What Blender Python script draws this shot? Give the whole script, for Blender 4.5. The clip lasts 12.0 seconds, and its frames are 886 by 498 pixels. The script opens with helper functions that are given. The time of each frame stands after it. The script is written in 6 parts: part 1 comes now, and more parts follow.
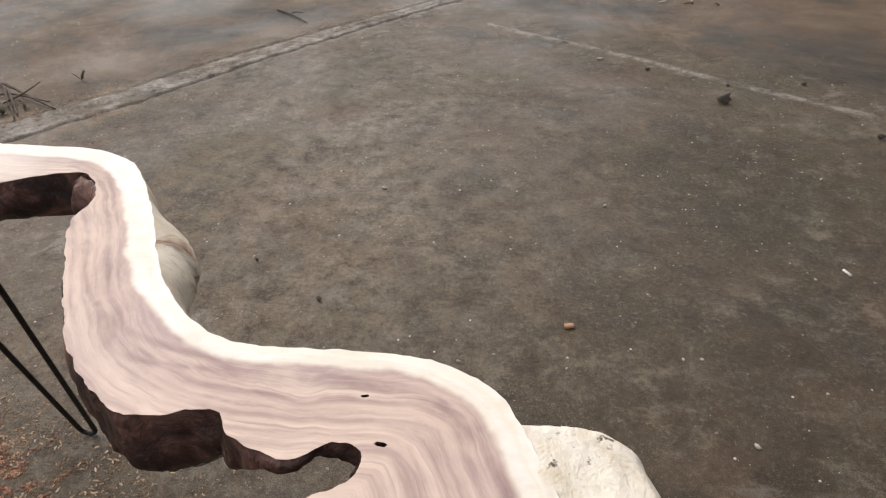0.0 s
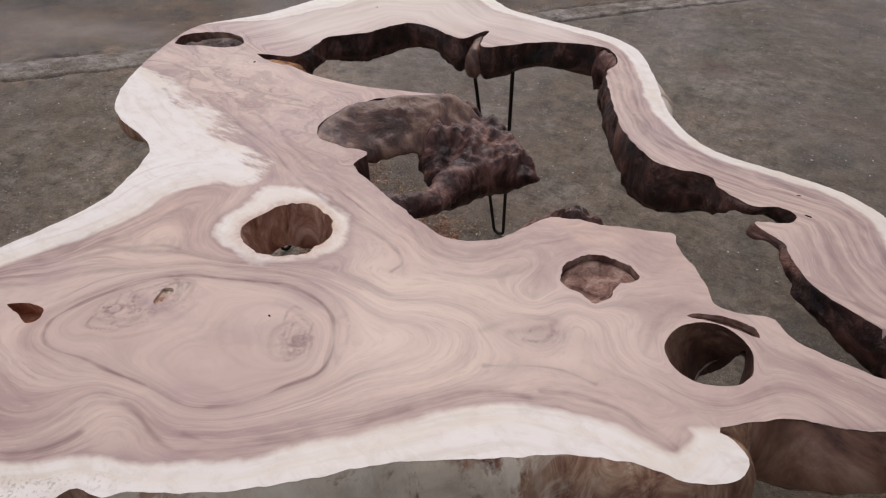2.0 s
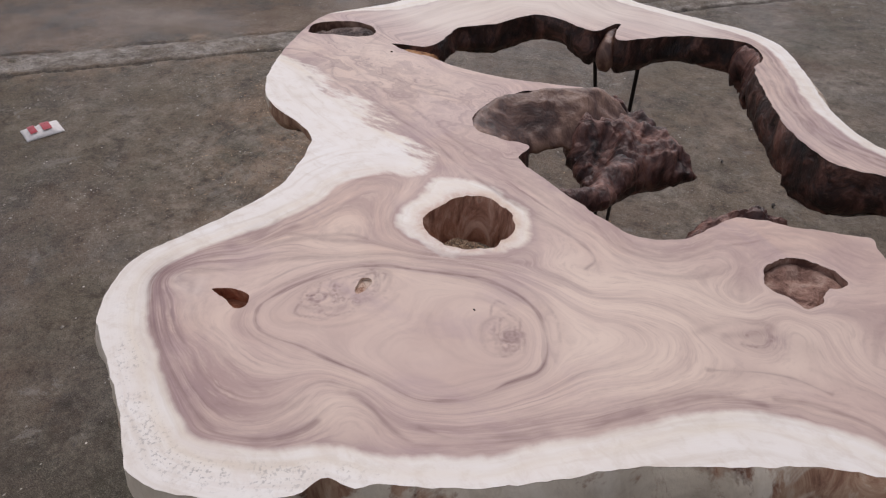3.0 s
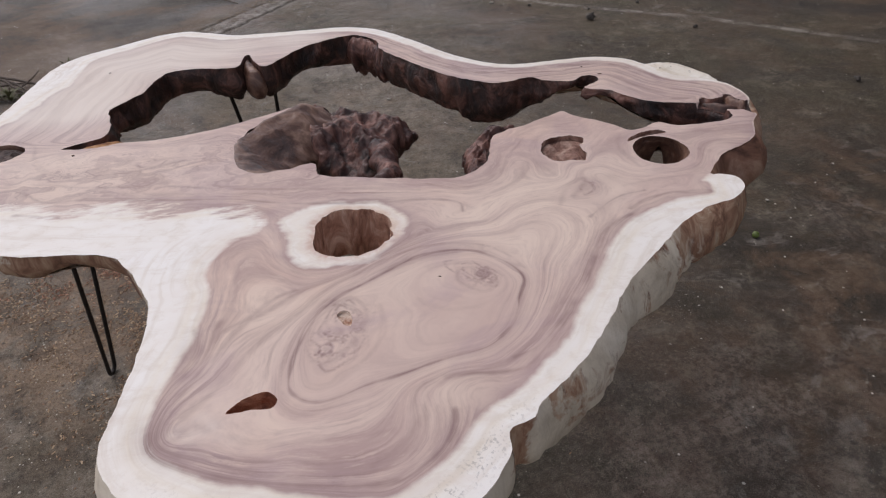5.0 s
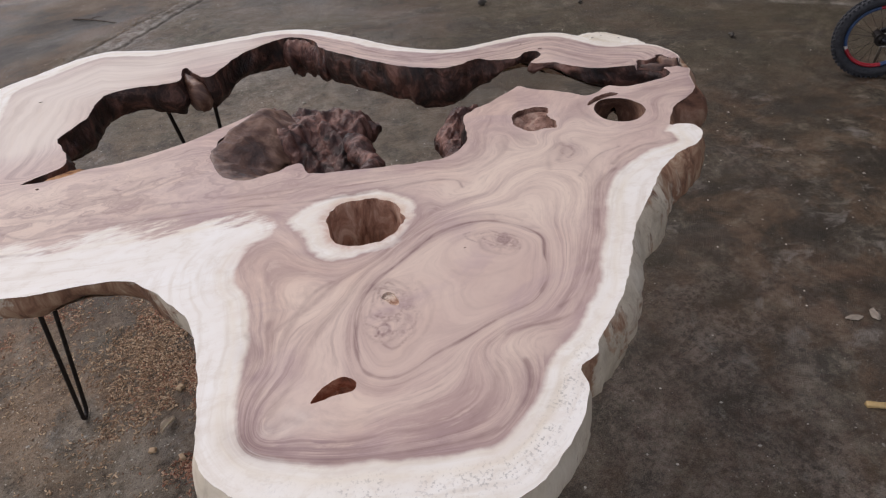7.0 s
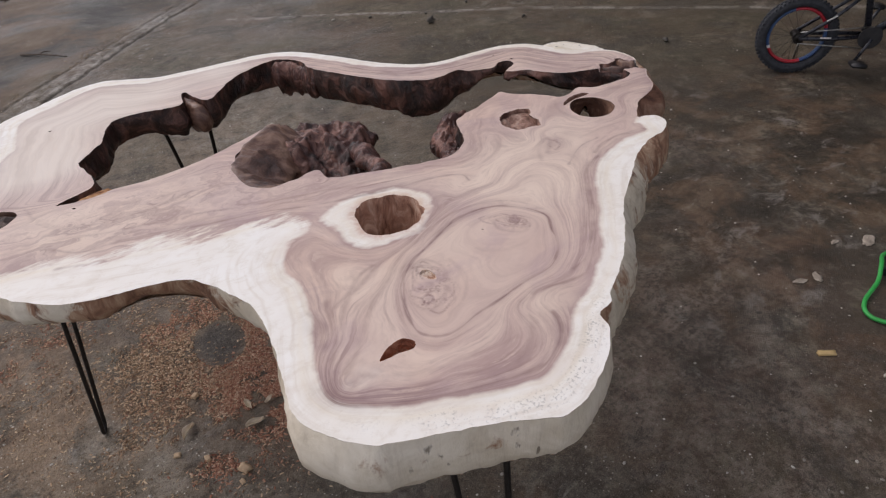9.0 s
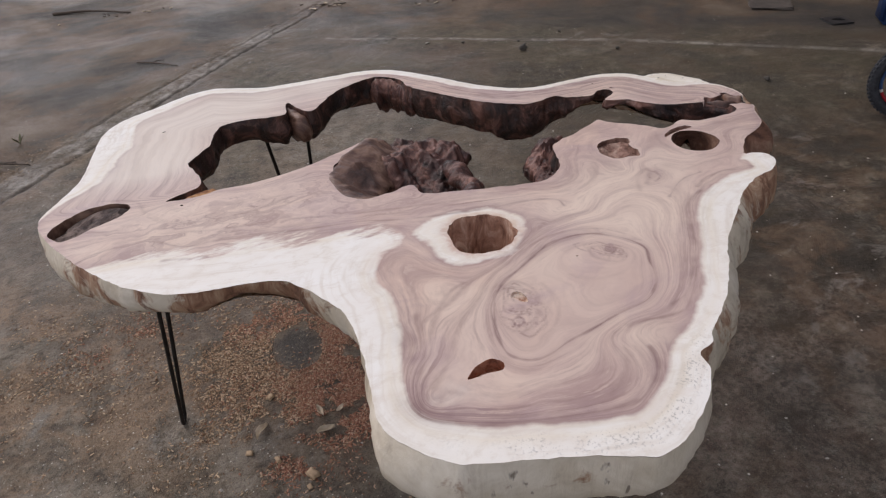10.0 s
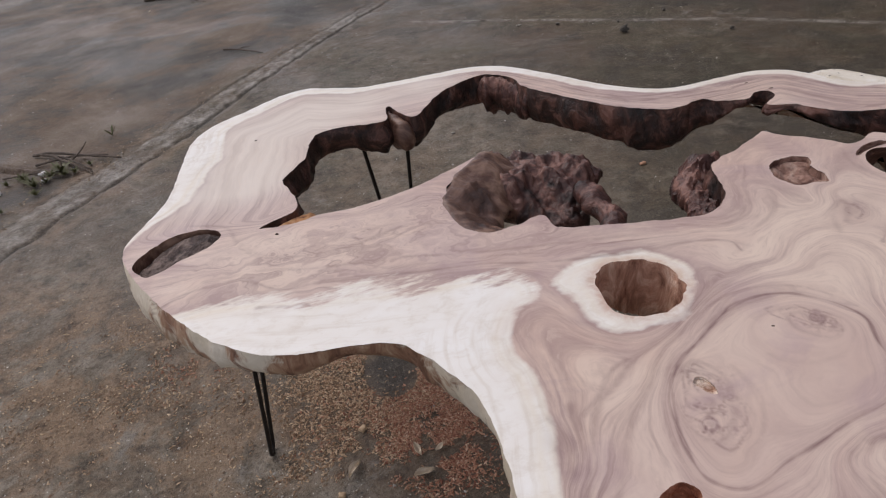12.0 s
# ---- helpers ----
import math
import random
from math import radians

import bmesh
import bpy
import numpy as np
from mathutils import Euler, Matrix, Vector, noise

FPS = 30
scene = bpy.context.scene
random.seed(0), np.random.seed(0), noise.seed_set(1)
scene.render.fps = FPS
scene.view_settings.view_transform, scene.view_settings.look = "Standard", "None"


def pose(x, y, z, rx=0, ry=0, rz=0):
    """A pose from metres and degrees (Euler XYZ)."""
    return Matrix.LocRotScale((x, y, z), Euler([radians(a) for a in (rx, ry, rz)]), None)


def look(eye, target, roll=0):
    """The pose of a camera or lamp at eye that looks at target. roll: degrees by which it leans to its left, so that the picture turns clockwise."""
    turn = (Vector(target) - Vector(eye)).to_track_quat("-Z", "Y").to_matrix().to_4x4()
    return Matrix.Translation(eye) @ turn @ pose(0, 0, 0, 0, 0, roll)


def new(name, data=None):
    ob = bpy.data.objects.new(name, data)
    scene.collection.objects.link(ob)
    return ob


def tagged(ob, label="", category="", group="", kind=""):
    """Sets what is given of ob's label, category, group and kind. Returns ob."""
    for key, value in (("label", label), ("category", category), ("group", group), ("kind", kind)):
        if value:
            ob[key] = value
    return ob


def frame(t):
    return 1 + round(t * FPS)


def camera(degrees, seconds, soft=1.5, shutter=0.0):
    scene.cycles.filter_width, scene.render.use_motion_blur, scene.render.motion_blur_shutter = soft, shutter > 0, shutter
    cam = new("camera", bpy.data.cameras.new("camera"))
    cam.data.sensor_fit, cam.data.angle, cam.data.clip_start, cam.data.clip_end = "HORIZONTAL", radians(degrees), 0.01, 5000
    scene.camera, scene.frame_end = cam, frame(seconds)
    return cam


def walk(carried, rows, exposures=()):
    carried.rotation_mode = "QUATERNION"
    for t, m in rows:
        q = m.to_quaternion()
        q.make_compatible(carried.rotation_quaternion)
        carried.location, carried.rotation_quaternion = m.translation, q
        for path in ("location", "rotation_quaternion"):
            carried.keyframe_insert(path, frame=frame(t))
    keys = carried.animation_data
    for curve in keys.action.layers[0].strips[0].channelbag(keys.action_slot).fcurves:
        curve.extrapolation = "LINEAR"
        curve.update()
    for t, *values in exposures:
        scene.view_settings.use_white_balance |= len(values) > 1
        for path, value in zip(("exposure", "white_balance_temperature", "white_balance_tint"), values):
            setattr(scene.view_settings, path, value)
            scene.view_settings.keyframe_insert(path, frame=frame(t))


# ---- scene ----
cam = camera(69.8, 12.0, soft=1.2)
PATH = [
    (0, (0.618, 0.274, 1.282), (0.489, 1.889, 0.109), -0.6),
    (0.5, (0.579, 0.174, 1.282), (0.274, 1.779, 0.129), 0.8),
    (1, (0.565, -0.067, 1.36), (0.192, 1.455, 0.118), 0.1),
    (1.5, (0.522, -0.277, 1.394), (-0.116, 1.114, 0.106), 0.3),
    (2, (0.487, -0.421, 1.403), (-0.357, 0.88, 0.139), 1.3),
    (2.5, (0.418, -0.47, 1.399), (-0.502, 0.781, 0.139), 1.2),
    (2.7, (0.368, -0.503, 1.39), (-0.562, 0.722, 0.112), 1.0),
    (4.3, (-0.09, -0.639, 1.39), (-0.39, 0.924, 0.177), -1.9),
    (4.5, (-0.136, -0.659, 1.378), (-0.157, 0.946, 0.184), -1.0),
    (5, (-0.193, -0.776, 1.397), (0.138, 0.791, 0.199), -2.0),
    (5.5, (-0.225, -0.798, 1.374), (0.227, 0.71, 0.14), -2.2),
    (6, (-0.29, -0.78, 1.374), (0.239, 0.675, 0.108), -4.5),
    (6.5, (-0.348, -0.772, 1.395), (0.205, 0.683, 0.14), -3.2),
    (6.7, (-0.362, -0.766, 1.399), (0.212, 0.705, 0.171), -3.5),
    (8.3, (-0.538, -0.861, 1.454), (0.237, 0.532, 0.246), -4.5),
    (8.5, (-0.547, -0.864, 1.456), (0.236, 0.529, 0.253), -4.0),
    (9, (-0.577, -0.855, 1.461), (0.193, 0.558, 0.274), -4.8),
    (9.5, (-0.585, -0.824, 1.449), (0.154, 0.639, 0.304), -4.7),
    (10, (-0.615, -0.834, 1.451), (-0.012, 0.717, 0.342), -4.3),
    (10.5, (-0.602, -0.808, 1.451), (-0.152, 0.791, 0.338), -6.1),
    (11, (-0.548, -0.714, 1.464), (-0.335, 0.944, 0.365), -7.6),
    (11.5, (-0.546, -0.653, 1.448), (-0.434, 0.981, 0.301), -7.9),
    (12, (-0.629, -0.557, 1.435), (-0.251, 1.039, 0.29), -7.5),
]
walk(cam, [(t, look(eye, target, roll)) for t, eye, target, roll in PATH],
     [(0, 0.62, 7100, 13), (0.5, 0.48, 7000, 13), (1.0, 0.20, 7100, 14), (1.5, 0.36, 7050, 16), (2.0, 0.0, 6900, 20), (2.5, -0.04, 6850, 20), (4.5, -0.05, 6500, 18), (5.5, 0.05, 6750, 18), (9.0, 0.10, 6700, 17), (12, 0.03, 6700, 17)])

# ---- light ----
world = bpy.data.worlds.new("sky")
scene.world = world
world.use_nodes = True
_wt = world.node_tree
_sky = _wt.nodes.new("ShaderNodeTexSky")
_sky.sky_type, _sky.sun_disc = "NISHITA", False
_sky.sun_elevation, _sky.sun_rotation = radians(52), radians(-35)
_soft = _wt.nodes.new("ShaderNodeHueSaturation")
_soft.inputs["Saturation"].default_value = 0.35
_wt.links.new(_sky.outputs[0], _soft.inputs["Color"])
_wt.links.new(_soft.outputs[0], _wt.nodes["Background"].inputs["Color"])
_wt.nodes["Background"].inputs["Strength"].default_value = 0.15
sun = new("sun", bpy.data.lights.new("sun", "SUN"))
sun.data.energy, sun.data.angle, sun.data.color = 1.0, radians(40), (1.0, 0.97, 0.92)
sun.matrix_world = look((-2.8, 4.0, 6.2), (0, 0, 0))

# ---- materials ----


class Mat:
    """A small wrapper round a node material."""

    def __init__(self, name):
        self.m = bpy.data.materials.new(name)
        self.m.use_nodes = True
        self.t = self.m.node_tree
        self.b = self.t.nodes["Principled BSDF"]
        self.co = self.t.nodes.new("ShaderNodeTexCoord").outputs["Object"]

    def node(self, kind, *ins, **props):
        n = self.t.nodes.new(kind)
        for k, v in props.items():
            setattr(n, k, v)
        for k, v in ins:
            if isinstance(v, bpy.types.NodeSocket):
                self.t.links.new(v, n.inputs[k])
            else:
                n.inputs[k].default_value = v
        return n

    def noise(self, scale, detail=4.0, rough=0.55, dist=0.0, vec=None, w=None):
        if w is not None:
            return self.node("ShaderNodeTexNoise", ("W", w), ("Scale", scale), ("Detail", detail), ("Roughness", rough), noise_dimensions="1D").outputs[0]
        return self.node("ShaderNodeTexNoise", ("Vector", vec or self.co), ("Scale", scale), ("Detail", detail), ("Roughness", rough), ("Distortion", dist)).outputs[0]

    def stretch(self, sx, sy, sz):
        return self.node("ShaderNodeMapping", ("Vector", self.co), ("Scale", (sx, sy, sz))).outputs[0]

    def attr(self, name):
        return self.node("ShaderNodeAttribute", attribute_name=name).outputs["Fac"]

    def math(self, op, a, b=0.0, clamp=False):
        return self.node("ShaderNodeMath", (0, a), (1, b), operation=op, use_clamp=clamp).outputs[0]

    def ramp(self, fac, *stops):
        n = self.node("ShaderNodeValToRGB", ("Fac", fac))
        e = n.color_ramp.elements
        while len(e) < len(stops):
            e.new(0.5)
        for el, (p, c) in zip(e, stops):
            el.position = p
            el.color = (*c, 1) if isinstance(c, tuple) else (c, c, c, 1)
        return n.outputs[0]

    def mix(self, fac, a, b, blend="MIX"):
        n = self.t.nodes.new("ShaderNodeMix")
        n.data_type, n.blend_type = "RGBA", blend
        for i, v in ((0, fac), (6, a), (7, b)):
            if isinstance(v, bpy.types.NodeSocket):
                self.t.links.new(v, n.inputs[i])
            else:
                n.inputs[i].default_value = (*v, 1) if isinstance(v, tuple) else v
        return n.outputs[2]

    def set(self, color=None, rough=None, bump=None, strength=0.3, dist=0.002, metal=None, spec=None):
        for k, v in (("Base Color", color), ("Roughness", rough), ("Metallic", metal), ("Specular IOR Level", spec)):
            if v is None:
                continue
            if isinstance(v, bpy.types.NodeSocket):
                self.t.links.new(v, self.b.inputs[k])
            else:
                self.b.inputs[k].default_value = (*v, 1) if isinstance(v, tuple) else v
        if bump is not None:
            n = self.node("ShaderNodeBump", ("Height", bump), ("Strength", strength), ("Distance", dist))
            self.t.links.new(n.outputs[0], self.b.inputs["Normal"])
        return self.m


def wood_top():
    """Sanded slab face: growth bands follow the field 'ring'; 'rim' is the distance past the sapwood's border."""
    m = Mat("sanded_wood")
    warp = m.noise(2.2, 3.0, 0.5)
    fine = m.noise(16.0, 4.0, 0.6)
    ring = m.math("ADD", m.attr("ring"), m.math("MULTIPLY", m.math("SUBTRACT", warp, 0.5), 0.022))
    ring = m.math("ADD", ring, m.math("MULTIPLY", m.math("SUBTRACT", fine, 0.5), 0.007))
    sep = m.node("ShaderNodeSeparateXYZ", ("Vector", m.co))
    along = lambda k, s: m.node("ShaderNodeCombineXYZ", ("X", m.math("MULTIPLY", ring, k)), ("Y", m.math("MULTIPLY", sep.outputs[0], s)), ("Z", m.math("MULTIPLY", sep.outputs[1], s))).outputs[0]
    broad = m.noise(1.0, 2.0, 0.5, vec=along(16.0, 2.0))
    band = m.noise(1.0, 3.0, 0.55, vec=along(42.0, 3.0))
    lines = m.noise(1.0, 3.0, 0.6, vec=along(130.0, 4.0))
    hair = m.noise(1.0, 2.0, 0.6, vec=along(380.0, 9.0))
    level = m.math("MULTIPLY", m.math("ADD", m.attr("ring"), -0.05), 8.0, True)
    calm = lambda k: m.math("MULTIPLY", m.math("MULTIPLY", m.math("ADD", level, 0.25, True), k), m.math("SUBTRACT", 1.0, m.math("MULTIPLY", m.attr("pale"), 0.8)))
    heart = m.ramp(broad, (0.30, HEART_MID), (0.44, HEART_PINK), (0.54, HEART_PALE), (0.66, HEART_WARM), (0.76, HEART_CREAM))
    patch = m.ramp(m.noise(4.0, 5.0, 0.60, 0.8), (0.34, HEART_PINK), (0.50, HEART_PALE), (0.66, HEART_CREAM))
    heart = m.mix(0.55, heart, patch)
    heart = m.mix(m.math("MULTIPLY", m.ramp(m.noise(2.2, 4.0, 0.6, 0.9), (0.49, 0.0), (0.62, 1.0)), 0.55), heart, HEART_PEACH)
    heart = m.mix(m.math("MULTIPLY", m.math("SUBTRACT", 1.0, level), m.ramp(m.noise(5.0, 4.0, 0.6), (0.35, 0.30), (0.60, 0.80))), heart, HEART_STRAW)
    quiet = m.math("ADD", m.math("MULTIPLY", level, 0.72), 0.28, True)
    heart = m.mix(m.ramp(m.noise(3.6, 5.0, 0.64, 1.0, vec=m.stretch(1.0, 1.4, 3.0)), (0.52, 0.0), (0.64, 0.60)), heart, HEART_LILAC)
    heart = m.mix(m.math("MULTIPLY", m.ramp(band, (0.30, 1.0), (0.52, 0.0)), calm(0.58)), heart, HEART_DARK)
    heart = m.mix(m.math("MULTIPLY", m.ramp(band, (0.48, 0.0), (0.70, 1.0)), calm(0.38)), heart, HEART_CREAM)
    heart = m.mix(m.math("MULTIPLY", m.attr("cream"), m.ramp(band, (0.32, 0.45), (0.6, 1.0))), heart, HEART_CREAM)
    heart = m.mix(m.attr("pale"), heart, m.ramp(band, (0.34, (0.66, 0.575, 0.50)), (0.6, (0.77, 0.69, 0.61))))
    where = m.ramp(m.noise(3.2, 3.0, 0.55), (0.36, 0.0), (0.62, 1.0))
    where = m.math("MULTIPLY", where, m.math("SUBTRACT", 1.1, m.math("ADD", m.attr("cream"), m.attr("pale"))), True)
    heart = m.mix(m.math("MULTIPLY", m.math("MULTIPLY", m.ramp(lines, (0.32, 1.0), (0.46, 0.0)), where), m.math("MULTIPLY", quiet, 0.54)), heart, STREAK)
    heart = m.mix(m.math("MULTIPLY", m.ramp(hair, (0.30, 1.0), (0.48, 0.0)), m.math("MULTIPLY", m.math("MULTIPLY", m.math("SUBTRACT", 1.0, m.attr("pale")), quiet), 0.10)), heart, STREAK)
    fibre = m.noise(1.0, 4.0, 0.7, 0.3, vec=along(210.0, 26.0))
    heart = m.mix(m.math("MULTIPLY", m.ramp(fibre, (0.34, 0.24), (0.50, 0.0)), m.math("MULTIPLY", quiet, m.math("SUBTRACT", 1.0, m.attr("pale")))), heart, HEART_DARK)
    heart = m.mix(m.math("MULTIPLY", m.ramp(fibre, (0.54, 0.0), (0.68, 0.28)), quiet), heart, HEART_CREAM)
    blur = m.ramp(m.noise(1.0, 5.0, 0.7, 0.6, vec=along(60.0, 16.0)), (0.36, 1.0), (0.58, 0.0))
    heart = m.mix(m.math("MULTIPLY", m.attr("mauve"), m.math("ADD", m.math("MULTIPLY", blur, 0.75), m.ramp(lines, (0.36, 0.5), (0.52, 0.0)), True)), heart, MAUVE)
    sapc = m.ramp(m.noise(6.0, 6.0, 0.64, 0.5), (0.3, SAP_A), (0.7, SAP_B))
    shells = m.noise(1.0, 3.0, 0.55, vec=m.node("ShaderNodeCombineXYZ", ("X", m.math("MULTIPLY", m.attr("rim"), 70.0)), ("Y", m.math("MULTIPLY", sep.outputs[0], 6.0)), ("Z", m.math("MULTIPLY", sep.outputs[1], 6.0))).outputs[0])
    sapc = m.mix(m.math("MULTIPLY", m.ramp(shells, (0.32, 1.0), (0.50, 0.0)), 0.34), sapc, SAP_LINE)
    fuzz = m.noise(1.0, 5.0, 0.7, 0.4, vec=m.stretch(30, 45, 10))
    sapc = m.mix(m.math("MULTIPLY", m.ramp(fuzz, (0.34, 1.0), (0.50, 0.0)), 0.30), sapc, SAP_LINE)
    sapc = m.mix(m.math("MULTIPLY", m.ramp(m.noise(1.0, 5.0, 0.7, 0.6, vec=m.stretch(9, 22, 3)), (0.48, 0.0), (0.62, 0.45)), m.ramp(m.math("MULTIPLY", m.attr("rim"), -10.0), (0.0, 1.0), (0.55, 0.15))), sapc, SAP_PINK)
    sapc = m.mix(m.math("MULTIPLY", m.attr("inner"), m.ramp(m.noise(26.0, 5.0, 0.7, 0.5), (0.36, 0.25), (0.56, 1.0))), sapc, (0.56, 0.34, 0.245))
    specks = m.math("MULTIPLY", m.ramp(m.noise(1.0, 3.0, 0.6, vec=m.node("ShaderNodeCombineXYZ", ("X", m.math("MULTIPLY", m.attr("rim"), 55.0)), ("Y", m.math("MULTIPLY", sep.outputs[0], 230.0)), ("Z", m.math("MULTIPLY", sep.outputs[1], 230.0))).outputs[0]), (0.36, 1.0), (0.46, 0.0)), m.ramp(m.noise(18.0, 4.0, 0.65), (0.42, 0.0), (0.58, 1.0)))
    specks = m.math("MULTIPLY", specks, m.ramp(m.math("MULTIPLY", m.attr("rim"), -10.0), (0.10, 0.0), (0.24, 1.0), (0.42, 1.0), (0.60, 0.0)))
    sapc = m.mix(m.math("MULTIPLY", m.math("MULTIPLY", specks, m.attr("fleck")), 0.65), sapc, (0.33, 0.31, 0.29))
    warm = m.ramp(m.math("ADD", m.math("MULTIPLY", m.attr("rim"), 10.0), 0.5), (0.10, 0.0), (0.20, 0.10), (0.30, 0.36), (0.40, 0.10), (0.48, 0.30))
    sapc = m.mix(m.math("MULTIPLY", warm, m.ramp(m.noise(5.0, 4.0), (0.35, 0.3), (0.6, 1.0))), sapc, (0.80, 0.69, 0.50))
    # the border: crisp in places, feathered along the grain in others
    e = m.math("ADD", m.attr("rim"), m.math("MULTIPLY", m.math("SUBTRACT", m.noise(30.0, 4.0, 0.6), 0.5), 0.010))
    e = m.math("ADD", e, m.math("MULTIPLY", m.math("MULTIPLY", m.math("SUBTRACT", m.noise(1.0, 5.0, 0.72, vec=m.stretch(8, 34, 1)), 0.5), 0.38), m.attr("feather")))
    e = m.math("ADD", m.math("DIVIDE", m.math("MULTIPLY", e, 10.0), m.math("ADD", 1.0, m.math("MULTIPLY", m.attr("feather"), 5.5))), 0.5)
    col = m.mix(m.ramp(e, (0.455, 1.0), (0.50, 0.6), (0.54, 0.0)), heart, sapc)
    line = m.ramp(e, (0.48, 0.0), (0.55, 0.50), (0.62, 0.22), (0.78, 0.0))
    col = m.mix(m.math("MULTIPLY", line, m.ramp(m.noise(5.0, 3.0), (0.4, 0.2), (0.6, 1.0))), col, MAUVE)
    brk = m.ramp(m.noise(1.0, 3.0, 0.6, vec=along(150.0, 8.0)), (0.30, 0.55), (0.50, 1.0))
    col = m.mix(m.math("MULTIPLY", m.attr("dark_mark"), brk), col, STREAK)
    rough = m.ramp(m.noise(6.0, 3.0), (0.3, 0.38), (0.7, 0.54))
    return m.set(col, rough, m.math("ADD", lines, m.math("MULTIPLY", fine, 0.6)), 0.10, 0.002, spec=0.34)


HEART_DARK, HEART_MID, HEART_PALE, HEART_WARM = (0.34, 0.230, 0.212), (0.47, 0.335, 0.302), (0.60, 0.452, 0.398), (0.66, 0.495, 0.412)
HEART_PEACH, HEART_STRAW, HEART_LILAC = (0.74, 0.550, 0.435), (0.645, 0.490, 0.418), (0.48, 0.345, 0.345)
HEART_PINK, HEART_CREAM, STREAK, MAUVE = (0.52, 0.365, 0.330), (0.78, 0.635, 0.525), (0.225, 0.132, 0.126), (0.350, 0.240, 0.236)
SAP_A, SAP_B, SAP_LINE, SAP_PINK = (0.86, 0.81, 0.73), (0.93, 0.915, 0.875), (0.62, 0.53, 0.42), (0.76, 0.66, 0.58)
WOOD = wood_top()


def live_edge():
    """Debarked outer edge: grey-cream wood, brown fibres and bark scraps where 'bark' is high."""
    m = Mat("live_edge")
    pale = m.ramp(m.noise(7.0, 6.0, 0.66, 0.6), (0.30, (0.40, 0.335, 0.25)), (0.46, (0.62, 0.54, 0.42)), (0.66, (0.78, 0.71, 0.60)))
    streak = m.noise(1.0, 5.0, 0.7, 0.5, vec=m.stretch(45, 45, 5))
    pale = m.mix(m.ramp(streak, (0.34, 0.3), (0.48, 0.0)), pale, (0.40, 0.32, 0.24))
    fib = m.noise(1.0, 5.0, 0.68, 0.8, vec=m.stretch(30, 30, 7))
    brown = m.ramp(fib, (0.32, (0.085, 0.036, 0.022)), (0.46, (0.27, 0.140, 0.085)), (0.58, (0.42, 0.27, 0.175)), (0.72, (0.56, 0.46, 0.35)))
    fac = m.math("ADD", m.attr("bark"), m.math("MULTIPLY", m.math("SUBTRACT", m.noise(13.0, 5.0, 0.68, 0.7), 0.5), 1.7))
    col = m.mix(m.ramp(fac, (0.42, 0.0), (0.58, 1.0)), pale, brown)
    pit = m.noise(1.0, 3.0, 0.6, vec=m.stretch(48, 48, 20))
    col = m.mix(m.math("MULTIPLY", m.ramp(pit, (0.30, 1.0), (0.36, 0.0)), m.ramp(m.noise(5.0, 3.0, 0.6), (0.50, 0.0), (0.60, 0.75))), col, (0.11, 0.075, 0.052))
    return m.set(col, 0.7, m.math("ADD", m.math("ADD", fib, streak), m.noise(40.0, 4.0)), 0.35, 0.006)


def bark(name, a, b, c, scale=18.0, strength=0.9, rough=0.8, grain=(1, 1, 1)):
    m = Mat(name)
    big = m.noise(scale, 6.0, 0.68, 0.7, vec=m.stretch(*grain))
    small = m.noise(scale * 5, 4.0, 0.6, vec=m.stretch(*grain))
    col = m.ramp(big, (0.36, a), (0.50, b), (0.66, c))
    col = m.mix(m.ramp(small, (0.62, 0.0), (0.74, 0.25)), col, (0.42, 0.28, 0.215))
    return m.set(col, rough, m.math("ADD", big, m.math("MULTIPLY", small, 0.4)), strength, 0.010)


EDGE = live_edge()
BARK = bark("dark_bark", (0.009, 0.0045, 0.004), (0.046, 0.019, 0.014), (0.20, 0.090, 0.066), 13.0, 1.0, 0.48, (1.3, 1.3, 1.0))
BURL = bark("burl_bark", (0.014, 0.006, 0.005), (0.090, 0.036, 0.028), (0.33, 0.170, 0.130), 17.0, 1.0, 0.36)
HOLLOW = bark("hollow_wood", (0.12, 0.055, 0.040), (0.30, 0.170, 0.128), (0.50, 0.35, 0.28), 26.0, 0.8)
SCOOPED = bark("scooped_bark", (0.030, 0.013, 0.010), (0.125, 0.062, 0.043), (0.35, 0.215, 0.150), 11.0, 0.6, 0.42)
END_BARK = bark("end_bark", (0.060, 0.024, 0.016), (0.230, 0.115, 0.075), (0.46, 0.31, 0.22), 7.0, 0.5, 0.5, (1, 1, 0.6))
BOWL_WOOD = bark("bowl_wood", (0.19, 0.080, 0.050), (0.52, 0.290, 0.200), (0.82, 0.62, 0.49), 1.0, 0.9, 0.6, (26, 26, 11))
SLOT_BARK = bark("slot_bark", (0.028, 0.019, 0.016), (0.088, 0.060, 0.052), (0.26, 0.195, 0.165), 24.0, 0.9)
ORANGE = bark("raw_split_wood", (0.14, 0.05, 0.02), (0.42, 0.19, 0.07), (0.60, 0.36, 0.18), 40.0, 0.7)
CHIPPED = bark("chipped_knot_wood", (0.42, 0.21, 0.13), (0.74, 0.54, 0.42), (0.88, 0.74, 0.62), 60.0, 0.8)
RED_HOLLOW = bark("red_hollow_wood", (0.18, 0.062, 0.036), (0.42, 0.175, 0.10), (0.60, 0.33, 0.21), 40.0, 0.6)


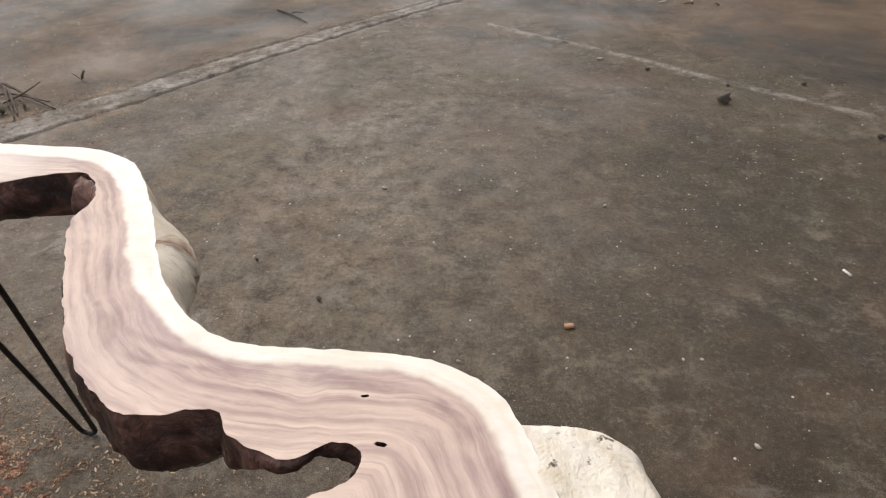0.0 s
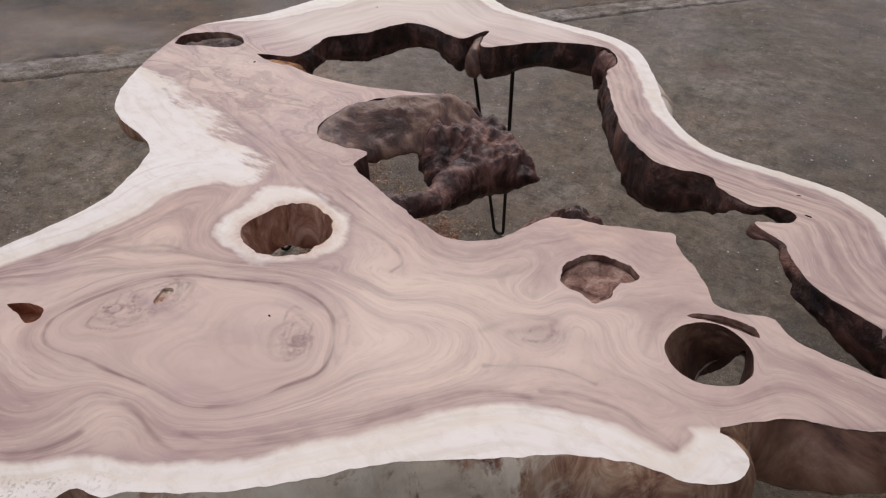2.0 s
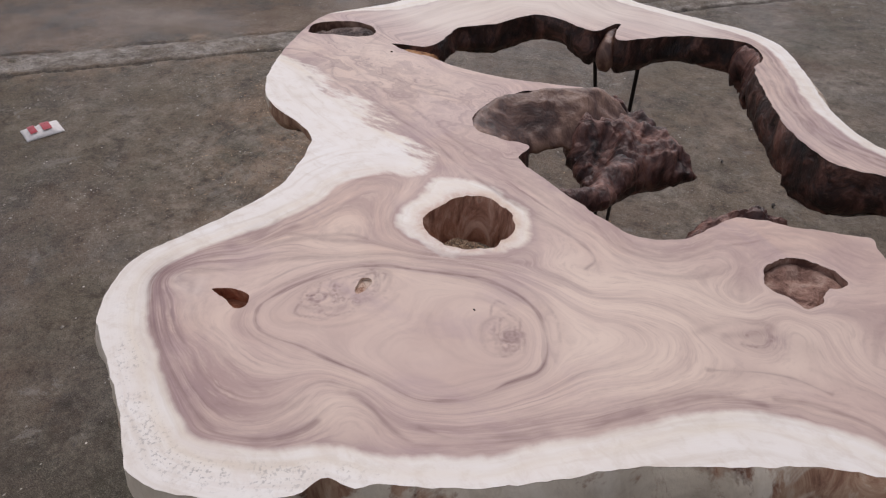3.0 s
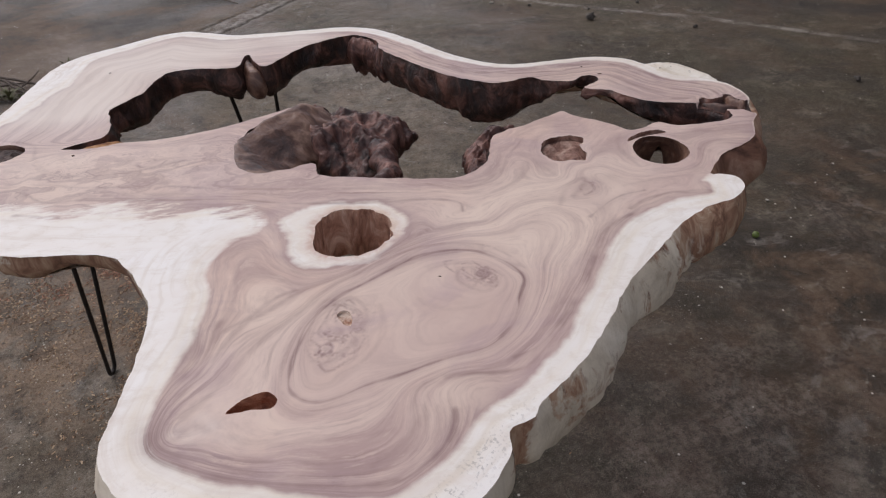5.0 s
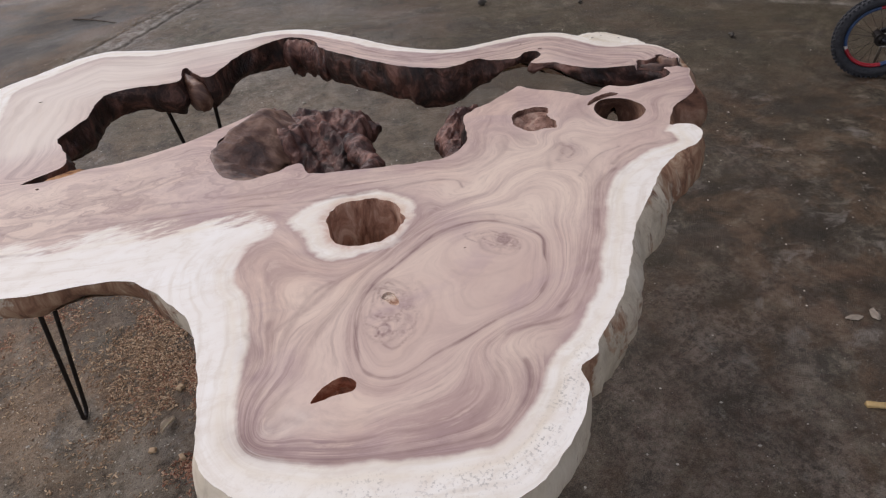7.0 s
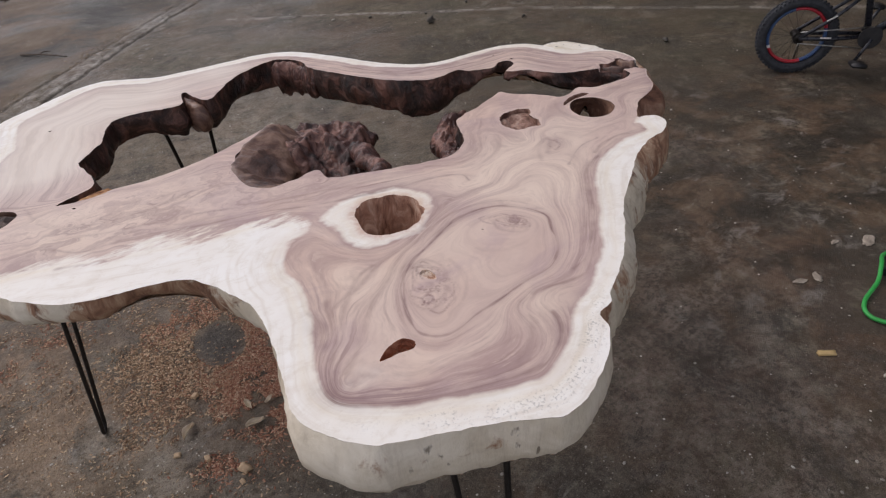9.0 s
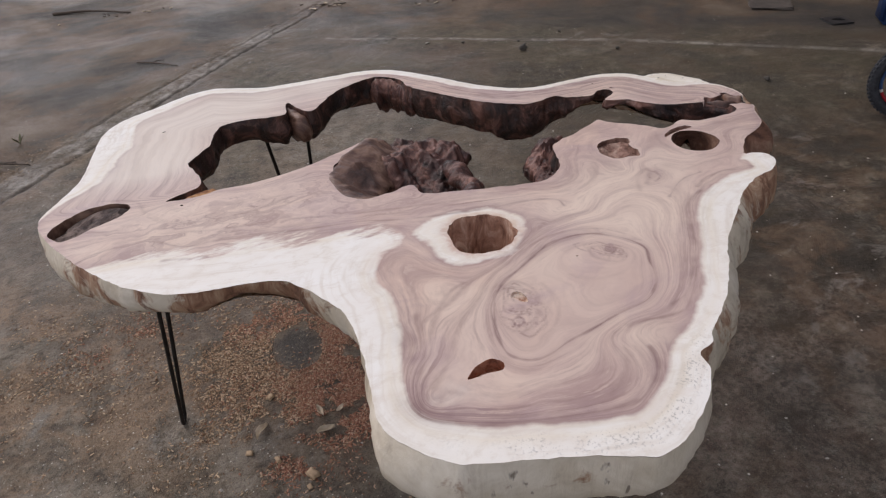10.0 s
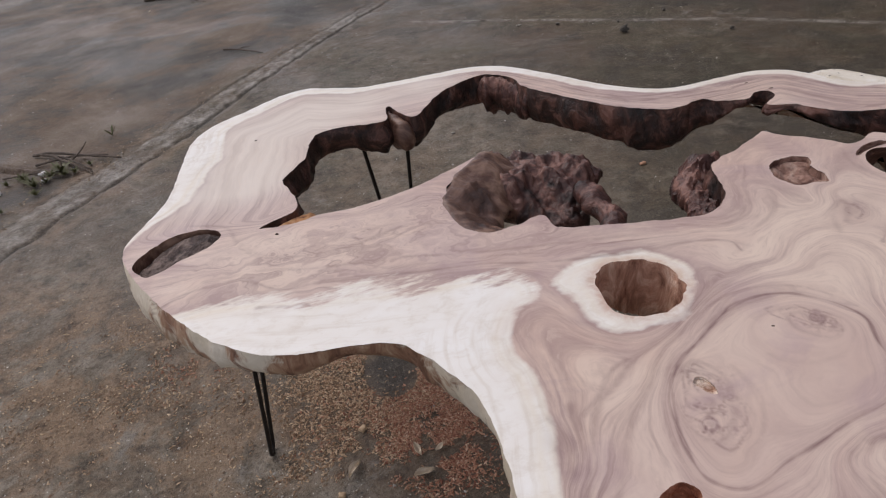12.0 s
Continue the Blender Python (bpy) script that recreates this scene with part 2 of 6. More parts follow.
def plain(name, a, b, scale=20.0, rough=0.6, metal=0.0, bump=0.2):
    m = Mat(name)
    n = m.noise(scale, 5.0, 0.6)
    return m.set(m.ramp(n, (0.3, a), (0.7, b)), m.ramp(m.noise(scale * 2.3, 3.0), (0.3, max(rough - 0.1, 0.05)), (0.7, min(rough + 0.1, 1))), m.noise(scale * 6, 3.0), bump, 0.001, metal=metal)


def debarked_burl():
    """Pale debarked swelling: cream and grey clouds, brown bark scraps and small dark pits."""
    m = Mat("pale_burl")
    cloud = m.ramp(m.noise(9.0, 6.0, 0.66, 0.6), (0.30, (0.66, 0.57, 0.42)), (0.46, (0.80, 0.74, 0.63)), (0.66, (0.88, 0.85, 0.79)))
    scrap = m.noise(1.0, 6.0, 0.70, 0.7, vec=m.stretch(26, 26, 12))
    col = m.mix(m.math("MULTIPLY", m.ramp(scrap, (0.32, 0.55), (0.44, 0.0)), m.ramp(m.noise(6.0, 3.0), (0.42, 0.2), (0.58, 1.0))), cloud, (0.26, 0.18, 0.115))
    pit = m.noise(1.0, 3.0, 0.6, vec=m.stretch(62, 62, 30))
    col = m.mix(m.math("MULTIPLY", m.ramp(pit, (0.30, 1.0), (0.37, 0.0)), m.ramp(m.noise(7.0, 3.0, 0.6), (0.46, 0.0), (0.56, 0.9))), col, (0.040, 0.026, 0.020))
    return m.set(col, 0.65, m.math("ADD", scrap, m.math("MULTIPLY", pit, 0.8)), 0.6, 0.008)


PALE_BURL = debarked_burl()
IRON = plain("black_iron", (0.012, 0.011, 0.011), (0.035, 0.030, 0.028), 60.0, 0.5, 0.6)


def concrete():
    """Worn yard concrete: broad brown, olive and grey clouds, pale scuffs, dark damp blotches and grit."""
    m = Mat("old_concrete")
    big = m.noise(0.75, 4.0, 0.62, 0.5)
    tint = m.noise(1.5, 8.0, 0.70, 0.3)
    mid = m.noise(3.1, 10.0, 0.76, 0.2)
    blot = m.noise(11.0, 9.0, 0.82, 0.1)
    grain = m.noise(70.0, 6.0, 0.78)
    fine = m.noise(210.0, 3.0, 0.65)
    cells = lambda scale, size, few: m.math("MULTIPLY", m.ramp(cell(scale).outputs["Distance"], (size * 0.6, 1.0), (size, 0.0)), m.ramp(cell(scale).outputs["Color"], (few, 0.0), (few + 0.02, 1.0)))
    cell = lambda scale: m.node("ShaderNodeTexVoronoi", ("Vector", m.co), ("Scale", scale), ("Randomness", 1.0))
    col = m.ramp(tint, (0.34, CON_GREEN), (0.45, CON_MID), (0.55, CON_BROWN), (0.66, CON_GREY))
    col = m.mix(m.ramp(big, (0.42, 0.0), (0.60, 0.55)), col, CON_OLIVE)
    # dark olive mix paints the right side's shade into the colour
    col = m.mix(m.math("MULTIPLY", m.attr("floor_shade"), m.ramp(mid, (0.35, 0.9), (0.65, 0.40))), col, (0.062, 0.052, 0.031))
    col = m.mix(m.math("MULTIPLY", m.attr("soil"), m.ramp(mid, (0.35, 1.0), (0.65, 0.75))), col, m.ramp(m.noise(4.6, 7.0, 0.70, 0.4), (0.38, (0.017, 0.014, 0.012)), (0.48, (0.032, 0.023, 0.016)), (0.57, (0.115, 0.070, 0.043)), (0.66, (0.180, 0.126, 0.085))))
    rust = m.ramp(m.noise(1.1, 9.0, 0.75, 0.3, vec=m.stretch(1.1, 0.9, 3)), (0.52, 0.0), (0.68, 0.5))
    col = m.mix(rust, col, CON_RUST)
    spill = m.ramp(m.noise(2.1, 9.0, 0.70, 0.5, vec=m.stretch(1.0, 1.25, 2)), (0.51, 0.0), (0.57, 0.70))
    col = m.mix(spill, col, CON_SLATE)
    saw = m.math("MULTIPLY", m.attr("saw"), m.ramp(m.noise(9.0, 8.0, 0.78, 0.5), (0.44, 0.0), (0.58, 0.9)))
    col = m.mix(saw, col, m.ramp(grain, (0.35, (0.060, 0.034, 0.023)), (0.65, (0.20, 0.115, 0.070))))
    worn = m.math("MULTIPLY", m.ramp(mid, (0.50, 0.0), (0.64, 1.0)), m.ramp(blot, (0.46, 0.0), (0.60, 0.8)))
    col = m.mix(worn, col, CON_WORN)
    scuff = m.math("MULTIPLY", m.ramp(m.noise(6.5, 10.0, 0.78, 0.4), (0.55, 0.0), (0.61, 0.85)), m.ramp(m.noise(1.6, 4.0, 0.6, 0.5, vec=m.stretch(1.3, 1.0, 2)), (0.48, 0.0), (0.60, 1.0)))
    unshaded = m.math("SUBTRACT", 1.0, m.math("MULTIPLY", m.attr("floor_shade"), 0.9), True)
    # paler mix: scuffs on the left, painted sky sheen behind the slab
    col = m.mix(m.math("MULTIPLY", m.attr("scuff_sheen"), m.ramp(m.noise(2.6, 8.0, 0.70, 0.5), (0.40, 0.15), (0.56, 1.0))), col, m.ramp(blot, (0.36, (0.100, 0.083, 0.062)), (0.48, (0.225, 0.187, 0.142)), (0.58, (0.37, 0.326, 0.265))))
    col = m.mix(m.math("MULTIPLY", scuff, unshaded), col, CON_SCUFF)
    smear = m.math("MULTIPLY", m.ramp(m.noise(5.2, 8.0, 0.68, 0.6, vec=m.stretch(1.0, 1.6, 1)), (0.58, 0.0), (0.64, 0.75)), m.attr("soil"))
    col = m.mix(smear, col, m.ramp(blot, (0.38, (0.135, 0.112, 0.092)), (0.56, (0.27, 0.245, 0.220))))
    crust = m.math("MULTIPLY", m.attr("crust"), m.math("MULTIPLY", m.ramp(m.noise(7.0, 8.0, 0.75, 0.4), (0.42, 0.0), (0.56, 1.0)), m.ramp(m.noise(42.0, 6.0, 0.75, 0.3), (0.42, 0.0), (0.54, 0.9))))
    col = m.mix(crust, col, m.ramp(blot, (0.38, (0.165, 0.105, 0.078)), (0.56, (0.33, 0.265, 0.220))))
    col = m.mix(m.math("MULTIPLY", m.attr("dust"), m.ramp(m.noise(4.2, 8.0, 0.72, 0.5), (0.45, 0.0), (0.54, 0.85))), col, m.ramp(blot, (0.38, CON_DUST), (0.58, CON_TAN)))
    col = m.mix(m.ramp(mid, (0.30, 0.80), (0.43, 0.0)), col, CON_DARK)
    even = m.math("SUBTRACT", 1.0, m.math("MULTIPLY", m.attr("soil"), 0.75), True)
    col = m.mix(m.math("MULTIPLY", m.ramp(blot, (0.30, 0.85), (0.45, 0.0)), even), col, CON_DARK)
    col = m.mix(m.math("MULTIPLY", m.attr("joint"), m.ramp(m.noise(5.0, 8.0, 0.80), (0.44, 0.12), (0.58, 0.95))), col, m.ramp(blot, (0.36, (0.20, 0.175, 0.145)), (0.58, (0.50, 0.465, 0.42))))
    # near-black in the joint grooves and in one oval under the table
    col = m.mix(m.attr("dark_mark"), col, (0.024, 0.022, 0.021))
    clouds = m.ramp(m.noise(0.95, 10.0, 0.72, 0.3), (0.37, (0.042, 0.041, 0.041)), (0.46, (0.085, 0.074, 0.063)), (0.53, (0.152, 0.101, 0.068)), (0.62, (0.222, 0.170, 0.124)))
    col = m.mix(m.math("MULTIPLY", m.attr("smooth"), 0.78), col, clouds)
    # far slab darkened in colour, in place of dark surroundings mirrored there
    col = m.mix(m.math("MULTIPLY", m.math("MULTIPLY", m.attr("smooth"), m.attr("floor_shade")), m.ramp(mid, (0.35, 0.85), (0.65, 0.5))), col, (0.036, 0.036, 0.038))
    col = m.mix(m.math("MULTIPLY", m.ramp(grain, (0.30, 0.8), (0.47, 0.0)), even), col, (0.020, 0.017, 0.015))
    col = m.mix(m.math("MULTIPLY", m.ramp(grain, (0.53, 0.0), (0.65, 0.85)), m.math("MULTIPLY", m.math("MULTIPLY", m.ramp(blot, (0.38, 0.1), (0.58, 1.0)), even), m.math("SUBTRACT", 1.0, m.math("MULTIPLY", m.attr("smooth"), 0.75)))), col, CON_WORN)
    sand = m.noise(320.0, 3.0, 0.7)
    loose = m.math("SUBTRACT", 1.0, m.math("MULTIPLY", m.math("ADD", m.attr("smooth"), m.math("MULTIPLY", m.attr("soil"), 0.9)), 0.75), True)
    col = m.mix(m.math("MULTIPLY", m.ramp(sand, (0.34, 0.60), (0.46, 0.0)), loose), col, (0.022, 0.018, 0.015))
    col = m.mix(m.math("MULTIPLY", m.math("MULTIPLY", m.ramp(sand, (0.54, 0.0), (0.66, 0.70)), m.ramp(blot, (0.38, 0.25), (0.58, 1.0))), loose), col, (0.30, 0.262, 0.212))
    grit = m.ramp(fine, (0.61, 0.0), (0.71, 0.65))
    col = m.mix(m.math("MULTIPLY", grit, m.ramp(blot, (0.35, 0.15), (0.62, 1.0))), col, (0.38, 0.33, 0.27))
    zone = m.ramp(m.noise(1.3, 5.0, 0.65, 0.5), (0.47, 0.0), (0.60, 1.0))
    rougher = m.math("MULTIPLY", m.math("SUBTRACT", 1.0, m.attr("smooth")), m.math("SUBTRACT", 1.0, m.attr("dark_mark")))
    flecks = m.math("MAXIMUM", m.math("MULTIPLY", cells(85.0, 0.22, 0.56), m.math("MULTIPLY", zone, m.math("SUBTRACT", 1.0, m.math("MULTIPLY", m.attr("floor_shade"), 1.05), True))), cells(20.0, 0.085, 0.66))
    col = m.mix(m.math("MULTIPLY", flecks, rougher), col, m.ramp(cell(20.0).outputs["Color"], (0.3, (0.34, 0.30, 0.24)), (0.75, (0.72, 0.68, 0.60))))
    damp = m.ramp(m.noise(0.8, 5.0, 0.65, 0.6, vec=m.stretch(1, 1, 2)), (0.36, 0.34), (0.64, 0.74))
    return m.set(col, damp, m.math("ADD", grain, m.math("ADD", m.math("MULTIPLY", fine, 0.6), m.math("MULTIPLY", sand, 0.5))), 1.0, 0.005, spec=0.21)


CON_DARK, CON_MID, CON_GREY, CON_BROWN = (0.044, 0.033, 0.025), (0.108, 0.083, 0.062), (0.156, 0.140, 0.122), (0.136, 0.091, 0.062)
CON_GREEN, CON_OLIVE, CON_DUST, CON_TAN, CON_RUST = (0.050, 0.049, 0.033), (0.114, 0.101, 0.061), (0.165, 0.110, 0.072), (0.35, 0.235, 0.145), (0.150, 0.084, 0.056)
CON_WORN, CON_SLATE, CON_SCUFF = (0.275, 0.236, 0.178), (0.056, 0.048, 0.038), (0.27, 0.248, 0.215)
CONCRETE = concrete()

# ---- mesh helpers ----


def part(name, bm, material, parent=None, label="", smooth=False):
    """Links a bmesh as one mesh object under a thing or a part."""
    me = bpy.data.meshes.new(name)
    bm.to_mesh(me)
    bm.free()
    for f in me.polygons:
        f.use_smooth = smooth
    for mm in material if isinstance(material, (list, tuple)) else [material]:
        me.materials.append(mm)
    ob = new(name, me)
    if parent is not None:
        ob.parent = parent
        ob.matrix_parent_inverse = parent.matrix_basis.inverted()
    return tagged(ob, label) if label else ob


def from_arrays(name, verts, faces, material, parent=None, label="", smooth=False, slots=None, fields=None, soft_slot=None):
    me = bpy.data.meshes.new(name)
    me.from_pydata([tuple(map(float, v)) for v in verts], [], [tuple(map(int, f)) for f in faces])
    for mm in material if isinstance(material, (list, tuple)) else [material]:
        me.materials.append(mm)
    if slots is not None:
        me.polygons.foreach_set("material_index", np.asarray(slots, dtype=np.int32))
    flags = np.full(len(me.polygons), smooth)
    if soft_slot is not None:
        flags = np.isin(np.asarray(slots), soft_slot)
    me.polygons.foreach_set("use_smooth", flags)
    for key, values in (fields or {}).items():
        a = me.attributes.new(key, "FLOAT", "POINT")
        a.data.foreach_set("value", np.asarray(values, dtype=np.float32))
    me.update()
    ob = new(name, me)
    if parent is not None:
        ob.parent = parent
        ob.matrix_parent_inverse = parent.matrix_basis.inverted()
    return tagged(ob, label) if label else ob


def anchor(name, x, y, z, label, category, group="", kind=""):
    ob = new(name)
    ob.empty_display_size = 0.05
    ob.matrix_basis = Matrix.Translation((x, y, z))
    return tagged(ob, label, category, group, kind)


def bpoly(pts, step=0.008, rough=0.0, seed=0.0, tension=0.5):
    """A closed curve through the control points, evenly sampled; rough adds a ragged outline."""
    p = np.asarray(pts, float)
    n = len(p)
    out = []
    for i in range(n):
        a, b, c, d = p[i - 1], p[i], p[(i + 1) % n], p[(i + 2) % n]
        k = max(2, int(np.ceil(np.linalg.norm(c - b) / (step * 0.25))))
        t = np.linspace(0, 1, k, endpoint=False)[:, None]
        m0, m1 = (c - a) * tension, (d - b) * tension
        out.append((2 * t**3 - 3 * t**2 + 1) * b + (t**3 - 2 * t**2 + t) * m0 + (-2 * t**3 + 3 * t**2) * c + (t**3 - t**2) * m1)
    q = np.vstack(out)
    seg = np.linalg.norm(np.roll(q, -1, 0) - q, axis=1)
    s = np.r_[0, np.cumsum(seg)]
    k = max(8, int(s[-1] / step))
    u = np.linspace(0, s[-1], k, endpoint=False)
    qq = np.vstack([q, q[:1]])
    r = np.c_[np.interp(u, s, qq[:, 0]), np.interp(u, s, qq[:, 1])]
    if rough:
        nrm = loop_normals(r)
        j = np.array([noise.fractal(Vector((x * 38, y * 38, seed)), 0.6, 2.1, 4) for x, y in r])
        r = r + nrm * (rough * j)[:, None]
    return r


def loop_normals(r):
    """Normals that point out of a counter-clockwise loop."""
    d = np.roll(r, -1, 0) - np.roll(r, 1, 0)
    d /= np.linalg.norm(d, axis=1)[:, None] + 1e-9
    area = np.sum(r[:, 0] * np.roll(r[:, 1], -1) - np.roll(r[:, 0], -1) * r[:, 1])
    return np.c_[d[:, 1], -d[:, 0]] * (1 if area > 0 else -1)


def inside(pts, loop):
    x, y = pts[:, 0], pts[:, 1]
    a, b = loop, np.roll(loop, -1, 0)
    hit = np.zeros(len(pts), bool)
    for (x0, y0), (x1, y1) in zip(a, b):
        if y0 != y1:
            cross = (y0 > y) != (y1 > y)
            hit ^= cross & (x < (x1 - x0) * (y - y0) / (y1 - y0) + x0)
    return hit


def dist_to(pts, loop, closed=True):
    """Distance from points to a polyline."""
    a = loop if closed else loop[:-1]
    b = np.roll(loop, -1, 0) if closed else loop[1:]
    best = np.full(len(pts), 9.0)
    for i in range(0, len(a), 60):
        aa, d = a[None, i:i + 60], (b - a)[None, i:i + 60]
        w = pts[:, None, :] - aa
        t = np.clip((w * d).sum(2) / ((d * d).sum(2) + 1e-12), 0, 1)
        best = np.minimum(best, np.linalg.norm(w - t[..., None] * d, axis=2).min(1))
    return best


def fill(loops, step, extra=None, seed=1):
    """Triangles between an outer loop and its holes, with an even inner grid. Returns points, faces and the loops' index ranges."""
    from mathutils.geometry import delaunay_2d_cdt
    pts, edges, ranges = [], [], []
    for lp in loops:
        s = len(pts)
        pts += [tuple(p) for p in lp]
        edges += [(s + i, s + (i + 1) % len(lp)) for i in range(len(lp))]
        ranges.append((s, len(lp)))
    allp = np.vstack(loops)
    if step:
        lo, hi = loops[0].min(0), loops[0].max(0)
        gx, gy = np.meshgrid(np.arange(lo[0], hi[0], step), np.arange(lo[1], hi[1], step * 0.87))
        gx = gx + (np.arange(gx.shape[0]) % 2)[:, None] * step / 2
        g = np.c_[gx.ravel(), gy.ravel()]
        g += np.random.default_rng(seed).uniform(-0.18, 0.18, g.shape) * step
        ok = inside(g, loops[0])
        for lp in loops[1:]:
            ok &= ~inside(g, lp)
        g = g[ok]
        d = np.full(len(g), 9.0)
        for i in range(0, len(allp), 100):
            d = np.minimum(d, np.linalg.norm(g[:, None] - allp[None, i:i + 100], axis=2).min(1))
        g = g[d > step * 0.55]
        pts += [tuple(p) for p in g]
    if extra is not None:
        pts += [tuple(p) for p in extra]
    v, _, f, ov, _, _ = delaunay_2d_cdt([Vector(p) for p in pts], edges, [], 0, 1e-6)
    v = np.array([tuple(p) for p in v])
    f = np.array(f)
    c = v[f].mean(1)
    ok = inside(c, loops[0])
    for lp in loops[1:]:
        ok &= ~inside(c, lp)
    return v, f[ok]


def tube(name, path, radius, material, parent=None, sides=10, label="", closed=False):
    """A round rod along a 3D path, with a radius that may vary."""
    p = np.asarray(path, float)
    n = len(p)
    rad = np.broadcast_to(np.asarray(radius, float), (n,))
    tan = np.gradient(p, axis=0) if not closed else np.roll(p, -1, 0) - np.roll(p, 1, 0)
    tan /= np.linalg.norm(tan, axis=1)[:, None] + 1e-9
    up = np.array([0, 0, 1.0]) if abs(tan[0][2]) < 0.9 else np.array([1.0, 0, 0])
    verts, faces = [], []
    side = np.cross(tan[0], up)
    for i in range(n):
        side = side - tan[i] * (side @ tan[i])
        side /= np.linalg.norm(side) + 1e-9
        other = np.cross(tan[i], side)
        for k in range(sides):
            a = 2 * math.pi * k / sides
            verts.append(p[i] + rad[i] * (math.cos(a) * side + math.sin(a) * other))
    for i in range(n if closed else n - 1):
        j = (i + 1) % n
        for k in range(sides):
            kk = (k + 1) % sides
            faces.append((i * sides + k, i * sides + kk, j * sides + kk, j * sides + k))
    if not closed:
        faces.append(tuple(range(sides))[::-1])
        faces.append(tuple((n - 1) * sides + k for k in range(sides)))
    return from_arrays(name, verts, faces, material, parent, label, smooth=True)


def smooth_path(pts, n=40):
    p = np.asarray(pts, float)
    q = np.vstack([2 * p[0] - p[1], p, 2 * p[-1] - p[-2]])
    out = []
    k = max(2, n // (len(p) - 1))
    for i in range(1, len(q) - 2):
        t = np.linspace(0, 1, k, endpoint=False)[:, None]
        a, b, c, d = q[i - 1:i + 3]
        out.append(0.5 * (2 * b + (c - a) * t + (2 * a - 5 * b + 4 * c - d) * t**2 + (3 * b - a - 3 * c + d) * t**3))
    return np.vstack(out + [p[-1:]])


def humps(x, y, rows):
    """Sum of round humps (x, y, height, radius)."""
    s = 0.0
    for hx, hy, amp, r in rows:
        s = s + amp * np.exp(-((x - hx) ** 2 + (y - hy) ** 2) / (r * r))
    return s


def frac(x, y, z=0.0, octaves=4):
    return noise.fractal(Vector((x, y, z)), 0.7, 2.1, octaves)

# ---- the slab table ----
TOP = 0.78
FRONT = [(-0.991, 0.610), (-0.971, 0.540), (-0.910, 0.410), (-0.839, 0.300), (-0.778, 0.235), (-0.708, 0.194), (-0.599, 0.171), (-0.544, 0.144), (-0.499, 0.069), (-0.473, -0.001),
         (-0.477, -0.101), (-0.490, -0.191), (-0.498, -0.250), (-0.472, -0.305), (-0.423, -0.355), (-0.345, -0.387), (-0.267, -0.419), (-0.199, -0.453), (-0.141, -0.443),
         (-0.074, -0.404), (-0.035, -0.364), (-0.027, -0.334), (0.006, -0.324), (0.024, -0.305)]
RIGHT = [(0.083, -0.265), (0.142, -0.216), (0.192, -0.162), (0.242, -0.112), (0.321, -0.052), (0.390, 0.000), (0.458, 0.032), (0.516, 0.044), (0.553, 0.073), (0.558, 0.104), (0.535, 0.122),
         (0.519, 0.127), (0.533, 0.146), (0.562, 0.173), (0.588, 0.193), (0.638, 0.212), (0.671, 0.229), (0.701, 0.258), (0.727, 0.302), (0.755, 0.335), (0.779, 0.386),
         (0.795, 0.433), (0.792, 0.496), (0.756, 0.542), (0.702, 0.585), (0.672, 0.651), (0.639, 0.714)]
BACK = [(0.589, 0.750), (0.522, 0.766), (0.437, 0.769), (0.351, 0.771), (0.292, 0.797), (0.232, 0.853), (0.181, 0.930), (0.124, 1.038), (0.056, 1.146), (0.006, 1.194), (-0.073, 1.225), (-0.190, 1.232),
        (-0.299, 1.240), (-0.388, 1.253), (-0.468, 1.299), (-0.538, 1.334), (-0.616, 1.317), (-0.714, 1.256), (-0.805, 1.200), (-0.865, 1.112), (-0.892, 0.955), (-0.914, 0.816), (-0.958, 0.720), (-0.987, 0.660)]
VOID_ARM = [(-0.728, 0.590), (-0.690, 0.608), (-0.650, 0.630), (-0.645, 0.690), (-0.662, 0.765), (-0.655, 0.785), (-0.617, 0.838), (-0.600, 0.862), (-0.578, 0.935), (-0.550, 0.985), (-0.490, 0.995), (-0.399, 0.972), (-0.366, 0.985),
            (-0.356, 1.045), (-0.343, 1.062), (-0.331, 1.020), (-0.316, 0.974), (-0.290, 0.962), (-0.255, 1.005), (-0.188, 1.080), (-0.101, 1.127), (-0.033, 1.138), (0.019, 1.073), (0.021, 0.996), (0.063, 0.908), (0.125, 0.799),
            (0.175, 0.732), (0.235, 0.680), (0.284, 0.665), (0.351, 0.677), (0.381, 0.646), (0.439, 0.625), (0.482, 0.645), (0.511, 0.635), (0.499, 0.602), (0.457, 0.580), (0.469, 0.564), (0.508, 0.546),
            (0.527, 0.509), (0.566, 0.462), (0.614, 0.438), (0.645, 0.426)]
VOID_HEART = [(0.667, 0.417), (0.690, 0.396), (0.702, 0.374), (0.704, 0.350), (0.694, 0.332), (0.672, 0.324), (0.586, 0.325), (0.553, 0.337), (0.533, 0.355), (0.500, 0.345), (0.459, 0.338), (0.432, 0.375), (0.403, 0.405), (0.369, 0.439), (0.354, 0.466),
              (0.296, 0.441), (0.247, 0.422), (0.198, 0.408), (0.168, 0.389), (0.150, 0.345), (0.128, 0.291), (0.089, 0.258), (0.049, 0.248), (-0.001, 0.258), (-0.051, 0.273), (-0.130, 0.299),
              (-0.200, 0.329), (-0.208, 0.379), (-0.270, 0.367), (-0.331, 0.374), (-0.363, 0.435), (-0.356, 0.525), (-0.301, 0.608), (-0.216, 0.672), (-0.301, 0.637), (-0.402, 0.600),
              (-0.512, 0.578), (-0.602, 0.584), (-0.663, 0.576)]
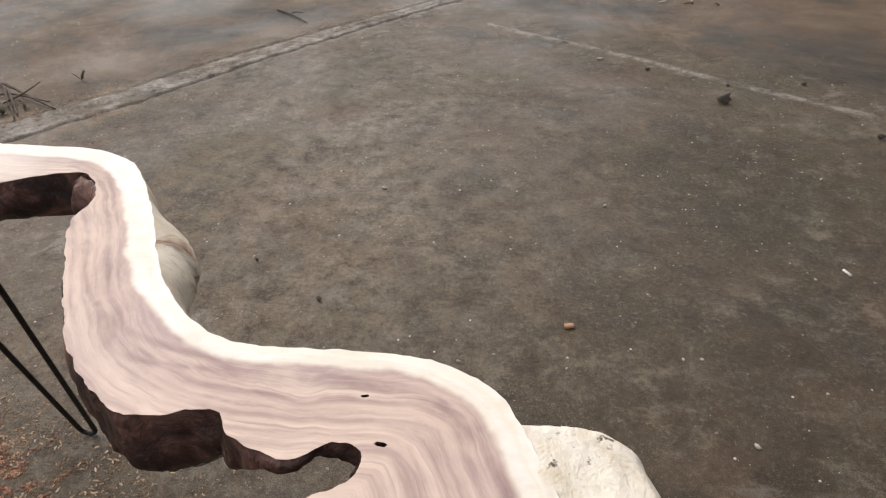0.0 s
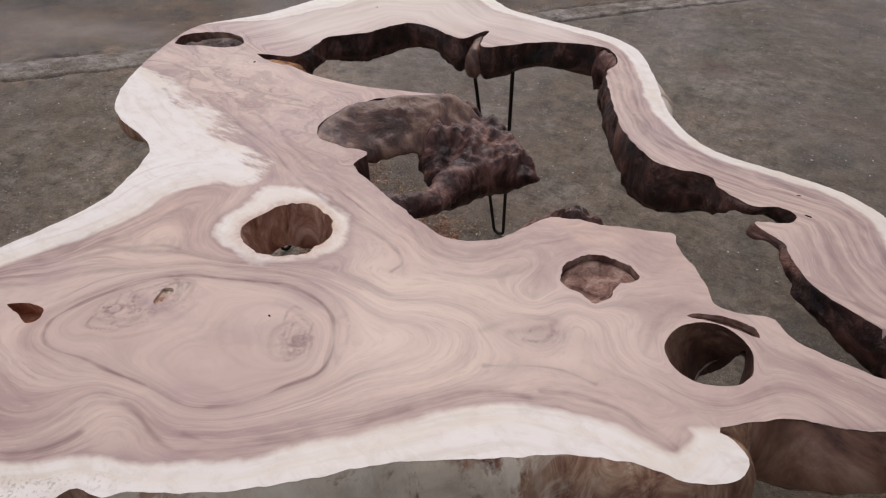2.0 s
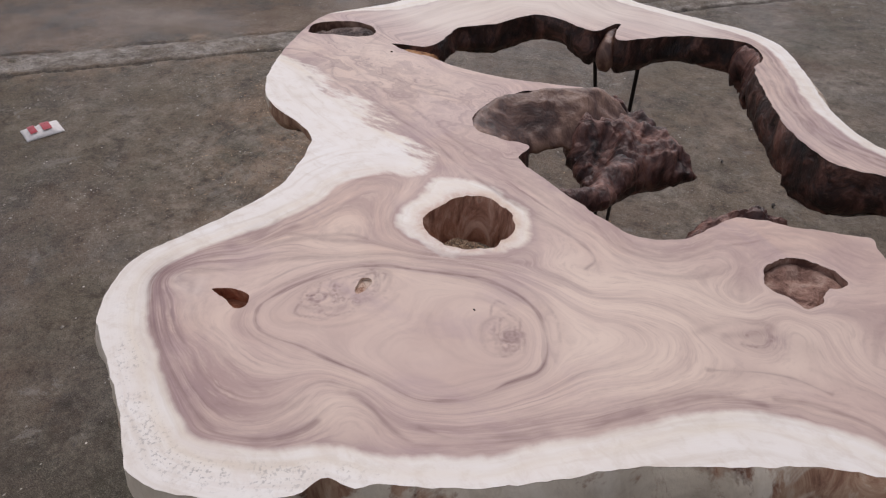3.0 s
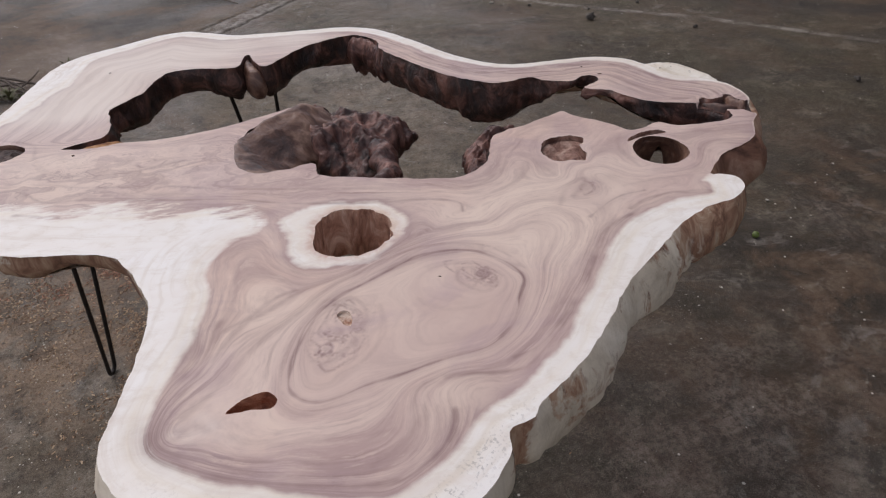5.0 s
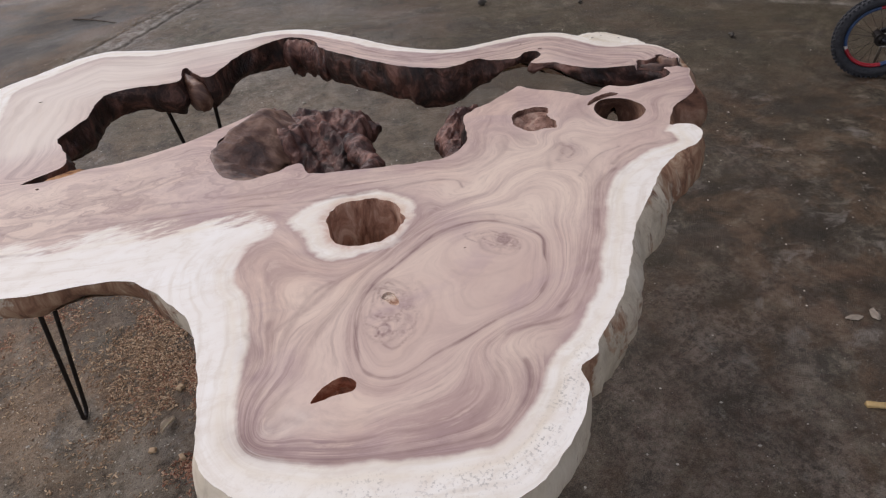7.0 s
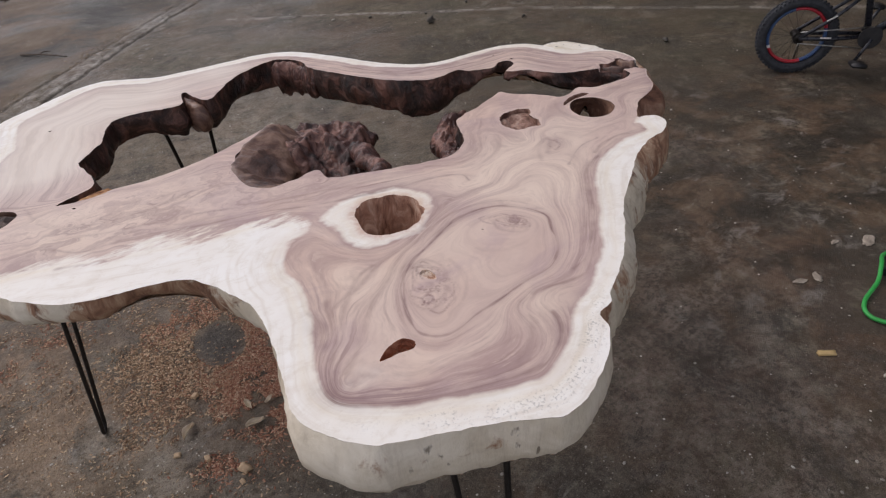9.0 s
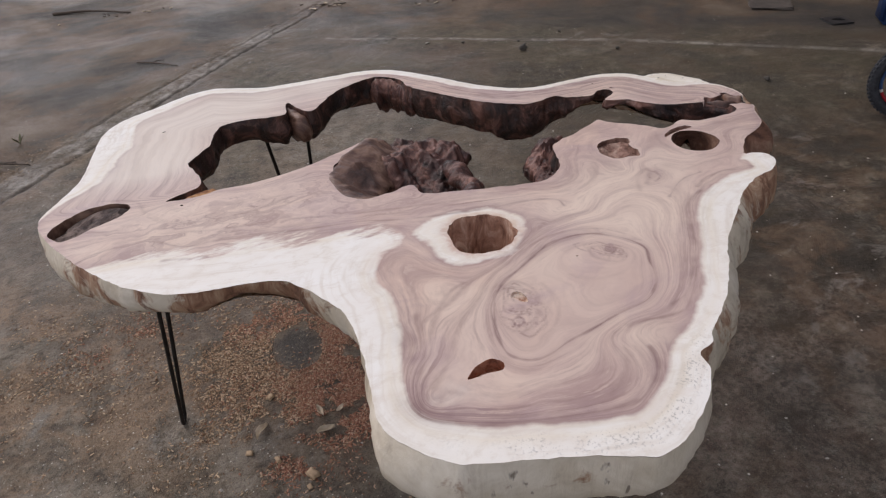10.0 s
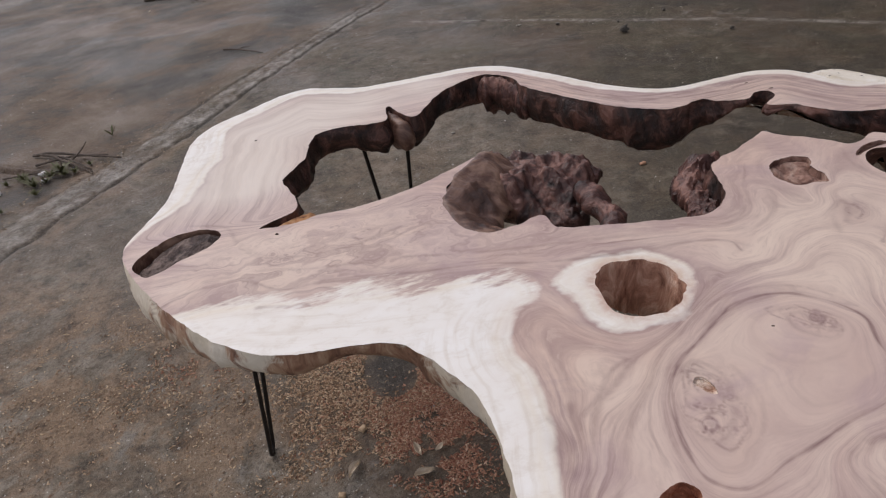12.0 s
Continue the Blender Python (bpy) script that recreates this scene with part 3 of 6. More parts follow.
CLEFT = [(0.660, 0.414), (0.668, 0.421), (0.681, 0.439), (0.692, 0.441), (0.704, 0.428), (0.735, 0.434), (0.745, 0.444), (0.759, 0.438), (0.759, 0.420), (0.769, 0.406), (0.786, 0.400), (0.840, 0.392), (0.815, 0.320), (0.757, 0.339), (0.747, 0.352), (0.739, 0.363), (0.725, 0.364), (0.712, 0.371), (0.700, 0.370), (0.685, 0.394)]
BOWL = [(-0.228, 0.088), (-0.224, 0.122), (-0.215, 0.163), (-0.190, 0.188), (-0.159, 0.192), (-0.120, 0.178), (-0.101, 0.154), (-0.092, 0.128), (-0.098, 0.110), (-0.096, 0.094), (-0.117, 0.064), (-0.137, 0.057), (-0.166, 0.050), (-0.202, 0.060)]
COLLAR = [(-0.268, 0.192), (-0.240, 0.209), (-0.199, 0.216), (-0.150, 0.210), (-0.106, 0.198), (-0.083, 0.163), (-0.066, 0.134), (-0.080, 0.094), (-0.117, 0.060), (-0.140, 0.040), (-0.167, 0.035), (-0.221, 0.039), (-0.255, 0.060), (-0.266, 0.101), (-0.262, 0.139), (-0.272, 0.175)]
POCKET = [(0.246, 0.275), (0.246, 0.305), (0.265, 0.340), (0.293, 0.351), (0.326, 0.347), (0.346, 0.332), (0.345, 0.318), (0.327, 0.297), (0.325, 0.262), (0.315, 0.240), (0.283, 0.250), (0.257, 0.255)]
RING = [(0.422, 0.224), (0.427, 0.263), (0.450, 0.292), (0.481, 0.302), (0.514, 0.285), (0.530, 0.250), (0.526, 0.217), (0.504, 0.195), (0.470, 0.183), (0.439, 0.195)]
CRESCENT = [(0.431, 0.294), (0.448, 0.311), (0.480, 0.323), (0.512, 0.323), (0.524, 0.306), (0.502, 0.306), (0.475, 0.304), (0.450, 0.298)]
SLOT = [(-0.969, 0.560), (-0.942, 0.610), (-0.888, 0.645), (-0.833, 0.639), (-0.803, 0.609), (-0.827, 0.570), (-0.887, 0.540), (-0.936, 0.515)]
SLIT = [(-0.356, -0.226), (-0.336, -0.209), (-0.311, -0.202), (-0.296, -0.210), (-0.293, -0.222), (-0.301, -0.231), (-0.322, -0.227)]
KNOT_HOLE = [(-0.199, -0.076), (-0.189, -0.078), (-0.184, -0.092), (-0.188, -0.110), (-0.198, -0.105), (-0.203, -0.095), (-0.206, -0.084)]
# figure of the heartwood: growth lines as (level, darkness, width, way)
HEART_LINES = [(0.1, 0.92, 0.0029, [(-0.229, -0.069), (-0.249, -0.099), (-0.269, -0.149), (-0.278, -0.199), (-0.266, -0.223), (-0.245, -0.235), (-0.217, -0.234), (-0.183, -0.224), (-0.130, -0.216), (-0.072, -0.204), (-0.016, -0.198), (0.017, -0.178), (0.042, -0.152), (0.059, -0.113), (0.079, -0.076), (0.074, -0.044), (0.054, -0.014), (0.025, 0.013), (-0.015, 0.025), (-0.064, 0.022), (-0.109, 0.003), (-0.157, -0.022), (-0.194, -0.040), (-0.229, -0.069)]),
    (0.115, 0.45, 0.003, [(-0.151, 0.009), (-0.090, 0.038), (-0.025, 0.047), (0.036, 0.029), (0.072, -0.006), (0.089, -0.048)]),
    (0.125, 0.5, 0.003, [(-0.163, -0.014), (-0.200, -0.032), (-0.234, -0.062), (-0.264, -0.108), (-0.284, -0.163), (-0.287, -0.201), (-0.274, -0.229), (-0.246, -0.244), (-0.212, -0.241)]),
    (0.165, 0.45, 0.005, [(-0.119, 0.027), (-0.167, 0.001), (-0.211, -0.021), (-0.257, -0.064), (-0.306, -0.103), (-0.347, -0.154), (-0.378, -0.191), (-0.404, -0.215)])]
LOBE_LINES = [(0.2, 0.5, 0.005, [(-0.034, 0.092), (-0.085, 0.067), (-0.139, 0.032), (-0.189, 0.004), (-0.237, -0.010), (-0.286, -0.020), (-0.333, -0.063), (-0.369, -0.117), (-0.403, -0.168), (-0.428, -0.205), (-0.437, -0.240), (-0.423, -0.264), (-0.377, -0.290), (-0.326, -0.317), (-0.270, -0.336), (-0.219, -0.348), (-0.176, -0.348), (-0.140, -0.334), (-0.124, -0.307), (-0.117, -0.274)]),
    (0.185, 0.4, 0.004, [(-0.392, -0.267), (-0.361, -0.289), (-0.319, -0.304), (-0.276, -0.317), (-0.232, -0.329), (-0.191, -0.331), (-0.153, -0.320), (-0.128, -0.297)]),
    (0.165, 0.22, 0.005, [(-0.387, -0.236), (-0.356, -0.261), (-0.315, -0.281), (-0.270, -0.292), (-0.213, -0.300), (-0.160, -0.300)]),
    (0.235, 0.8, 0.005, [(-0.444, -0.237), (-0.436, -0.266), (-0.396, -0.294), (-0.331, -0.328), (-0.263, -0.350), (-0.205, -0.364), (-0.164, -0.367), (-0.130, -0.355), (-0.102, -0.335), (-0.087, -0.309), (-0.082, -0.290)]),
    (0.2, 0.35, 0.004, [(-0.109, -0.239), (-0.115, -0.272), (-0.131, -0.302), (-0.162, -0.328), (-0.191, -0.342)]),
    (0.215, 0.3, 0.004, [(-0.102, -0.278), (-0.106, -0.307), (-0.122, -0.334), (-0.152, -0.354), (-0.180, -0.362)])]
SIDE_LINES = [(0.235, 0.6, 0.005, [(0.212, -0.035), (0.159, -0.107), (0.109, -0.173), (0.064, -0.216), (0.026, -0.243), (-0.012, -0.245), (-0.047, -0.238), (-0.080, -0.236)]),
    (0.2, 0.25, 0.005, [(0.157, -0.050), (0.123, -0.108), (0.075, -0.173), (0.023, -0.219), (-0.024, -0.234), (-0.078, -0.239), (-0.122, -0.246)]),
    (0.06, 0.42, 0.003, [(-0.182, -0.049), (-0.165, -0.075), (-0.170, -0.113), (-0.197, -0.153), (-0.229, -0.172), (-0.248, -0.158), (-0.250, -0.124), (-0.235, -0.087), (-0.208, -0.057), (-0.182, -0.049)]),
    (0.08, 0.25, 0.0025, [(-0.142, -0.077), (-0.143, -0.118), (-0.154, -0.151), (-0.181, -0.182), (-0.209, -0.197)]),
    (0.03, 0.45, 0.003, [(-0.012, -0.025), (0.024, -0.032), (0.036, -0.065), (0.018, -0.086), (-0.003, -0.075), (-0.018, -0.053), (-0.012, -0.025)]),
    (0.055, 0.18, 0.003, [(-0.055, -0.010), (-0.019, -0.008), (0.023, -0.017), (0.050, -0.044), (0.049, -0.082), (0.012, -0.112), (-0.030, -0.116), (-0.065, -0.104), (-0.086, -0.078)])]
STRIP_LINES = [(0.3, 0.6, 0.004, [(-0.922, 0.414), (-0.866, 0.429), (-0.817, 0.431), (-0.767, 0.425), (-0.721, 0.378), (-0.684, 0.357), (-0.644, 0.358), (-0.558, 0.336), (-0.463, 0.308), (-0.367, 0.285), (-0.279, 0.246), (-0.187, 0.219), (-0.091, 0.199), (-0.013, 0.186), (0.036, 0.162), (0.037, 0.132)]),
    (0.33, 0.5, 0.004, [(-0.836, 0.451), (-0.736, 0.439), (-0.638, 0.401), (-0.498, 0.369), (-0.403, 0.334), (-0.307, 0.304), (-0.211, 0.277), (-0.114, 0.252), (-0.022, 0.222)]),
    (0.37, 0.22, 0.004, [(-0.689, 0.495), (-0.624, 0.500), (-0.526, 0.487), (-0.447, 0.481), (-0.387, 0.508)]),
    (0.315, 0.35, 0.003, [(-0.564, 0.356), (-0.486, 0.337), (-0.409, 0.314), (-0.332, 0.295), (-0.259, 0.267)]),
    (0.27, 0.3, 0.005, [(-0.276, 0.073), (-0.245, 0.037), (-0.204, 0.022), (-0.150, 0.033), (-0.096, 0.061), (-0.048, 0.081), (0.005, 0.094), (0.067, 0.091)]),
    (0.25, 0.4, 0.003, [(-0.384, 0.099), (-0.351, 0.125), (-0.314, 0.127), (-0.293, 0.093), (-0.271, 0.048), (-0.241, 0.021), (-0.199, 0.015), (-0.152, 0.030)])]
BOWL_LINES = [(0.22, 0.4, 0.005, [(-0.363, -0.075), (-0.309, -0.051), (-0.256, -0.018), (-0.184, 0.009), (-0.117, 0.039), (-0.048, 0.066), (0.036, 0.081)]),
    (0.15, 0.4, 0.004, [(-0.204, -0.041), (-0.149, -0.007), (-0.085, 0.016), (-0.025, 0.019), (0.030, 0.012), (0.059, -0.010), (0.074, -0.047)]),
    (0.27, 0.6, 0.003, [(-0.748, 0.333), (-0.725, 0.326), (-0.698, 0.313), (-0.666, 0.302)]),
    (0.26, 0.5, 0.006, [(-0.404, -0.062), (-0.399, -0.084), (-0.397, -0.112), (-0.412, -0.149)]),
    (0.22, 0.5, 0.008, [(-0.369, -0.057), (-0.377, -0.102), (-0.391, -0.149)])]
TAIL_LINES = [(0.24, 0.7, 0.005, [(0.014, -0.225), (0.056, -0.212), (0.095, -0.179), (0.123, -0.153), (0.167, -0.104), (0.200, -0.059), (0.225, -0.024), (0.252, 0.010), (0.286, 0.033), (0.314, 0.044)]),
    (0.225, 0.3, 0.004, [(0.113, -0.141), (0.163, -0.098), (0.203, -0.039), (0.238, 0.007), (0.277, 0.036)]),
    (0.215, 0.7, 0.003, [(0.244, 0.056), (0.278, 0.080), (0.302, 0.095), (0.334, 0.107), (0.373, 0.109)]),
    (0.245, 0.65, 0.004, [(0.321, 0.061), (0.354, 0.077), (0.385, 0.085), (0.417, 0.089), (0.445, 0.082), (0.465, 0.079), (0.484, 0.073)]),
    (0.22, 0.22, 0.006, [(0.345, 0.135), (0.401, 0.139), (0.442, 0.139), (0.480, 0.142), (0.514, 0.154), (0.539, 0.181), (0.564, 0.211)]),
    (0.34, 0.4, 0.004, [(-0.008, 0.241), (0.044, 0.211), (0.094, 0.212), (0.129, 0.237), (0.152, 0.266), (0.173, 0.301), (0.205, 0.335), (0.229, 0.368)])]
END_LINES = [(0.31, 0.35, 0.004, [(0.052, 0.166), (0.105, 0.177), (0.151, 0.197), (0.182, 0.226), (0.197, 0.260)]),
    (0.24, 0.35, 0.006, [(0.209, 0.106), (0.231, 0.145), (0.253, 0.168), (0.285, 0.179), (0.274, 0.157), (0.241, 0.125)]),
    (0.34, 0.2, 0.004, [(0.241, 0.195), (0.223, 0.249), (0.224, 0.312), (0.252, 0.354), (0.304, 0.383), (0.354, 0.364)]),
    (0.29, 0.3, 0.005, [(0.406, 0.194), (0.399, 0.238), (0.404, 0.285), (0.427, 0.325)]),
    (0.25, 0.35, 0.005, [(0.425, 0.169), (0.456, 0.160), (0.488, 0.159), (0.522, 0.175), (0.550, 0.222)]),
    (0.23, 0.35, 0.003, [(0.458, 0.151), (0.496, 0.152), (0.519, 0.158)])]
BORDER = [(-0.960, 0.372), (-0.905, 0.375), (-0.830, 0.375), (-0.735, 0.355), (-0.640, 0.320), (-0.535, 0.290), (-0.440, 0.268), (-0.360, 0.248), (-0.315, 0.210), (-0.318, 0.165), (-0.352, 0.145), (-0.386, 0.107), (-0.396, 0.064), (-0.389, 0.020), (-0.395, -0.035),
          (-0.408, -0.100), (-0.436, -0.170), (-0.447, -0.219), (-0.445, -0.247), (-0.428, -0.275), (-0.379, -0.311), (-0.334, -0.333), (-0.268, -0.360), (-0.202, -0.384), (-0.170, -0.386), (-0.117, -0.360), (-0.084, -0.336), (-0.064, -0.311), (-0.036, -0.293),
          (0.010, -0.277), (0.055, -0.243), (0.104, -0.200), (0.138, -0.155), (0.178, -0.110), (0.222, -0.055), (0.262, -0.010), (0.305, 0.025), (0.347, 0.042), (0.406, 0.063), (0.450, 0.064), (0.484, 0.067), (0.496, 0.098), (0.489, 0.111), (0.515, 0.128)]
# the arm's dark grain lines: strength, width, way
ARM_GRAIN = [(0.85, 0.006, [(0.151, 0.827), (0.225, 0.747), (0.321, 0.731), (0.420, 0.720), (0.512, 0.717), (0.584, 0.694), (0.630, 0.636), (0.664, 0.569), (0.721, 0.521), (0.759, 0.483)]),
         (0.65, 0.005, [(0.067, 0.946), (0.133, 0.844), (0.212, 0.783), (0.326, 0.746), (0.445, 0.731), (0.555, 0.716), (0.618, 0.671)]),
         (0.45, 0.005, [(-0.865, 0.670), (-0.793, 0.629), (-0.772, 0.559), (-0.727, 0.482), (-0.635, 0.447), (-0.548, 0.446), (-0.461, 0.466)])]
NAILS = [(-0.705, 1.033, 0.0040), (0.502, 0.705, 0.0035), (0.527, 0.647, 0.0050), (-0.043, -0.036, 0.0022), (-0.695, 0.551, 0.0045)]


FIGURE = HEART_LINES + LOBE_LINES + SIDE_LINES + STRIP_LINES + BOWL_LINES + TAIL_LINES + END_LINES


def growth_levels(pts):
    """A smooth field (thin plate) that holds each growth line at its level, so that the grain between them follows their flow."""
    p, z = [], []
    for level, _, _, way in FIGURE + [(0.262, 0, 0, BORDER[3:-1])]:
        q = smooth_path(way, len(way) * 6)
        q = q[::max(1, int(0.016 / (np.linalg.norm(np.diff(q, axis=0), axis=1).mean() + 1e-9)))]
        p.append(q)
        z.append(np.full(len(q), level))
    spots = np.array([(0.022, -0.047, 0.0), (-0.20, -0.10, 0.03), (0.20, 0.10, 0.17), (0.12, 0.06, 0.15), (0.30, 0.20, 0.21), (-0.30, -0.18, 0.15), (-0.10, 0.36, 0.34), (-0.50, 0.54, 0.42), (-0.75, 0.52, 0.40), (-0.30, 0.50, 0.44), (0.62, 0.28, 0.30), (0.20, 0.36, 0.36)])
    p, z = np.vstack(p + [spots[:, :2]]), np.concatenate(z + [spots[:, 2]])
    kernel = lambda d2: 0.5 * d2 * np.log(d2 + 1e-9)
    n = len(p)
    k = kernel(((p[:, None] - p[None]) ** 2).sum(2)) + 0.0012 * np.eye(n)
    lin = np.c_[np.ones(n), p]
    w = np.linalg.solve(np.block([[k, lin], [lin.T, np.zeros((3, 3))]]), np.r_[z, np.zeros(3)])
    out = np.empty(len(pts))
    for i in range(0, len(pts), 4000):
        q = pts[i:i + 4000]
        out[i:i + 4000] = kernel(((q[:, None] - p[None]) ** 2).sum(2)) @ w[:n] + np.c_[np.ones(len(q)), q] @ w[n:]
    return np.clip(out, -0.1, 0.7)


def small_hole(x, y, r, seed):
    a = np.linspace(0, 2 * math.pi, 8, endpoint=False)
    rr = r * (1 + 0.35 * np.sin(a * 2 + seed))
    return np.c_[x + rr * np.cos(a), y + 0.75 * rr * np.sin(a)]


def depth_at(x, y):
    """Thickness of the slab."""
    base = 0.092 + humps(x, y, [(-0.76, 0.25, -0.018, 0.09), (-0.50, 1.0, -0.028, 0.11), (-0.60, 0.80, -0.015, 0.08), (-0.20, 1.08, -0.020, 0.10), (-0.11, 0.17, 0.035, 0.05), (-0.215, 0.15, -0.012, 0.03), (0.507, 0.292, -0.066, 0.027), (0.530, 0.340, -0.050, 0.030), (0.49, 0.55, -0.045, 0.045), (0.440, 0.635, -0.074, 0.085), (0.234, 0.700, 0.022, 0.16), (-0.443, -0.300, 0.016, 0.15), (-0.599, 0.169, -0.045, 0.09), (-0.399, -0.022, 0.0, 0.2), (-0.304, 0.966, 0.006, 0.08),
                                (-0.300, -0.400, 0.014, 0.16), (0.33, -0.04, 0.014, 0.14), (0.53, 0.49, -0.050, 0.06), (0.59, 0.44, -0.025, 0.05), (-0.74, 0.21, -0.012, 0.12), (-0.40, -0.36, 0.008, 0.10), (-0.653, 0.717, -0.02, 0.09), (0.010, 1.054, 0.022, 0.06), (0.044, -0.300, 0.015, 0.1), (0.585, 0.151, 0.03, 0.12), (0.661, 0.421, -0.01, 0.1)])
    return base + 0.010 * np.array([frac(a * 7, b * 7, 3.3) for a, b in np.c_[np.atleast_1d(x), np.atleast_1d(y)]])


FLARE = [(0.692, 0.612, 0.02, 0.058), (0.159, 0.963, 0.040, 0.09), (0.292, -0.054, 0.030, 0.12), (0.448, 0.024, 0.030, 0.07), (0.073, -0.260, 0.020, 0.08), (0.661, 0.228, 0.035, 0.12), (0.773, 0.400, 0.02, 0.08),
         (-0.900, 0.420, 0.012, 0.12), (-0.463, -0.300, 0.010, 0.1), (0.532, 0.126, 0.03, 0.03), (0.162, -0.191, 0.014, 0.06)]
BARKY = [(0.340, -0.044, 0.26, 0.10), (0.470, 0.020, 0.42, 0.07), (0.055, -0.280, 0.32, 0.04), (0.190, -0.165, 0.16, 0.06), (0.662, 0.266, 0.95, 0.22), (-0.619, 0.169, 0.6, 0.14), (-0.900, 0.400, 0.30, 0.12), (0.536, 0.092, 0.4, 0.06), (-0.025, -0.334, 0.8, 0.03), (0.16, 0.96, 0.07, 0.10)]
UNDER = [(-0.679, 0.189, 0.018, 0.14), (-0.549, 0.139, 0.010, 0.08), (-0.879, 0.360, 0.012, 0.12), (-0.478, -0.021, 0.02, 0.12)]
SAP_WIDTH = [(sx, sy, -0.02, 0.09) for sx, sy in ((-0.490, -0.191), (-0.316, -0.399), (-0.122, -0.438), (0.014, -0.300), (0.113, -0.231), (0.291, -0.073), (0.458, 0.034), (0.546, 0.083), (-0.499, 0.069), (-0.559, 0.159), (-0.679, 0.189), (-0.798, 0.260), (-0.900, 0.400), (-0.975, 0.560))]
SAP_BACK = [(0.642, 0.208, 0.0, 0.10), (0.755, 0.381, 0.0, 0.08), (0.795, 0.45, 0.004, 0.05), (0.772, 0.507, 0.010, 0.04), (0.675, 0.622, 0.035, 0.08),
             (0.530, 0.759, 0.026, 0.10), (0.320, 0.775, 0.024, 0.08), (0.149, 0.973, 0.036, 0.10), (-0.036, 1.210, 0.040, 0.08), (-0.261, 1.227, 0.034, 0.10), (-0.489, 1.302, 0.045, 0.08),
             (-0.726, 1.240, 0.050, 0.10), (-0.874, 1.046, 0.105, 0.08), (-0.904, 0.849, 0.060, 0.08), (-0.972, 0.680, 0.02, 0.05)]


def slab_table():
    table = anchor("live_edge_table", -0.1, 0.4, 0.0, "pale sanded live-edge slab table with voids on black hairpin legs", "table")
    outer = bpoly(FRONT + RIGHT + BACK, 0.008, 0.0022, 2.0)
    void = bpoly(VOID_ARM + VOID_HEART, 0.006, 0.0028, 5.0)
    holes = [void, bpoly(BOWL, 0.007, 0.005, 7.0), bpoly(POCKET, 0.006, 0.005, 9.0), bpoly(RING, 0.007, 0.0012, 11.0), bpoly(CRESCENT, 0.005, 0.002, 13.0),
             bpoly(SLOT, 0.006, 0.003, 15.0), bpoly(SLIT, 0.004, 0.002, 17.0), bpoly(KNOT_HOLE, 0.004, 0.002, 19.0)]
    holes += [small_hole(x, y, r, i) for i, (x, y, r) in enumerate(NAILS)]
    loops = [outer] + holes
    close = []
    for _, dark, _, way in [row for row in FIGURE if row[1] > 0.55]:
        p = smooth_path(way, len(way) * 40)
        close.append(np.vstack([p + loop_normals(p) * o for o in np.linspace(-0.008, 0.008, 9)]))
    close = np.vstack(close)
    cleft = bpoly(CLEFT, 0.003, 0.0015, 21.0)
    close = np.vstack([close[::2]] + [cleft + loop_normals(cleft) * o for o in (-0.006, -0.0016, 0.0004)])
    close = close[inside(close, outer) & (dist_to(close, outer) > 0.004)]
    for hole in holes:
        close = close[~inside(close, hole)]
        close = close[dist_to(close, hole) > 0.003]
    v, f = fill(loops, 0.0038, close)
    x, y = v[:, 0], v[:, 1]
    # growth field: nested round the loop in the lower lobe, lengthwise in the strip and the arm
    d_out = dist_to(v, outer)
    d_bowl, d_ring, d_pock = dist_to(v, holes[1]), dist_to(v, holes[3]), dist_to(v, holes[2])
    step01 = lambda t: np.clip(t, 0, 1) ** 2 * (3 - 2 * np.clip(t, 0, 1))
    to_arm = step01((y - np.interp(x, [-1.0, -0.72, -0.4, 0.0, 0.3, 0.68, 0.8], [0.66, 0.60, 0.75, 0.8, 0.55, 0.41, 0.44])) / 0.06 + 0.5)
    ring = growth_levels(v) * (1 - to_arm) + (0.45 + d_out) * to_arm
    for d, c, w in ((d_bowl, 0.27, 0.016), (d_ring, 0.27, 0.020), (d_pock, 0.32, 0.012)):
        g = np.exp(-d / w)
        ring = ring * (1 - g) + (c + 0.8 * d) * g
    swirl = np.array([(frac(a * 2.3, b * 2.3, 1.7), frac(a * 7, b * 7, 3.1)) for a, b in v])
    burr = humps(x, y, [(-0.60, 0.46, 0.9, 0.11), (-0.42, 0.44, 0.9, 0.10), (-0.78, 0.46, 0.6, 0.09), (-0.27, 0.34, 0.6, 0.06)])
    curl = np.array([frac(a * 8, b * 12, 5.3) for a, b in v])
    ring = ring + (0.010 + 0.020 * to_arm) * swirl[:, 0] + 0.004 * swirl[:, 1] + 0.075 * burr * curl
    ring = ring + humps(x, y, [(0.019, -0.047, 0.045, 0.016), (-0.196, -0.085, 0.050, 0.022), (-0.225, -0.145, 0.045, 0.02), (-0.205, -0.165, -0.03, 0.015), (-0.18, -0.12, 0.03, 0.012), (0.277, 0.146, 0.025, 0.025)])
    # sapwood: a pale rim of uneven width, and a ragged collar round the bowl
    wsum, wid = np.full(len(v), 1e-6), np.full(len(v), 1e-6 * 0.04)
    for sx, sy, w, r in SAP_WIDTH + SAP_BACK:
        g = np.exp(-((x - sx) ** 2 + (y - sy) ** 2) / (2 * r**2))
        wsum += g
        wid += g * w
    width = wid / wsum
    jag = np.array([frac(a * 13, b * 13, 8.0) for a, b in v])
    collar_line = bpoly(COLLAR, 0.006, 0.006, 23.0)
    collar = dist_to(v, collar_line) * np.where(inside(v, collar_line), -1, 1) - 0.003 + 0.006 * jag
    border = smooth_path(BORDER, len(BORDER) * 5)
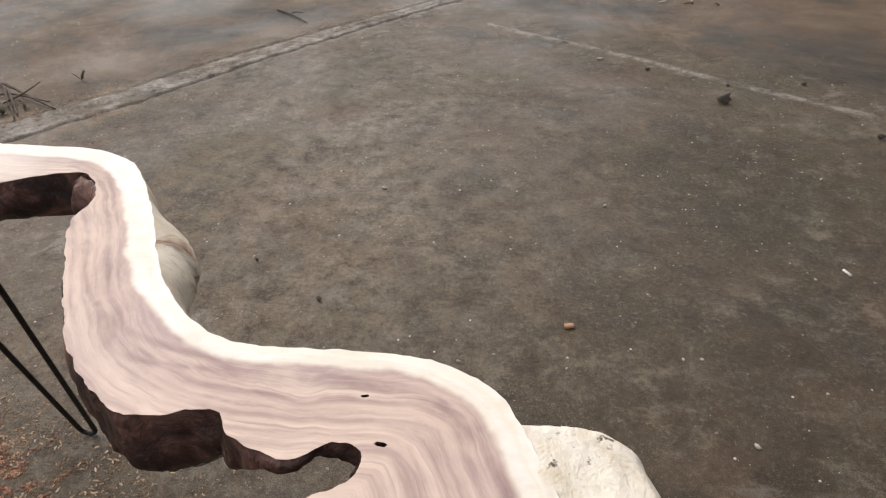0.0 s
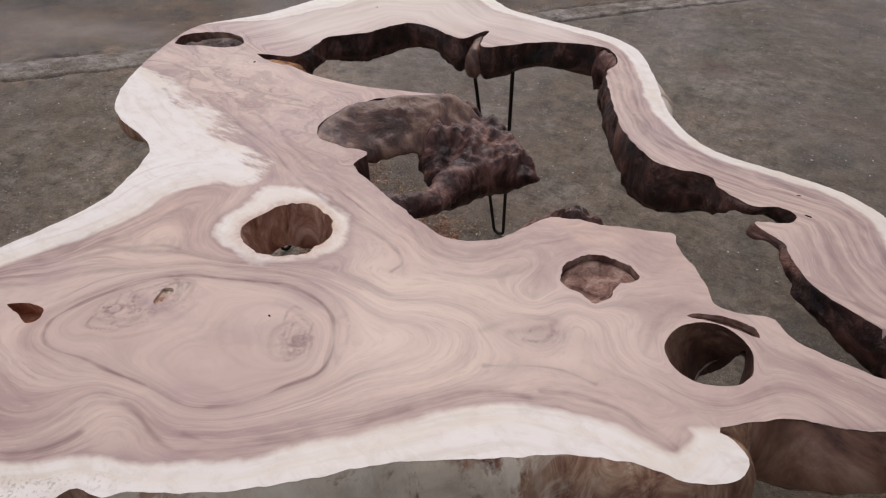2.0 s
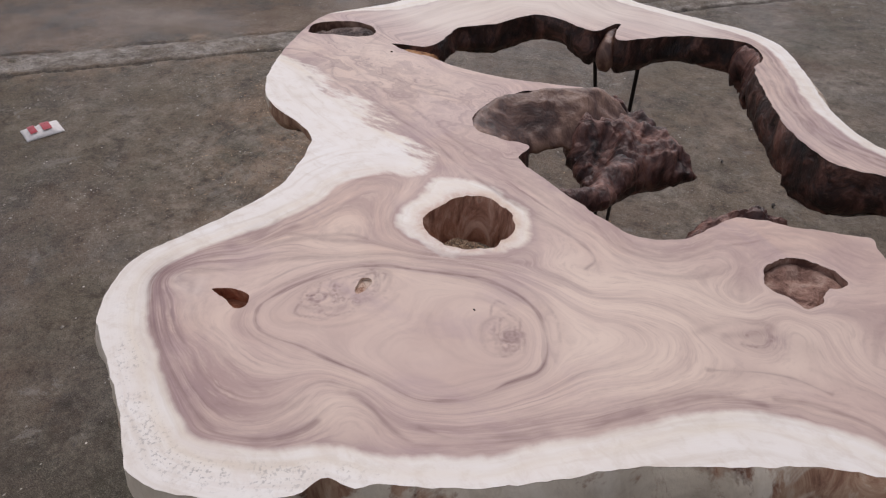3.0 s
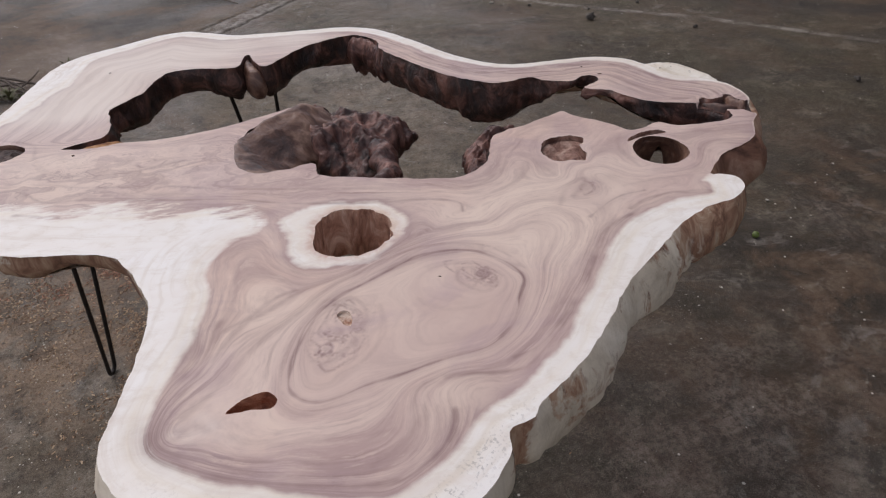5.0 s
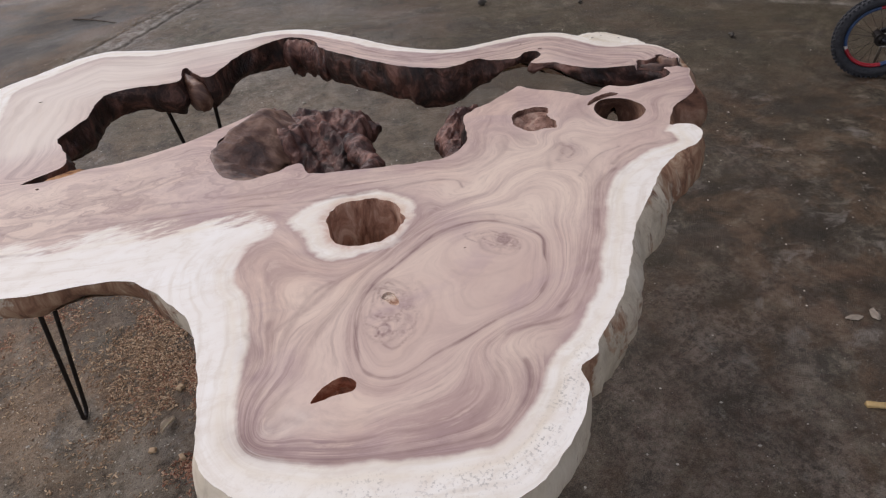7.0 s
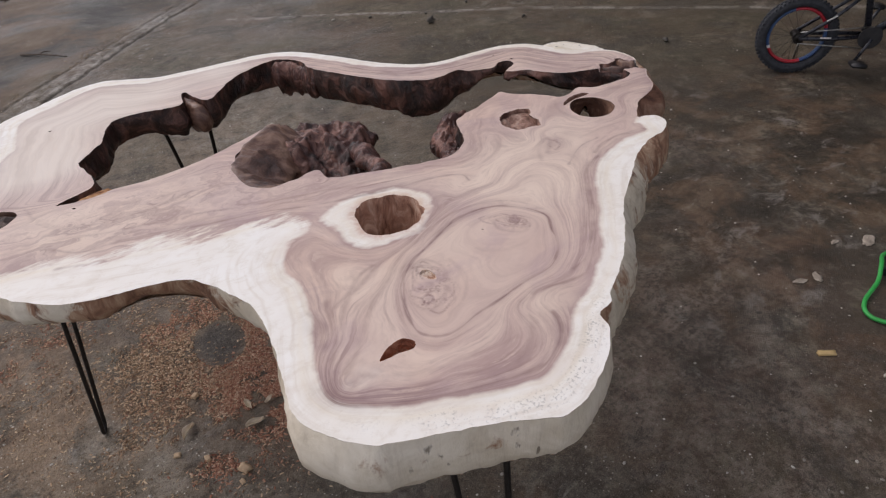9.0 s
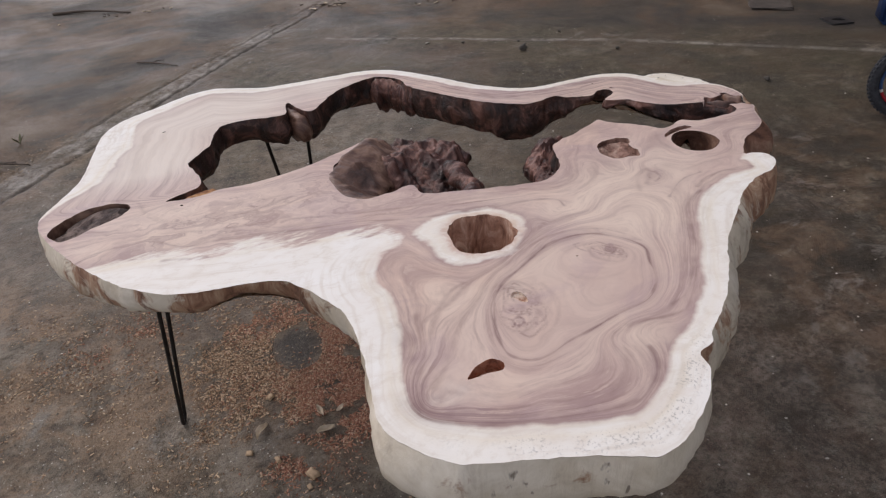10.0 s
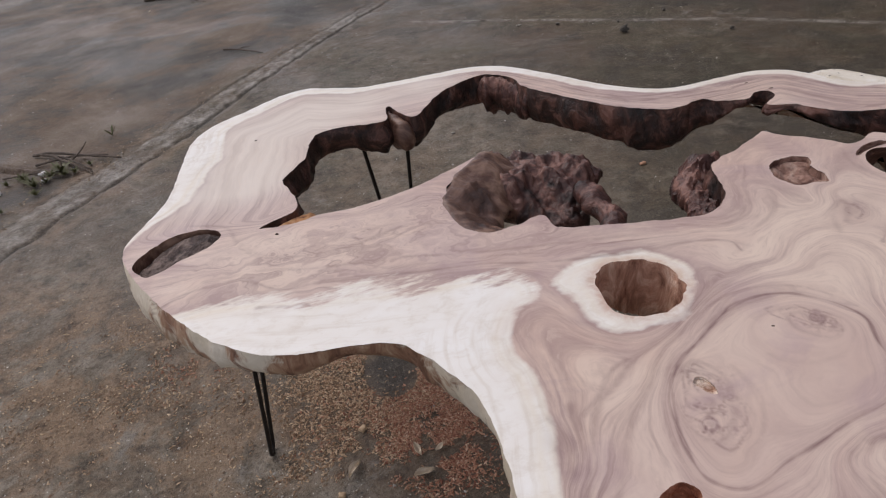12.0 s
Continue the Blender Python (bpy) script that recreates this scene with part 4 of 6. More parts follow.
    heart_side = inside(v, np.vstack([border, [(0.60, 0.14), (2.0, 0.2), (2.0, 3.0), (-2.0, 3.0), (-2.0, 0.372)]]))
    front = dist_to(v, border, False) * np.where(heart_side, 1, -1) + 0.004 * jag
    rim = np.minimum(np.minimum(front, d_out - width - 0.006 * jag * np.clip(width / 0.05, 0, 2.5)), np.minimum(collar, d_bowl - 0.006))
    feather = np.clip(humps(x, y, [(-0.48, 0.26, 1.0, 0.065), (-0.60, 0.32, 0.9, 0.10), (-0.36, 0.22, 1.0, 0.055), (-0.75, 0.38, 0.5, 0.10), (-0.16, 0.12, 0.16, 0.09)]), 0, 1)
    pale = np.clip(humps(x, y, [(-0.412, -0.242, 0.8, 0.010), (-0.395, -0.246, 0.7, 0.014), (-0.375, -0.246, 0.55, 0.016), (-0.350, -0.262, 0.45, 0.014), (-0.385, -0.226, 0.4, 0.010)]) * np.clip(0.9 + 1.4 * jag, 0.2, 1.3) + to_arm * (0.08 + humps(x, y, [(-0.72, 1.05, 0.85, 0.20), (-0.45, 1.15, 0.80, 0.16), (-0.2, 1.16, 0.6, 0.10), (-0.85, 0.85, 0.65, 0.14), (-0.72, 0.80, 0.6, 0.10)])), 0, 0.85)
    past = np.exp(-((np.clip(rim, 0, 1) - 0.006) / 0.025) ** 2)
    mauve = np.clip(past * humps(x, y, [(-0.42, -0.16, 1.0, 0.12), (-0.36, -0.30, 1.0, 0.12), (-0.18, -0.36, 0.8, 0.10), (-0.08, -0.31, 0.6, 0.05), (0.14, -0.12, 0.5, 0.08), (0.28, 0.03, 0.4, 0.10), (-0.40, 0.0, 0.4, 0.1), (0.32, 0.74, 0.8, 0.12), (0.12, 0.93, 0.6, 0.12), (0.52, 0.70, 0.8, 0.12), (0.68, 0.52, 0.6, 0.1), (-0.02, 1.15, 0.5, 0.10), (-0.3, 1.2, 0.4, 0.1)])
                    + humps(x, y, [(0.63, 0.57, 0.55, 0.05), (0.56, 0.63, 0.45, 0.05), (0.70, 0.50, 0.4, 0.04), (0.40, 0.68, 0.30, 0.06), (0.20, 0.75, 0.30, 0.06), (-0.425, -0.235, 0.8, 0.03), (-0.40, -0.12, 0.35, 0.03), (0.30, 0.16, 0.4, 0.025), (-0.36, -0.27, 0.5, 0.04), (-0.215, -0.150, 0.65, 0.030), (-0.19, -0.05, 0.6, 0.025), (0.022, -0.047, 0.7, 0.020), (-0.17, -0.11, 0.35, 0.03), (0.29, 0.15, 0.45, 0.02), (-0.10, 0.02, 0.3, 0.03)]), 0, 0.9)
    spalt = np.where(y < 0, pale, 0)
    mauve = mauve * (1 - 0.95 * spalt) * np.clip(0.85 + 1.1 * curl, 0.35, 1.15)
    # dark mineral stains round the loops
    wav = 0.010 * swirl[:, 1]
    dark_mark = np.zeros(len(v))
    along = np.array([frac(a * 11, b * 11, 41.0) for a, b in v])
    for level, amp, wdt, way in FIGURE + [(None, *row) for row in ARM_GRAIN]:
        dl = dist_to(v, smooth_path(way, len(way) * 6), False)
        keep = amp * np.clip((0.95 if amp > 0.9 else 0.75) + 0.7 * along, 0.15, 1)
        dark_mark = np.maximum(dark_mark, 1.05 * keep * np.exp(-(((dl + 0.5 * wav) / wdt) ** 2)))
        soft = 0.30 * np.exp(-dl / (wdt * 3.0))
        if level is not None:
            soft = np.where(ring > level, soft, 0.35 * soft)
        dark_mark = np.maximum(dark_mark, keep * soft)
    # shells of the arm run along its outer edge
    shell = d_out + 0.009 * swirl[:, 0] + 0.004 * swirl[:, 1]
    reach = to_arm * np.clip((x + 0.20) / 0.20, 0.15, 1) * np.clip(0.65 + 0.8 * along, 0.1, 1)
    for at, wide, amp in ((0.050, 0.0028, 0.50), (0.062, 0.0045, 0.78), (0.078, 0.0026, 0.42), (0.090, 0.0055, 0.62), (0.108, 0.0032, 0.48), (0.124, 0.0065, 0.50), (0.150, 0.0050, 0.40)):
        dark_mark = np.maximum(dark_mark, amp * reach * np.exp(-(((shell - at) / wide) ** 2)))
        dark_mark = np.maximum(dark_mark, 0.35 * amp * reach * np.exp(-np.abs(shell - at) / 0.008) * (shell > at))
    # small knots: broken rings round an eye
    y_in = lambda cy: -0.15 < cy < 0.0
    for cx, cy, r0, sq, turn in ((0.022, -0.047, 0.016, 0.7, 0.9), (0.024, -0.046, 0.009, 0.8, 0.2), (-0.193, -0.080, 0.020, 0.7, 1.2), (-0.200, -0.100, 0.030, 0.74, 1.13), (-0.204, -0.112, 0.040, 0.72, 1.13), (-0.207, -0.118, 0.050, 0.72, 1.13), (-0.209, -0.122, 0.058, 0.72, 1.13),
                               (0.016, -0.046, 0.023, 0.55, -0.91), (0.014, -0.043, 0.031, 0.55, -0.91), (0.010, -0.040, 0.040, 0.6, -0.91),
                               (0.277, 0.146, 0.022, 0.5, 0.9), (-0.60, 0.44, 0.05, 0.5, 0.1), (-0.60, 0.44, 0.03, 0.5, 0.1), (-0.45, 0.45, 0.03, 0.6, 0.3), (-0.53, 0.47, 0.025, 0.6, 0.2), (-0.68, 0.47, 0.03, 0.5, 0.4)):
        ca, sa = math.cos(turn), math.sin(turn)
        px, py = (x - cx) * ca + (y - cy) * sa, ((y - cy) * ca - (x - cx) * sa) / sq
        rr, aa = np.hypot(px, py), np.arctan2(py, px)
        off = rr - r0 * (1 + 0.18 * np.sin(2 * aa + cx * 90) + 0.10 * np.sin(5 * aa + cy * 70)) + 0.006 * swirl[:, 1]
        dark_mark = np.maximum(dark_mark, (0.62 if r0 < 0.027 else 0.55 if y_in(cy) else 0.38) * np.exp(-((off / (0.0026 if y_in(cy) else 0.0034)) ** 2)) * np.clip(0.75 + 0.5 * np.sin(aa * 3 + r0 * 400), 0.15, 1))
    dark_mark = dark_mark + humps(x, y, [(-0.430, -0.236, 0.55, 0.028), (-0.403, -0.101, 0.25, 0.022), (0.277, 0.146, 0.30, 0.022), (0.024, -0.047, 0.35, 0.008), (0.012, -0.040, 0.3, 0.006), (-0.205, -0.12, 0.35, 0.010), (0.334, 0.171, 0.2, 0.02), (-0.201, -0.057, 0.3, 0.02)])
    knot = np.clip(humps(x, y, [(-0.232, -0.125, 0.9, 0.016), (-0.232, -0.155, 0.9, 0.016), (-0.205, -0.140, 0.7, 0.020), (-0.190, -0.120, 0.6, 0.018), (-0.165, -0.085, 0.5, 0.016), (0.010, -0.050, 0.7, 0.020), (0.028, -0.062, 0.6, 0.012)]), 0, 1)
    vein = np.array([abs(frac(a * 27, b * 27, 12.0) + 0.3 * frac(a * 70, b * 70, 2.0)) if k > 0.05 else 1.0 for (a, b), k in zip(v, knot)])
    dark_mark = np.maximum(dark_mark, 1.1 * knot * np.exp(-((vein / 0.10) ** 2)))
    dark_mark = dark_mark * (1 - 0.9 * spalt)
    dark_mark = np.clip(dark_mark, 0, 1) * np.clip(0.95 + 0.6 * swirl[:, 1], 0.4, 1)
    fleck = np.clip(humps(x, y, [(-0.122, -0.399, 1.0, 0.10), (-0.297, -0.369, 0.8, 0.12), (-0.024, -0.280, 0.8, 0.08)]), 0, 1)
    # faces: top, sides, underside
    verts = [np.c_[v, np.full(len(v), TOP) + 0.0010 * np.array([frac(a * 4, b * 4, 6.0) for a, b in v])]]
    # a bark-filled cleft breaks the sanded face at the slab's end
    sunk = lambda p: 0.014 * np.clip(dist_to(p, cleft) / 0.0012, 0, 1) * inside(p, cleft)
    verts[0][:, 2] -= sunk(v)
    faces, slots = [tuple(t) for t in f], np.where(inside(v[f].mean(1), cleft), 2, 0).tolist()
    z0 = len(v)
    cream = np.clip(humps(x, y, [(-0.192, -0.066, 0.9, 0.016), (0.22, 0.15, 0.8, 0.08), (0.146, 0.025, 0.8, 0.11), (0.058, 0.095, 0.6, 0.07), (0.17, 0.11, 0.45, 0.13), (0.40, 0.16, 0.4, 0.07), (-0.300, -0.062, 0.5, 0.05), (-0.102, -0.023, 0.45, 0.08), (0.325, 0.240, 0.55, 0.09), (-0.083, -0.280, 0.5, 0.07), (-0.704, 0.945, 0.5, 0.18), (-0.506, 1.137, 0.4, 0.15), (0.294, 0.093, 0.5, 0.07), (-0.50, 0.50, 0.45, 0.13), (-0.33, 0.40, 0.4, 0.06), (-0.72, 0.52, 0.35, 0.08)]), 0, 0.85)
    fields = {"cream": [cream], "ring": [ring], "rim": [rim], "feather": [feather], "mauve": [mauve], "pale": [pale], "dark_mark": [dark_mark], "fleck": [fleck], "inner": [0.8 * np.exp(-((d_bowl / 0.015) ** 2))], "bark": [np.zeros(len(v))]}
    bottoms = []
    blind = {3: 0.028, 5: 0.010, 6: 0.028, 7: 0.022, 8: 0.004}
    prof = np.array([0.0, 0.03, 0.12, 0.3, 0.5, 0.7, 0.86, 0.96, 1.0])
    for li, lp in enumerate(loops):
        n = len(lp)
        nrm = loop_normals(lp) * (1 if li == 0 else -1)
        dep = depth_at(lp[:, 0], lp[:, 1]) if li not in blind else np.full(n, blind[li])
        if li >= 9:
            dep = np.full(n, 0.02)
        fl = humps(lp[:, 0], lp[:, 1], FLARE) if li == 0 else np.zeros(n)
        under = humps(lp[:, 0], lp[:, 1], UNDER)
        brk = np.clip(0.22 + humps(lp[:, 0], lp[:, 1], BARKY), 0, 1) if li == 0 else np.ones(n)
        end = humps(lp[:, 0], lp[:, 1], [(0.662, 0.235, 1.0, 0.15)]) > 0.42
        rings = []
        for j, q in enumerate(prof):
            if li == 0:
                off = fl * (1 - (1 - q) ** 4) + 0.006 * math.sin(q * math.pi) - 0.016 * max(0, q - 0.7) / 0.3 - under * q
                bump = 0.005 * min(q * 3, 1.0)
            elif li == 1:
                off = 0.004 * math.sin(q * math.pi) - 0.012 * max(0, q - 0.75) / 0.25
                bump = 0.009 * min(q * 5, 1.0)
            else:
                off = {2: 0.004, 4: 0.0}.get(li, 0.0) * q
                bump = (0.005 if li in (2, 4) else 0.002) * min(q * 4, 1.0)
            wob = np.array([frac(a * 15, b * 15, q * (1.2 if li == 0 else 2.2) + li) for a, b in lp])
            wob = wob + 0.35 * np.array([frac(a * 50, b * 50, q * 5 + li) for a, b in lp])
            xy = lp + nrm * (off + bump * wob)[:, None]
            if li == 4:
                mid = lp.mean(0)
                xy = mid + (xy - mid) * (1 - q * np.array([0.46, 0.10])) + q * np.array([0.024, 0.022])
            rings.append(np.c_[xy, np.minimum(TOP - 0.0005 - dep * q, TOP - 0.0005 - sunk(lp))])
        start = z0
        for rg in rings:
            verts.append(rg)
            for key in fields:
                fields[key].append(brk if key == "bark" else np.zeros(n))
        z0 += n * len(rings)
        mat = 1 if li == 0 else 5 if li in (4, 6) else 6 if li == 2 else (3 if li in (2, 3, 5) else 7 if li == 8 else 4 if li == 7 else 2)
        flip = (li == 0)
        for j in range(len(rings) - 1):
            for i in range(n):
                a, b = start + j * n + i, start + j * n + (i + 1) % n
                q4 = (a, a + n, b + n, b)
                faces.append(q4 if flip else q4)
                slots.append(8 if li == 0 and end[i] else mat)
        if li in blind or li >= 9:
            faces.append(tuple(start + (len(rings) - 1) * n + i for i in range(n)))
            slots.append(7 if li == 8 else 4 if li == 7 else 5 if li == 6 else 3)
        else:
            bottoms.append(rings[-1])
    bv, bf = fill([b[:, :2] for b in bottoms], 0)
    zb = TOP - 0.0005 - depth_at(bv[:, 0], bv[:, 1])
    verts.append(np.c_[bv, zb])
    for key in fields:
        fields[key].append(np.full(len(bv), 0.6 if key == "bark" else 0.0))
    faces += [tuple(z0 + i for i in t[::-1]) for t in bf]
    slots += [1] * len(bf)
    from_arrays("slab", np.vstack(verts), faces, [WOOD, EDGE, BARK, HOLLOW, RED_HOLLOW, SCOOPED, BOWL_WOOD, CHIPPED, END_BARK], table, "sanded slab with pale sapwood rim and pinkish heartwood", slots=slots,
                fields={key: np.concatenate(val) for key, val in fields.items()}, soft_slot=[0, 1, 2, 3, 5, 6, 8])
    return table


def rugged(name, pts, top, bottom, material, parent, label="", step=0.007, rough=0.012, seed=3.0, soft=False):
    """A rough solid over an outline: uneven top, crumbly sides, uneven underside."""
    lp = bpoly(pts, step, rough, seed)
    v, f = fill([lp], step)
    zt = np.array([top(a, b) for a, b in v])
    zb = np.array([bottom(a, b) for a, b in v])
    d = dist_to(v, lp)
    drop = np.clip(1 - d / 0.022, 0, 1) ** 2
    mid = 0.5 * (zt + zb)
    zt = zt - drop * (zt - mid) * 0.75
    zb = zb + drop * (mid - zb) * 0.75
    n = len(v)
    verts = np.vstack([np.c_[v, zt], np.c_[v, zb]])
    faces = [tuple(t) for t in f] + [tuple(t[::-1] + n) for t in f]
    # close the rim along the boundary edges
    count = {}
    for t in f:
        for a, b in ((t[0], t[1]), (t[1], t[2]), (t[2], t[0])):
            count[(a, b)] = 1
    faces += [(a, a + n, b + n, b) for a, b in count if (b, a) not in count]
    return from_arrays(name, verts, faces, material, parent, label, smooth=soft)


def ridged(x, y, s, seed):
    r = 0.0
    amp = 1.0
    for o in range(4):
        r += amp * (1 - abs(2 * noise.noise(Vector((x * s, y * s, seed + o))))) 
        s *= 2.1
        amp *= 0.55
    return r - 0.9


TABLE = slab_table()
ARC = np.array([(-0.331, 0.374), (-0.363, 0.435), (-0.356, 0.525), (-0.301, 0.608), (-0.216, 0.672)])
SCOOP = [(-0.386, 0.426), (-0.345, 0.366), (-0.300, 0.362), (-0.262, 0.385), (-0.262, 0.440), (-0.240, 0.500), (-0.201, 0.544), (-0.151, 0.561), (-0.121, 0.629), (-0.151, 0.699), (-0.221, 0.700), (-0.291, 0.652), (-0.351, 0.594), (-0.391, 0.515)]
BURL_PLAN = [(-0.236, 0.592), (-0.201, 0.542), (-0.165, 0.507), (-0.135, 0.485), (-0.110, 0.462), (-0.080, 0.452), (-0.052, 0.478),
             (-0.030, 0.545), (0.022, 0.574), (0.049, 0.608), (-0.001, 0.641), (-0.041, 0.672), (-0.122, 0.725), (-0.202, 0.727), (-0.246, 0.681)]


def scoop_top(x, y):
    d = float(dist_to(np.array([(x, y)]), ARC, False)[0])
    return 0.7815 - 0.085 * min(d / 0.13, 1.3) ** 1.1 + 0.006 * frac(x * 12, y * 12, 1.0) + 0.009 * max(0.0, ridged(x, y, 9, 5.0)) * min(d / 0.03, 1.0)


def burl_top(x, y):
    back = 0.748 + 0.25 * (y - 0.70) - humps(x, y, [(0.049, 0.606, 0.022, 0.05), (-0.140, 0.353, 0.004, 0.06)]) + humps(x, y, [(-0.150, 0.334, 0.055, 0.09)])
    return back + 0.034 * ridged(x + 0.03 * frac(x * 8, y * 8, 4.0), y + 0.03 * frac(x * 8, y * 8, 14.0), 5.0, 2.0) + 0.010 * ridged(x + 0.012 * frac(x * 30, y * 30, 6.0), y, 20, 8.0) + 0.005 * frac(x * 30, y * 30, 1.0)


def burl_bottom(x, y):
    return 0.640 + 0.012 * frac(x * 12, y * 12, 9.0) + humps(x, y, [(0.049, 0.606, 0.035, 0.06), (-0.150, 0.354, 0.030, 0.10)])


rugged("bark_scoop", SCOOP, scoop_top, lambda x, y: scoop_top(x, y) - 0.024, SCOOPED, TABLE, "smooth brown hollowed wood beside the void", 0.007, 0.004, 2.0, soft=True)
rugged("bark_burl", BURL_PLAN, burl_top, burl_bottom, BURL, TABLE, "rough dark brown bark inclusion", 0.0048, 0.010, soft=True)
ROOT = [(-0.168, 0.306), (-0.134, 0.335), (-0.098, 0.352), (-0.082, 0.395), (-0.088, 0.440), (-0.078, 0.500), (-0.038, 0.505), (-0.030, 0.430), (-0.040, 0.360), (-0.060, 0.312), (-0.095, 0.284), (-0.140, 0.280)]
rugged("bark_root", ROOT, lambda x, y: 0.750 + 0.011 * ridged(x, y, 12, 12.0) + 0.010 * min(max((y - 0.42) / 0.1, 0.0), 1.0), lambda x, y: 0.705 + 0.01 * frac(x * 15, y * 15, 3.0), BURL, TABLE, "knobbly reddish-brown root joining the bark to the slab", 0.004, 0.008, 16.0, soft=True)
LUMP = [(0.205, 0.36), (0.240, 0.42), (0.247, 0.450), (0.225, 0.474), (0.190, 0.484), (0.158, 0.478), (0.130, 0.460), (0.116, 0.425), (0.106, 0.37), (0.100, 0.325), (0.130, 0.290), (0.175, 0.31)]
rugged("bark_knob", LUMP, lambda x, y: 0.730 + 0.040 * min(max((x - 0.13) / 0.06, 0.0), 1.0) * min(max((y - 0.40) / 0.04, 0.0), 1.0) + 0.016 * ridged(x, y, 16, 6.0), lambda x, y: 0.68 + 0.01 * frac(x * 15, y * 15, 2.0), BURL, TABLE, "crumbly dark bark knob", 0.005, 0.012, 8.0)
BRIDGE = [(0.668, 0.422), (0.681, 0.441), (0.692, 0.443), (0.704, 0.430), (0.735, 0.436), (0.745, 0.446), (0.760, 0.438), (0.766, 0.410), (0.776, 0.392), (0.758, 0.352), (0.742, 0.360), (0.725, 0.361), (0.712, 0.368), (0.698, 0.372), (0.686, 0.396)]
RIDGE_A, RIDGE_B = np.array([(0.682, 0.445), (0.696, 0.418), (0.710, 0.392), (0.738, 0.370)]), np.array([(0.748, 0.450), (0.752, 0.425), (0.758, 0.385)])


def bridge_top(x, y):
    p = np.array([(x, y)])
    da, db = float(dist_to(p, RIDGE_A, False)[0]), float(dist_to(p, RIDGE_B, False)[0])
    return 0.758 + 0.024 * math.exp(-((da / 0.011) ** 2)) + 0.032 * math.exp(-((db / 0.009) ** 2)) + 0.004 * frac(x * 30, y * 30, 4.0)


rugged("bark_bridge", BRIDGE, bridge_top, lambda x, y: 0.70 + 0.008 * frac(x * 15, y * 15, 5.0), SCOOPED, TABLE, "weathered brown bark lumps in the cleft at the slab end", 0.0035, 0.001, 4.0, soft=True)
POCKET_RIM, CRESCENT_RIM = bpoly(POCKET, 0.01), bpoly(CRESCENT, 0.01)


def dish(x, y, rim, deep, run):
    """Depth of a shallow hollow that falls away from its rim."""
    return deep * min(float(dist_to(np.array([(x, y)]), rim)[0]) / run, 1.0) ** 0.8


rugged("pocket_floor", [(0.296 + 1.02 * (a - 0.296), 0.296 + 1.02 * (b - 0.296)) for a, b in POCKET], lambda x, y: 0.780 - dish(x, y, POCKET_RIM, 0.017, 0.024) + 0.0035 * ridged(x, y, 26, 7.0), lambda x, y: 0.742, HOLLOW, TABLE, "crumbly brown wood in a shallow pocket", 0.0035, 0.0, 14.0)
rugged("slot_bark", [(-0.886 + 1.01 * (a + 0.886), 0.582 + 1.01 * (b - 0.582)) for a, b in SLOT], lambda x, y: 0.761 + 0.016 * min(max((x + 0.95) / 0.12, 0.0), 1.0) + 0.004 * ridged(x, y, 30, 3.0), lambda x, y: 0.742, SLOT_BARK, TABLE, "grey-brown bark left in the end slot", 0.0035, 0.0, 24.0)
rugged("crescent_bark", [(0.477 + 1.02 * (a - 0.477), 0.309 + 1.02 * (b - 0.309)) for a, b in CRESCENT], lambda x, y: 0.7785 - dish(x, y, CRESCENT_RIM, 0.010, 0.010) + 0.0025 * ridged(x, y, 36, 5.0), lambda x, y: 0.750, SCOOPED, TABLE, "brown bark in a narrow crescent hollow", 0.003, 0.0, 25.0, soft=True)
BULGE = [(0.600, 0.670), (0.640, 0.694), (0.688, 0.698), (0.738, 0.700), (0.768, 0.684), (0.788, 0.652), (0.798, 0.606), (0.800, 0.560), (0.793, 0.510), (0.760, 0.480), (0.700, 0.530), (0.640, 0.610)]
rugged("burl_bulge", BULGE, lambda x, y: 0.7785 - 0.22 * max(0.0, (x - 0.735) * 0.8 + (y - 0.635) * 0.5) + 0.003 * frac(x * 24, y * 16, 2.0), lambda x, y: 0.67 + 0.01 * frac(x * 12, y * 12, 5.0), PALE_BURL, TABLE, "pale knobbly wood bulging from the slab edge", 0.006, 0.004, 12.0, soft=True)
SPLIT = [(-0.738, 0.577), (-0.66, 0.560), (-0.612, 0.573), (-0.608, 0.630), (-0.640, 0.628), (-0.690, 0.606)]
rugged("split_wood", SPLIT, lambda x, y: 0.7765 + 0.002 * frac(x * 40, y * 40, 1.0) - 0.10 * max(0.0, x + 0.65), lambda x, y: 0.71, ORANGE, TABLE, "orange-brown raw split wood", 0.004, 0.003, 6.0)
FIN = [(-0.368, 1.040), (-0.345, 1.070), (-0.326, 1.030), (-0.305, 0.968), (-0.318, 0.945), (-0.345, 0.950), (-0.362, 0.985)]
rugged("bark_fin", FIN, lambda x, y: 0.777 - 0.10 * max(0.0, 1.045 - y) + 0.005 * frac(x * 30, y * 30, 2.0), lambda x, y: 0.678 + 0.01 * frac(x * 20, y * 20, 1.0), SCOOPED, TABLE, "thin brown bark fin in a notch of the void", 0.005, 0.003, 9.0, soft=True)
FLANGE = [(-0.062, 1.150), (0.000, 1.142), (0.035, 1.080), (0.042, 0.990), (0.016, 0.982), (0.006, 1.030), (-0.002, 1.068), (-0.022, 1.100), (-0.062, 1.112)]
rugged("bark_flange", FLANGE, lambda x, y: 0.772 + 0.006 * ridged(x, y, 20, 3.0), lambda x, y: 0.672 + 0.020 * frac(x * 30, y * 30, 7.0), BURL, TABLE, "ragged bark flange in the void", 0.004, 0.010, 5.0, soft=True)


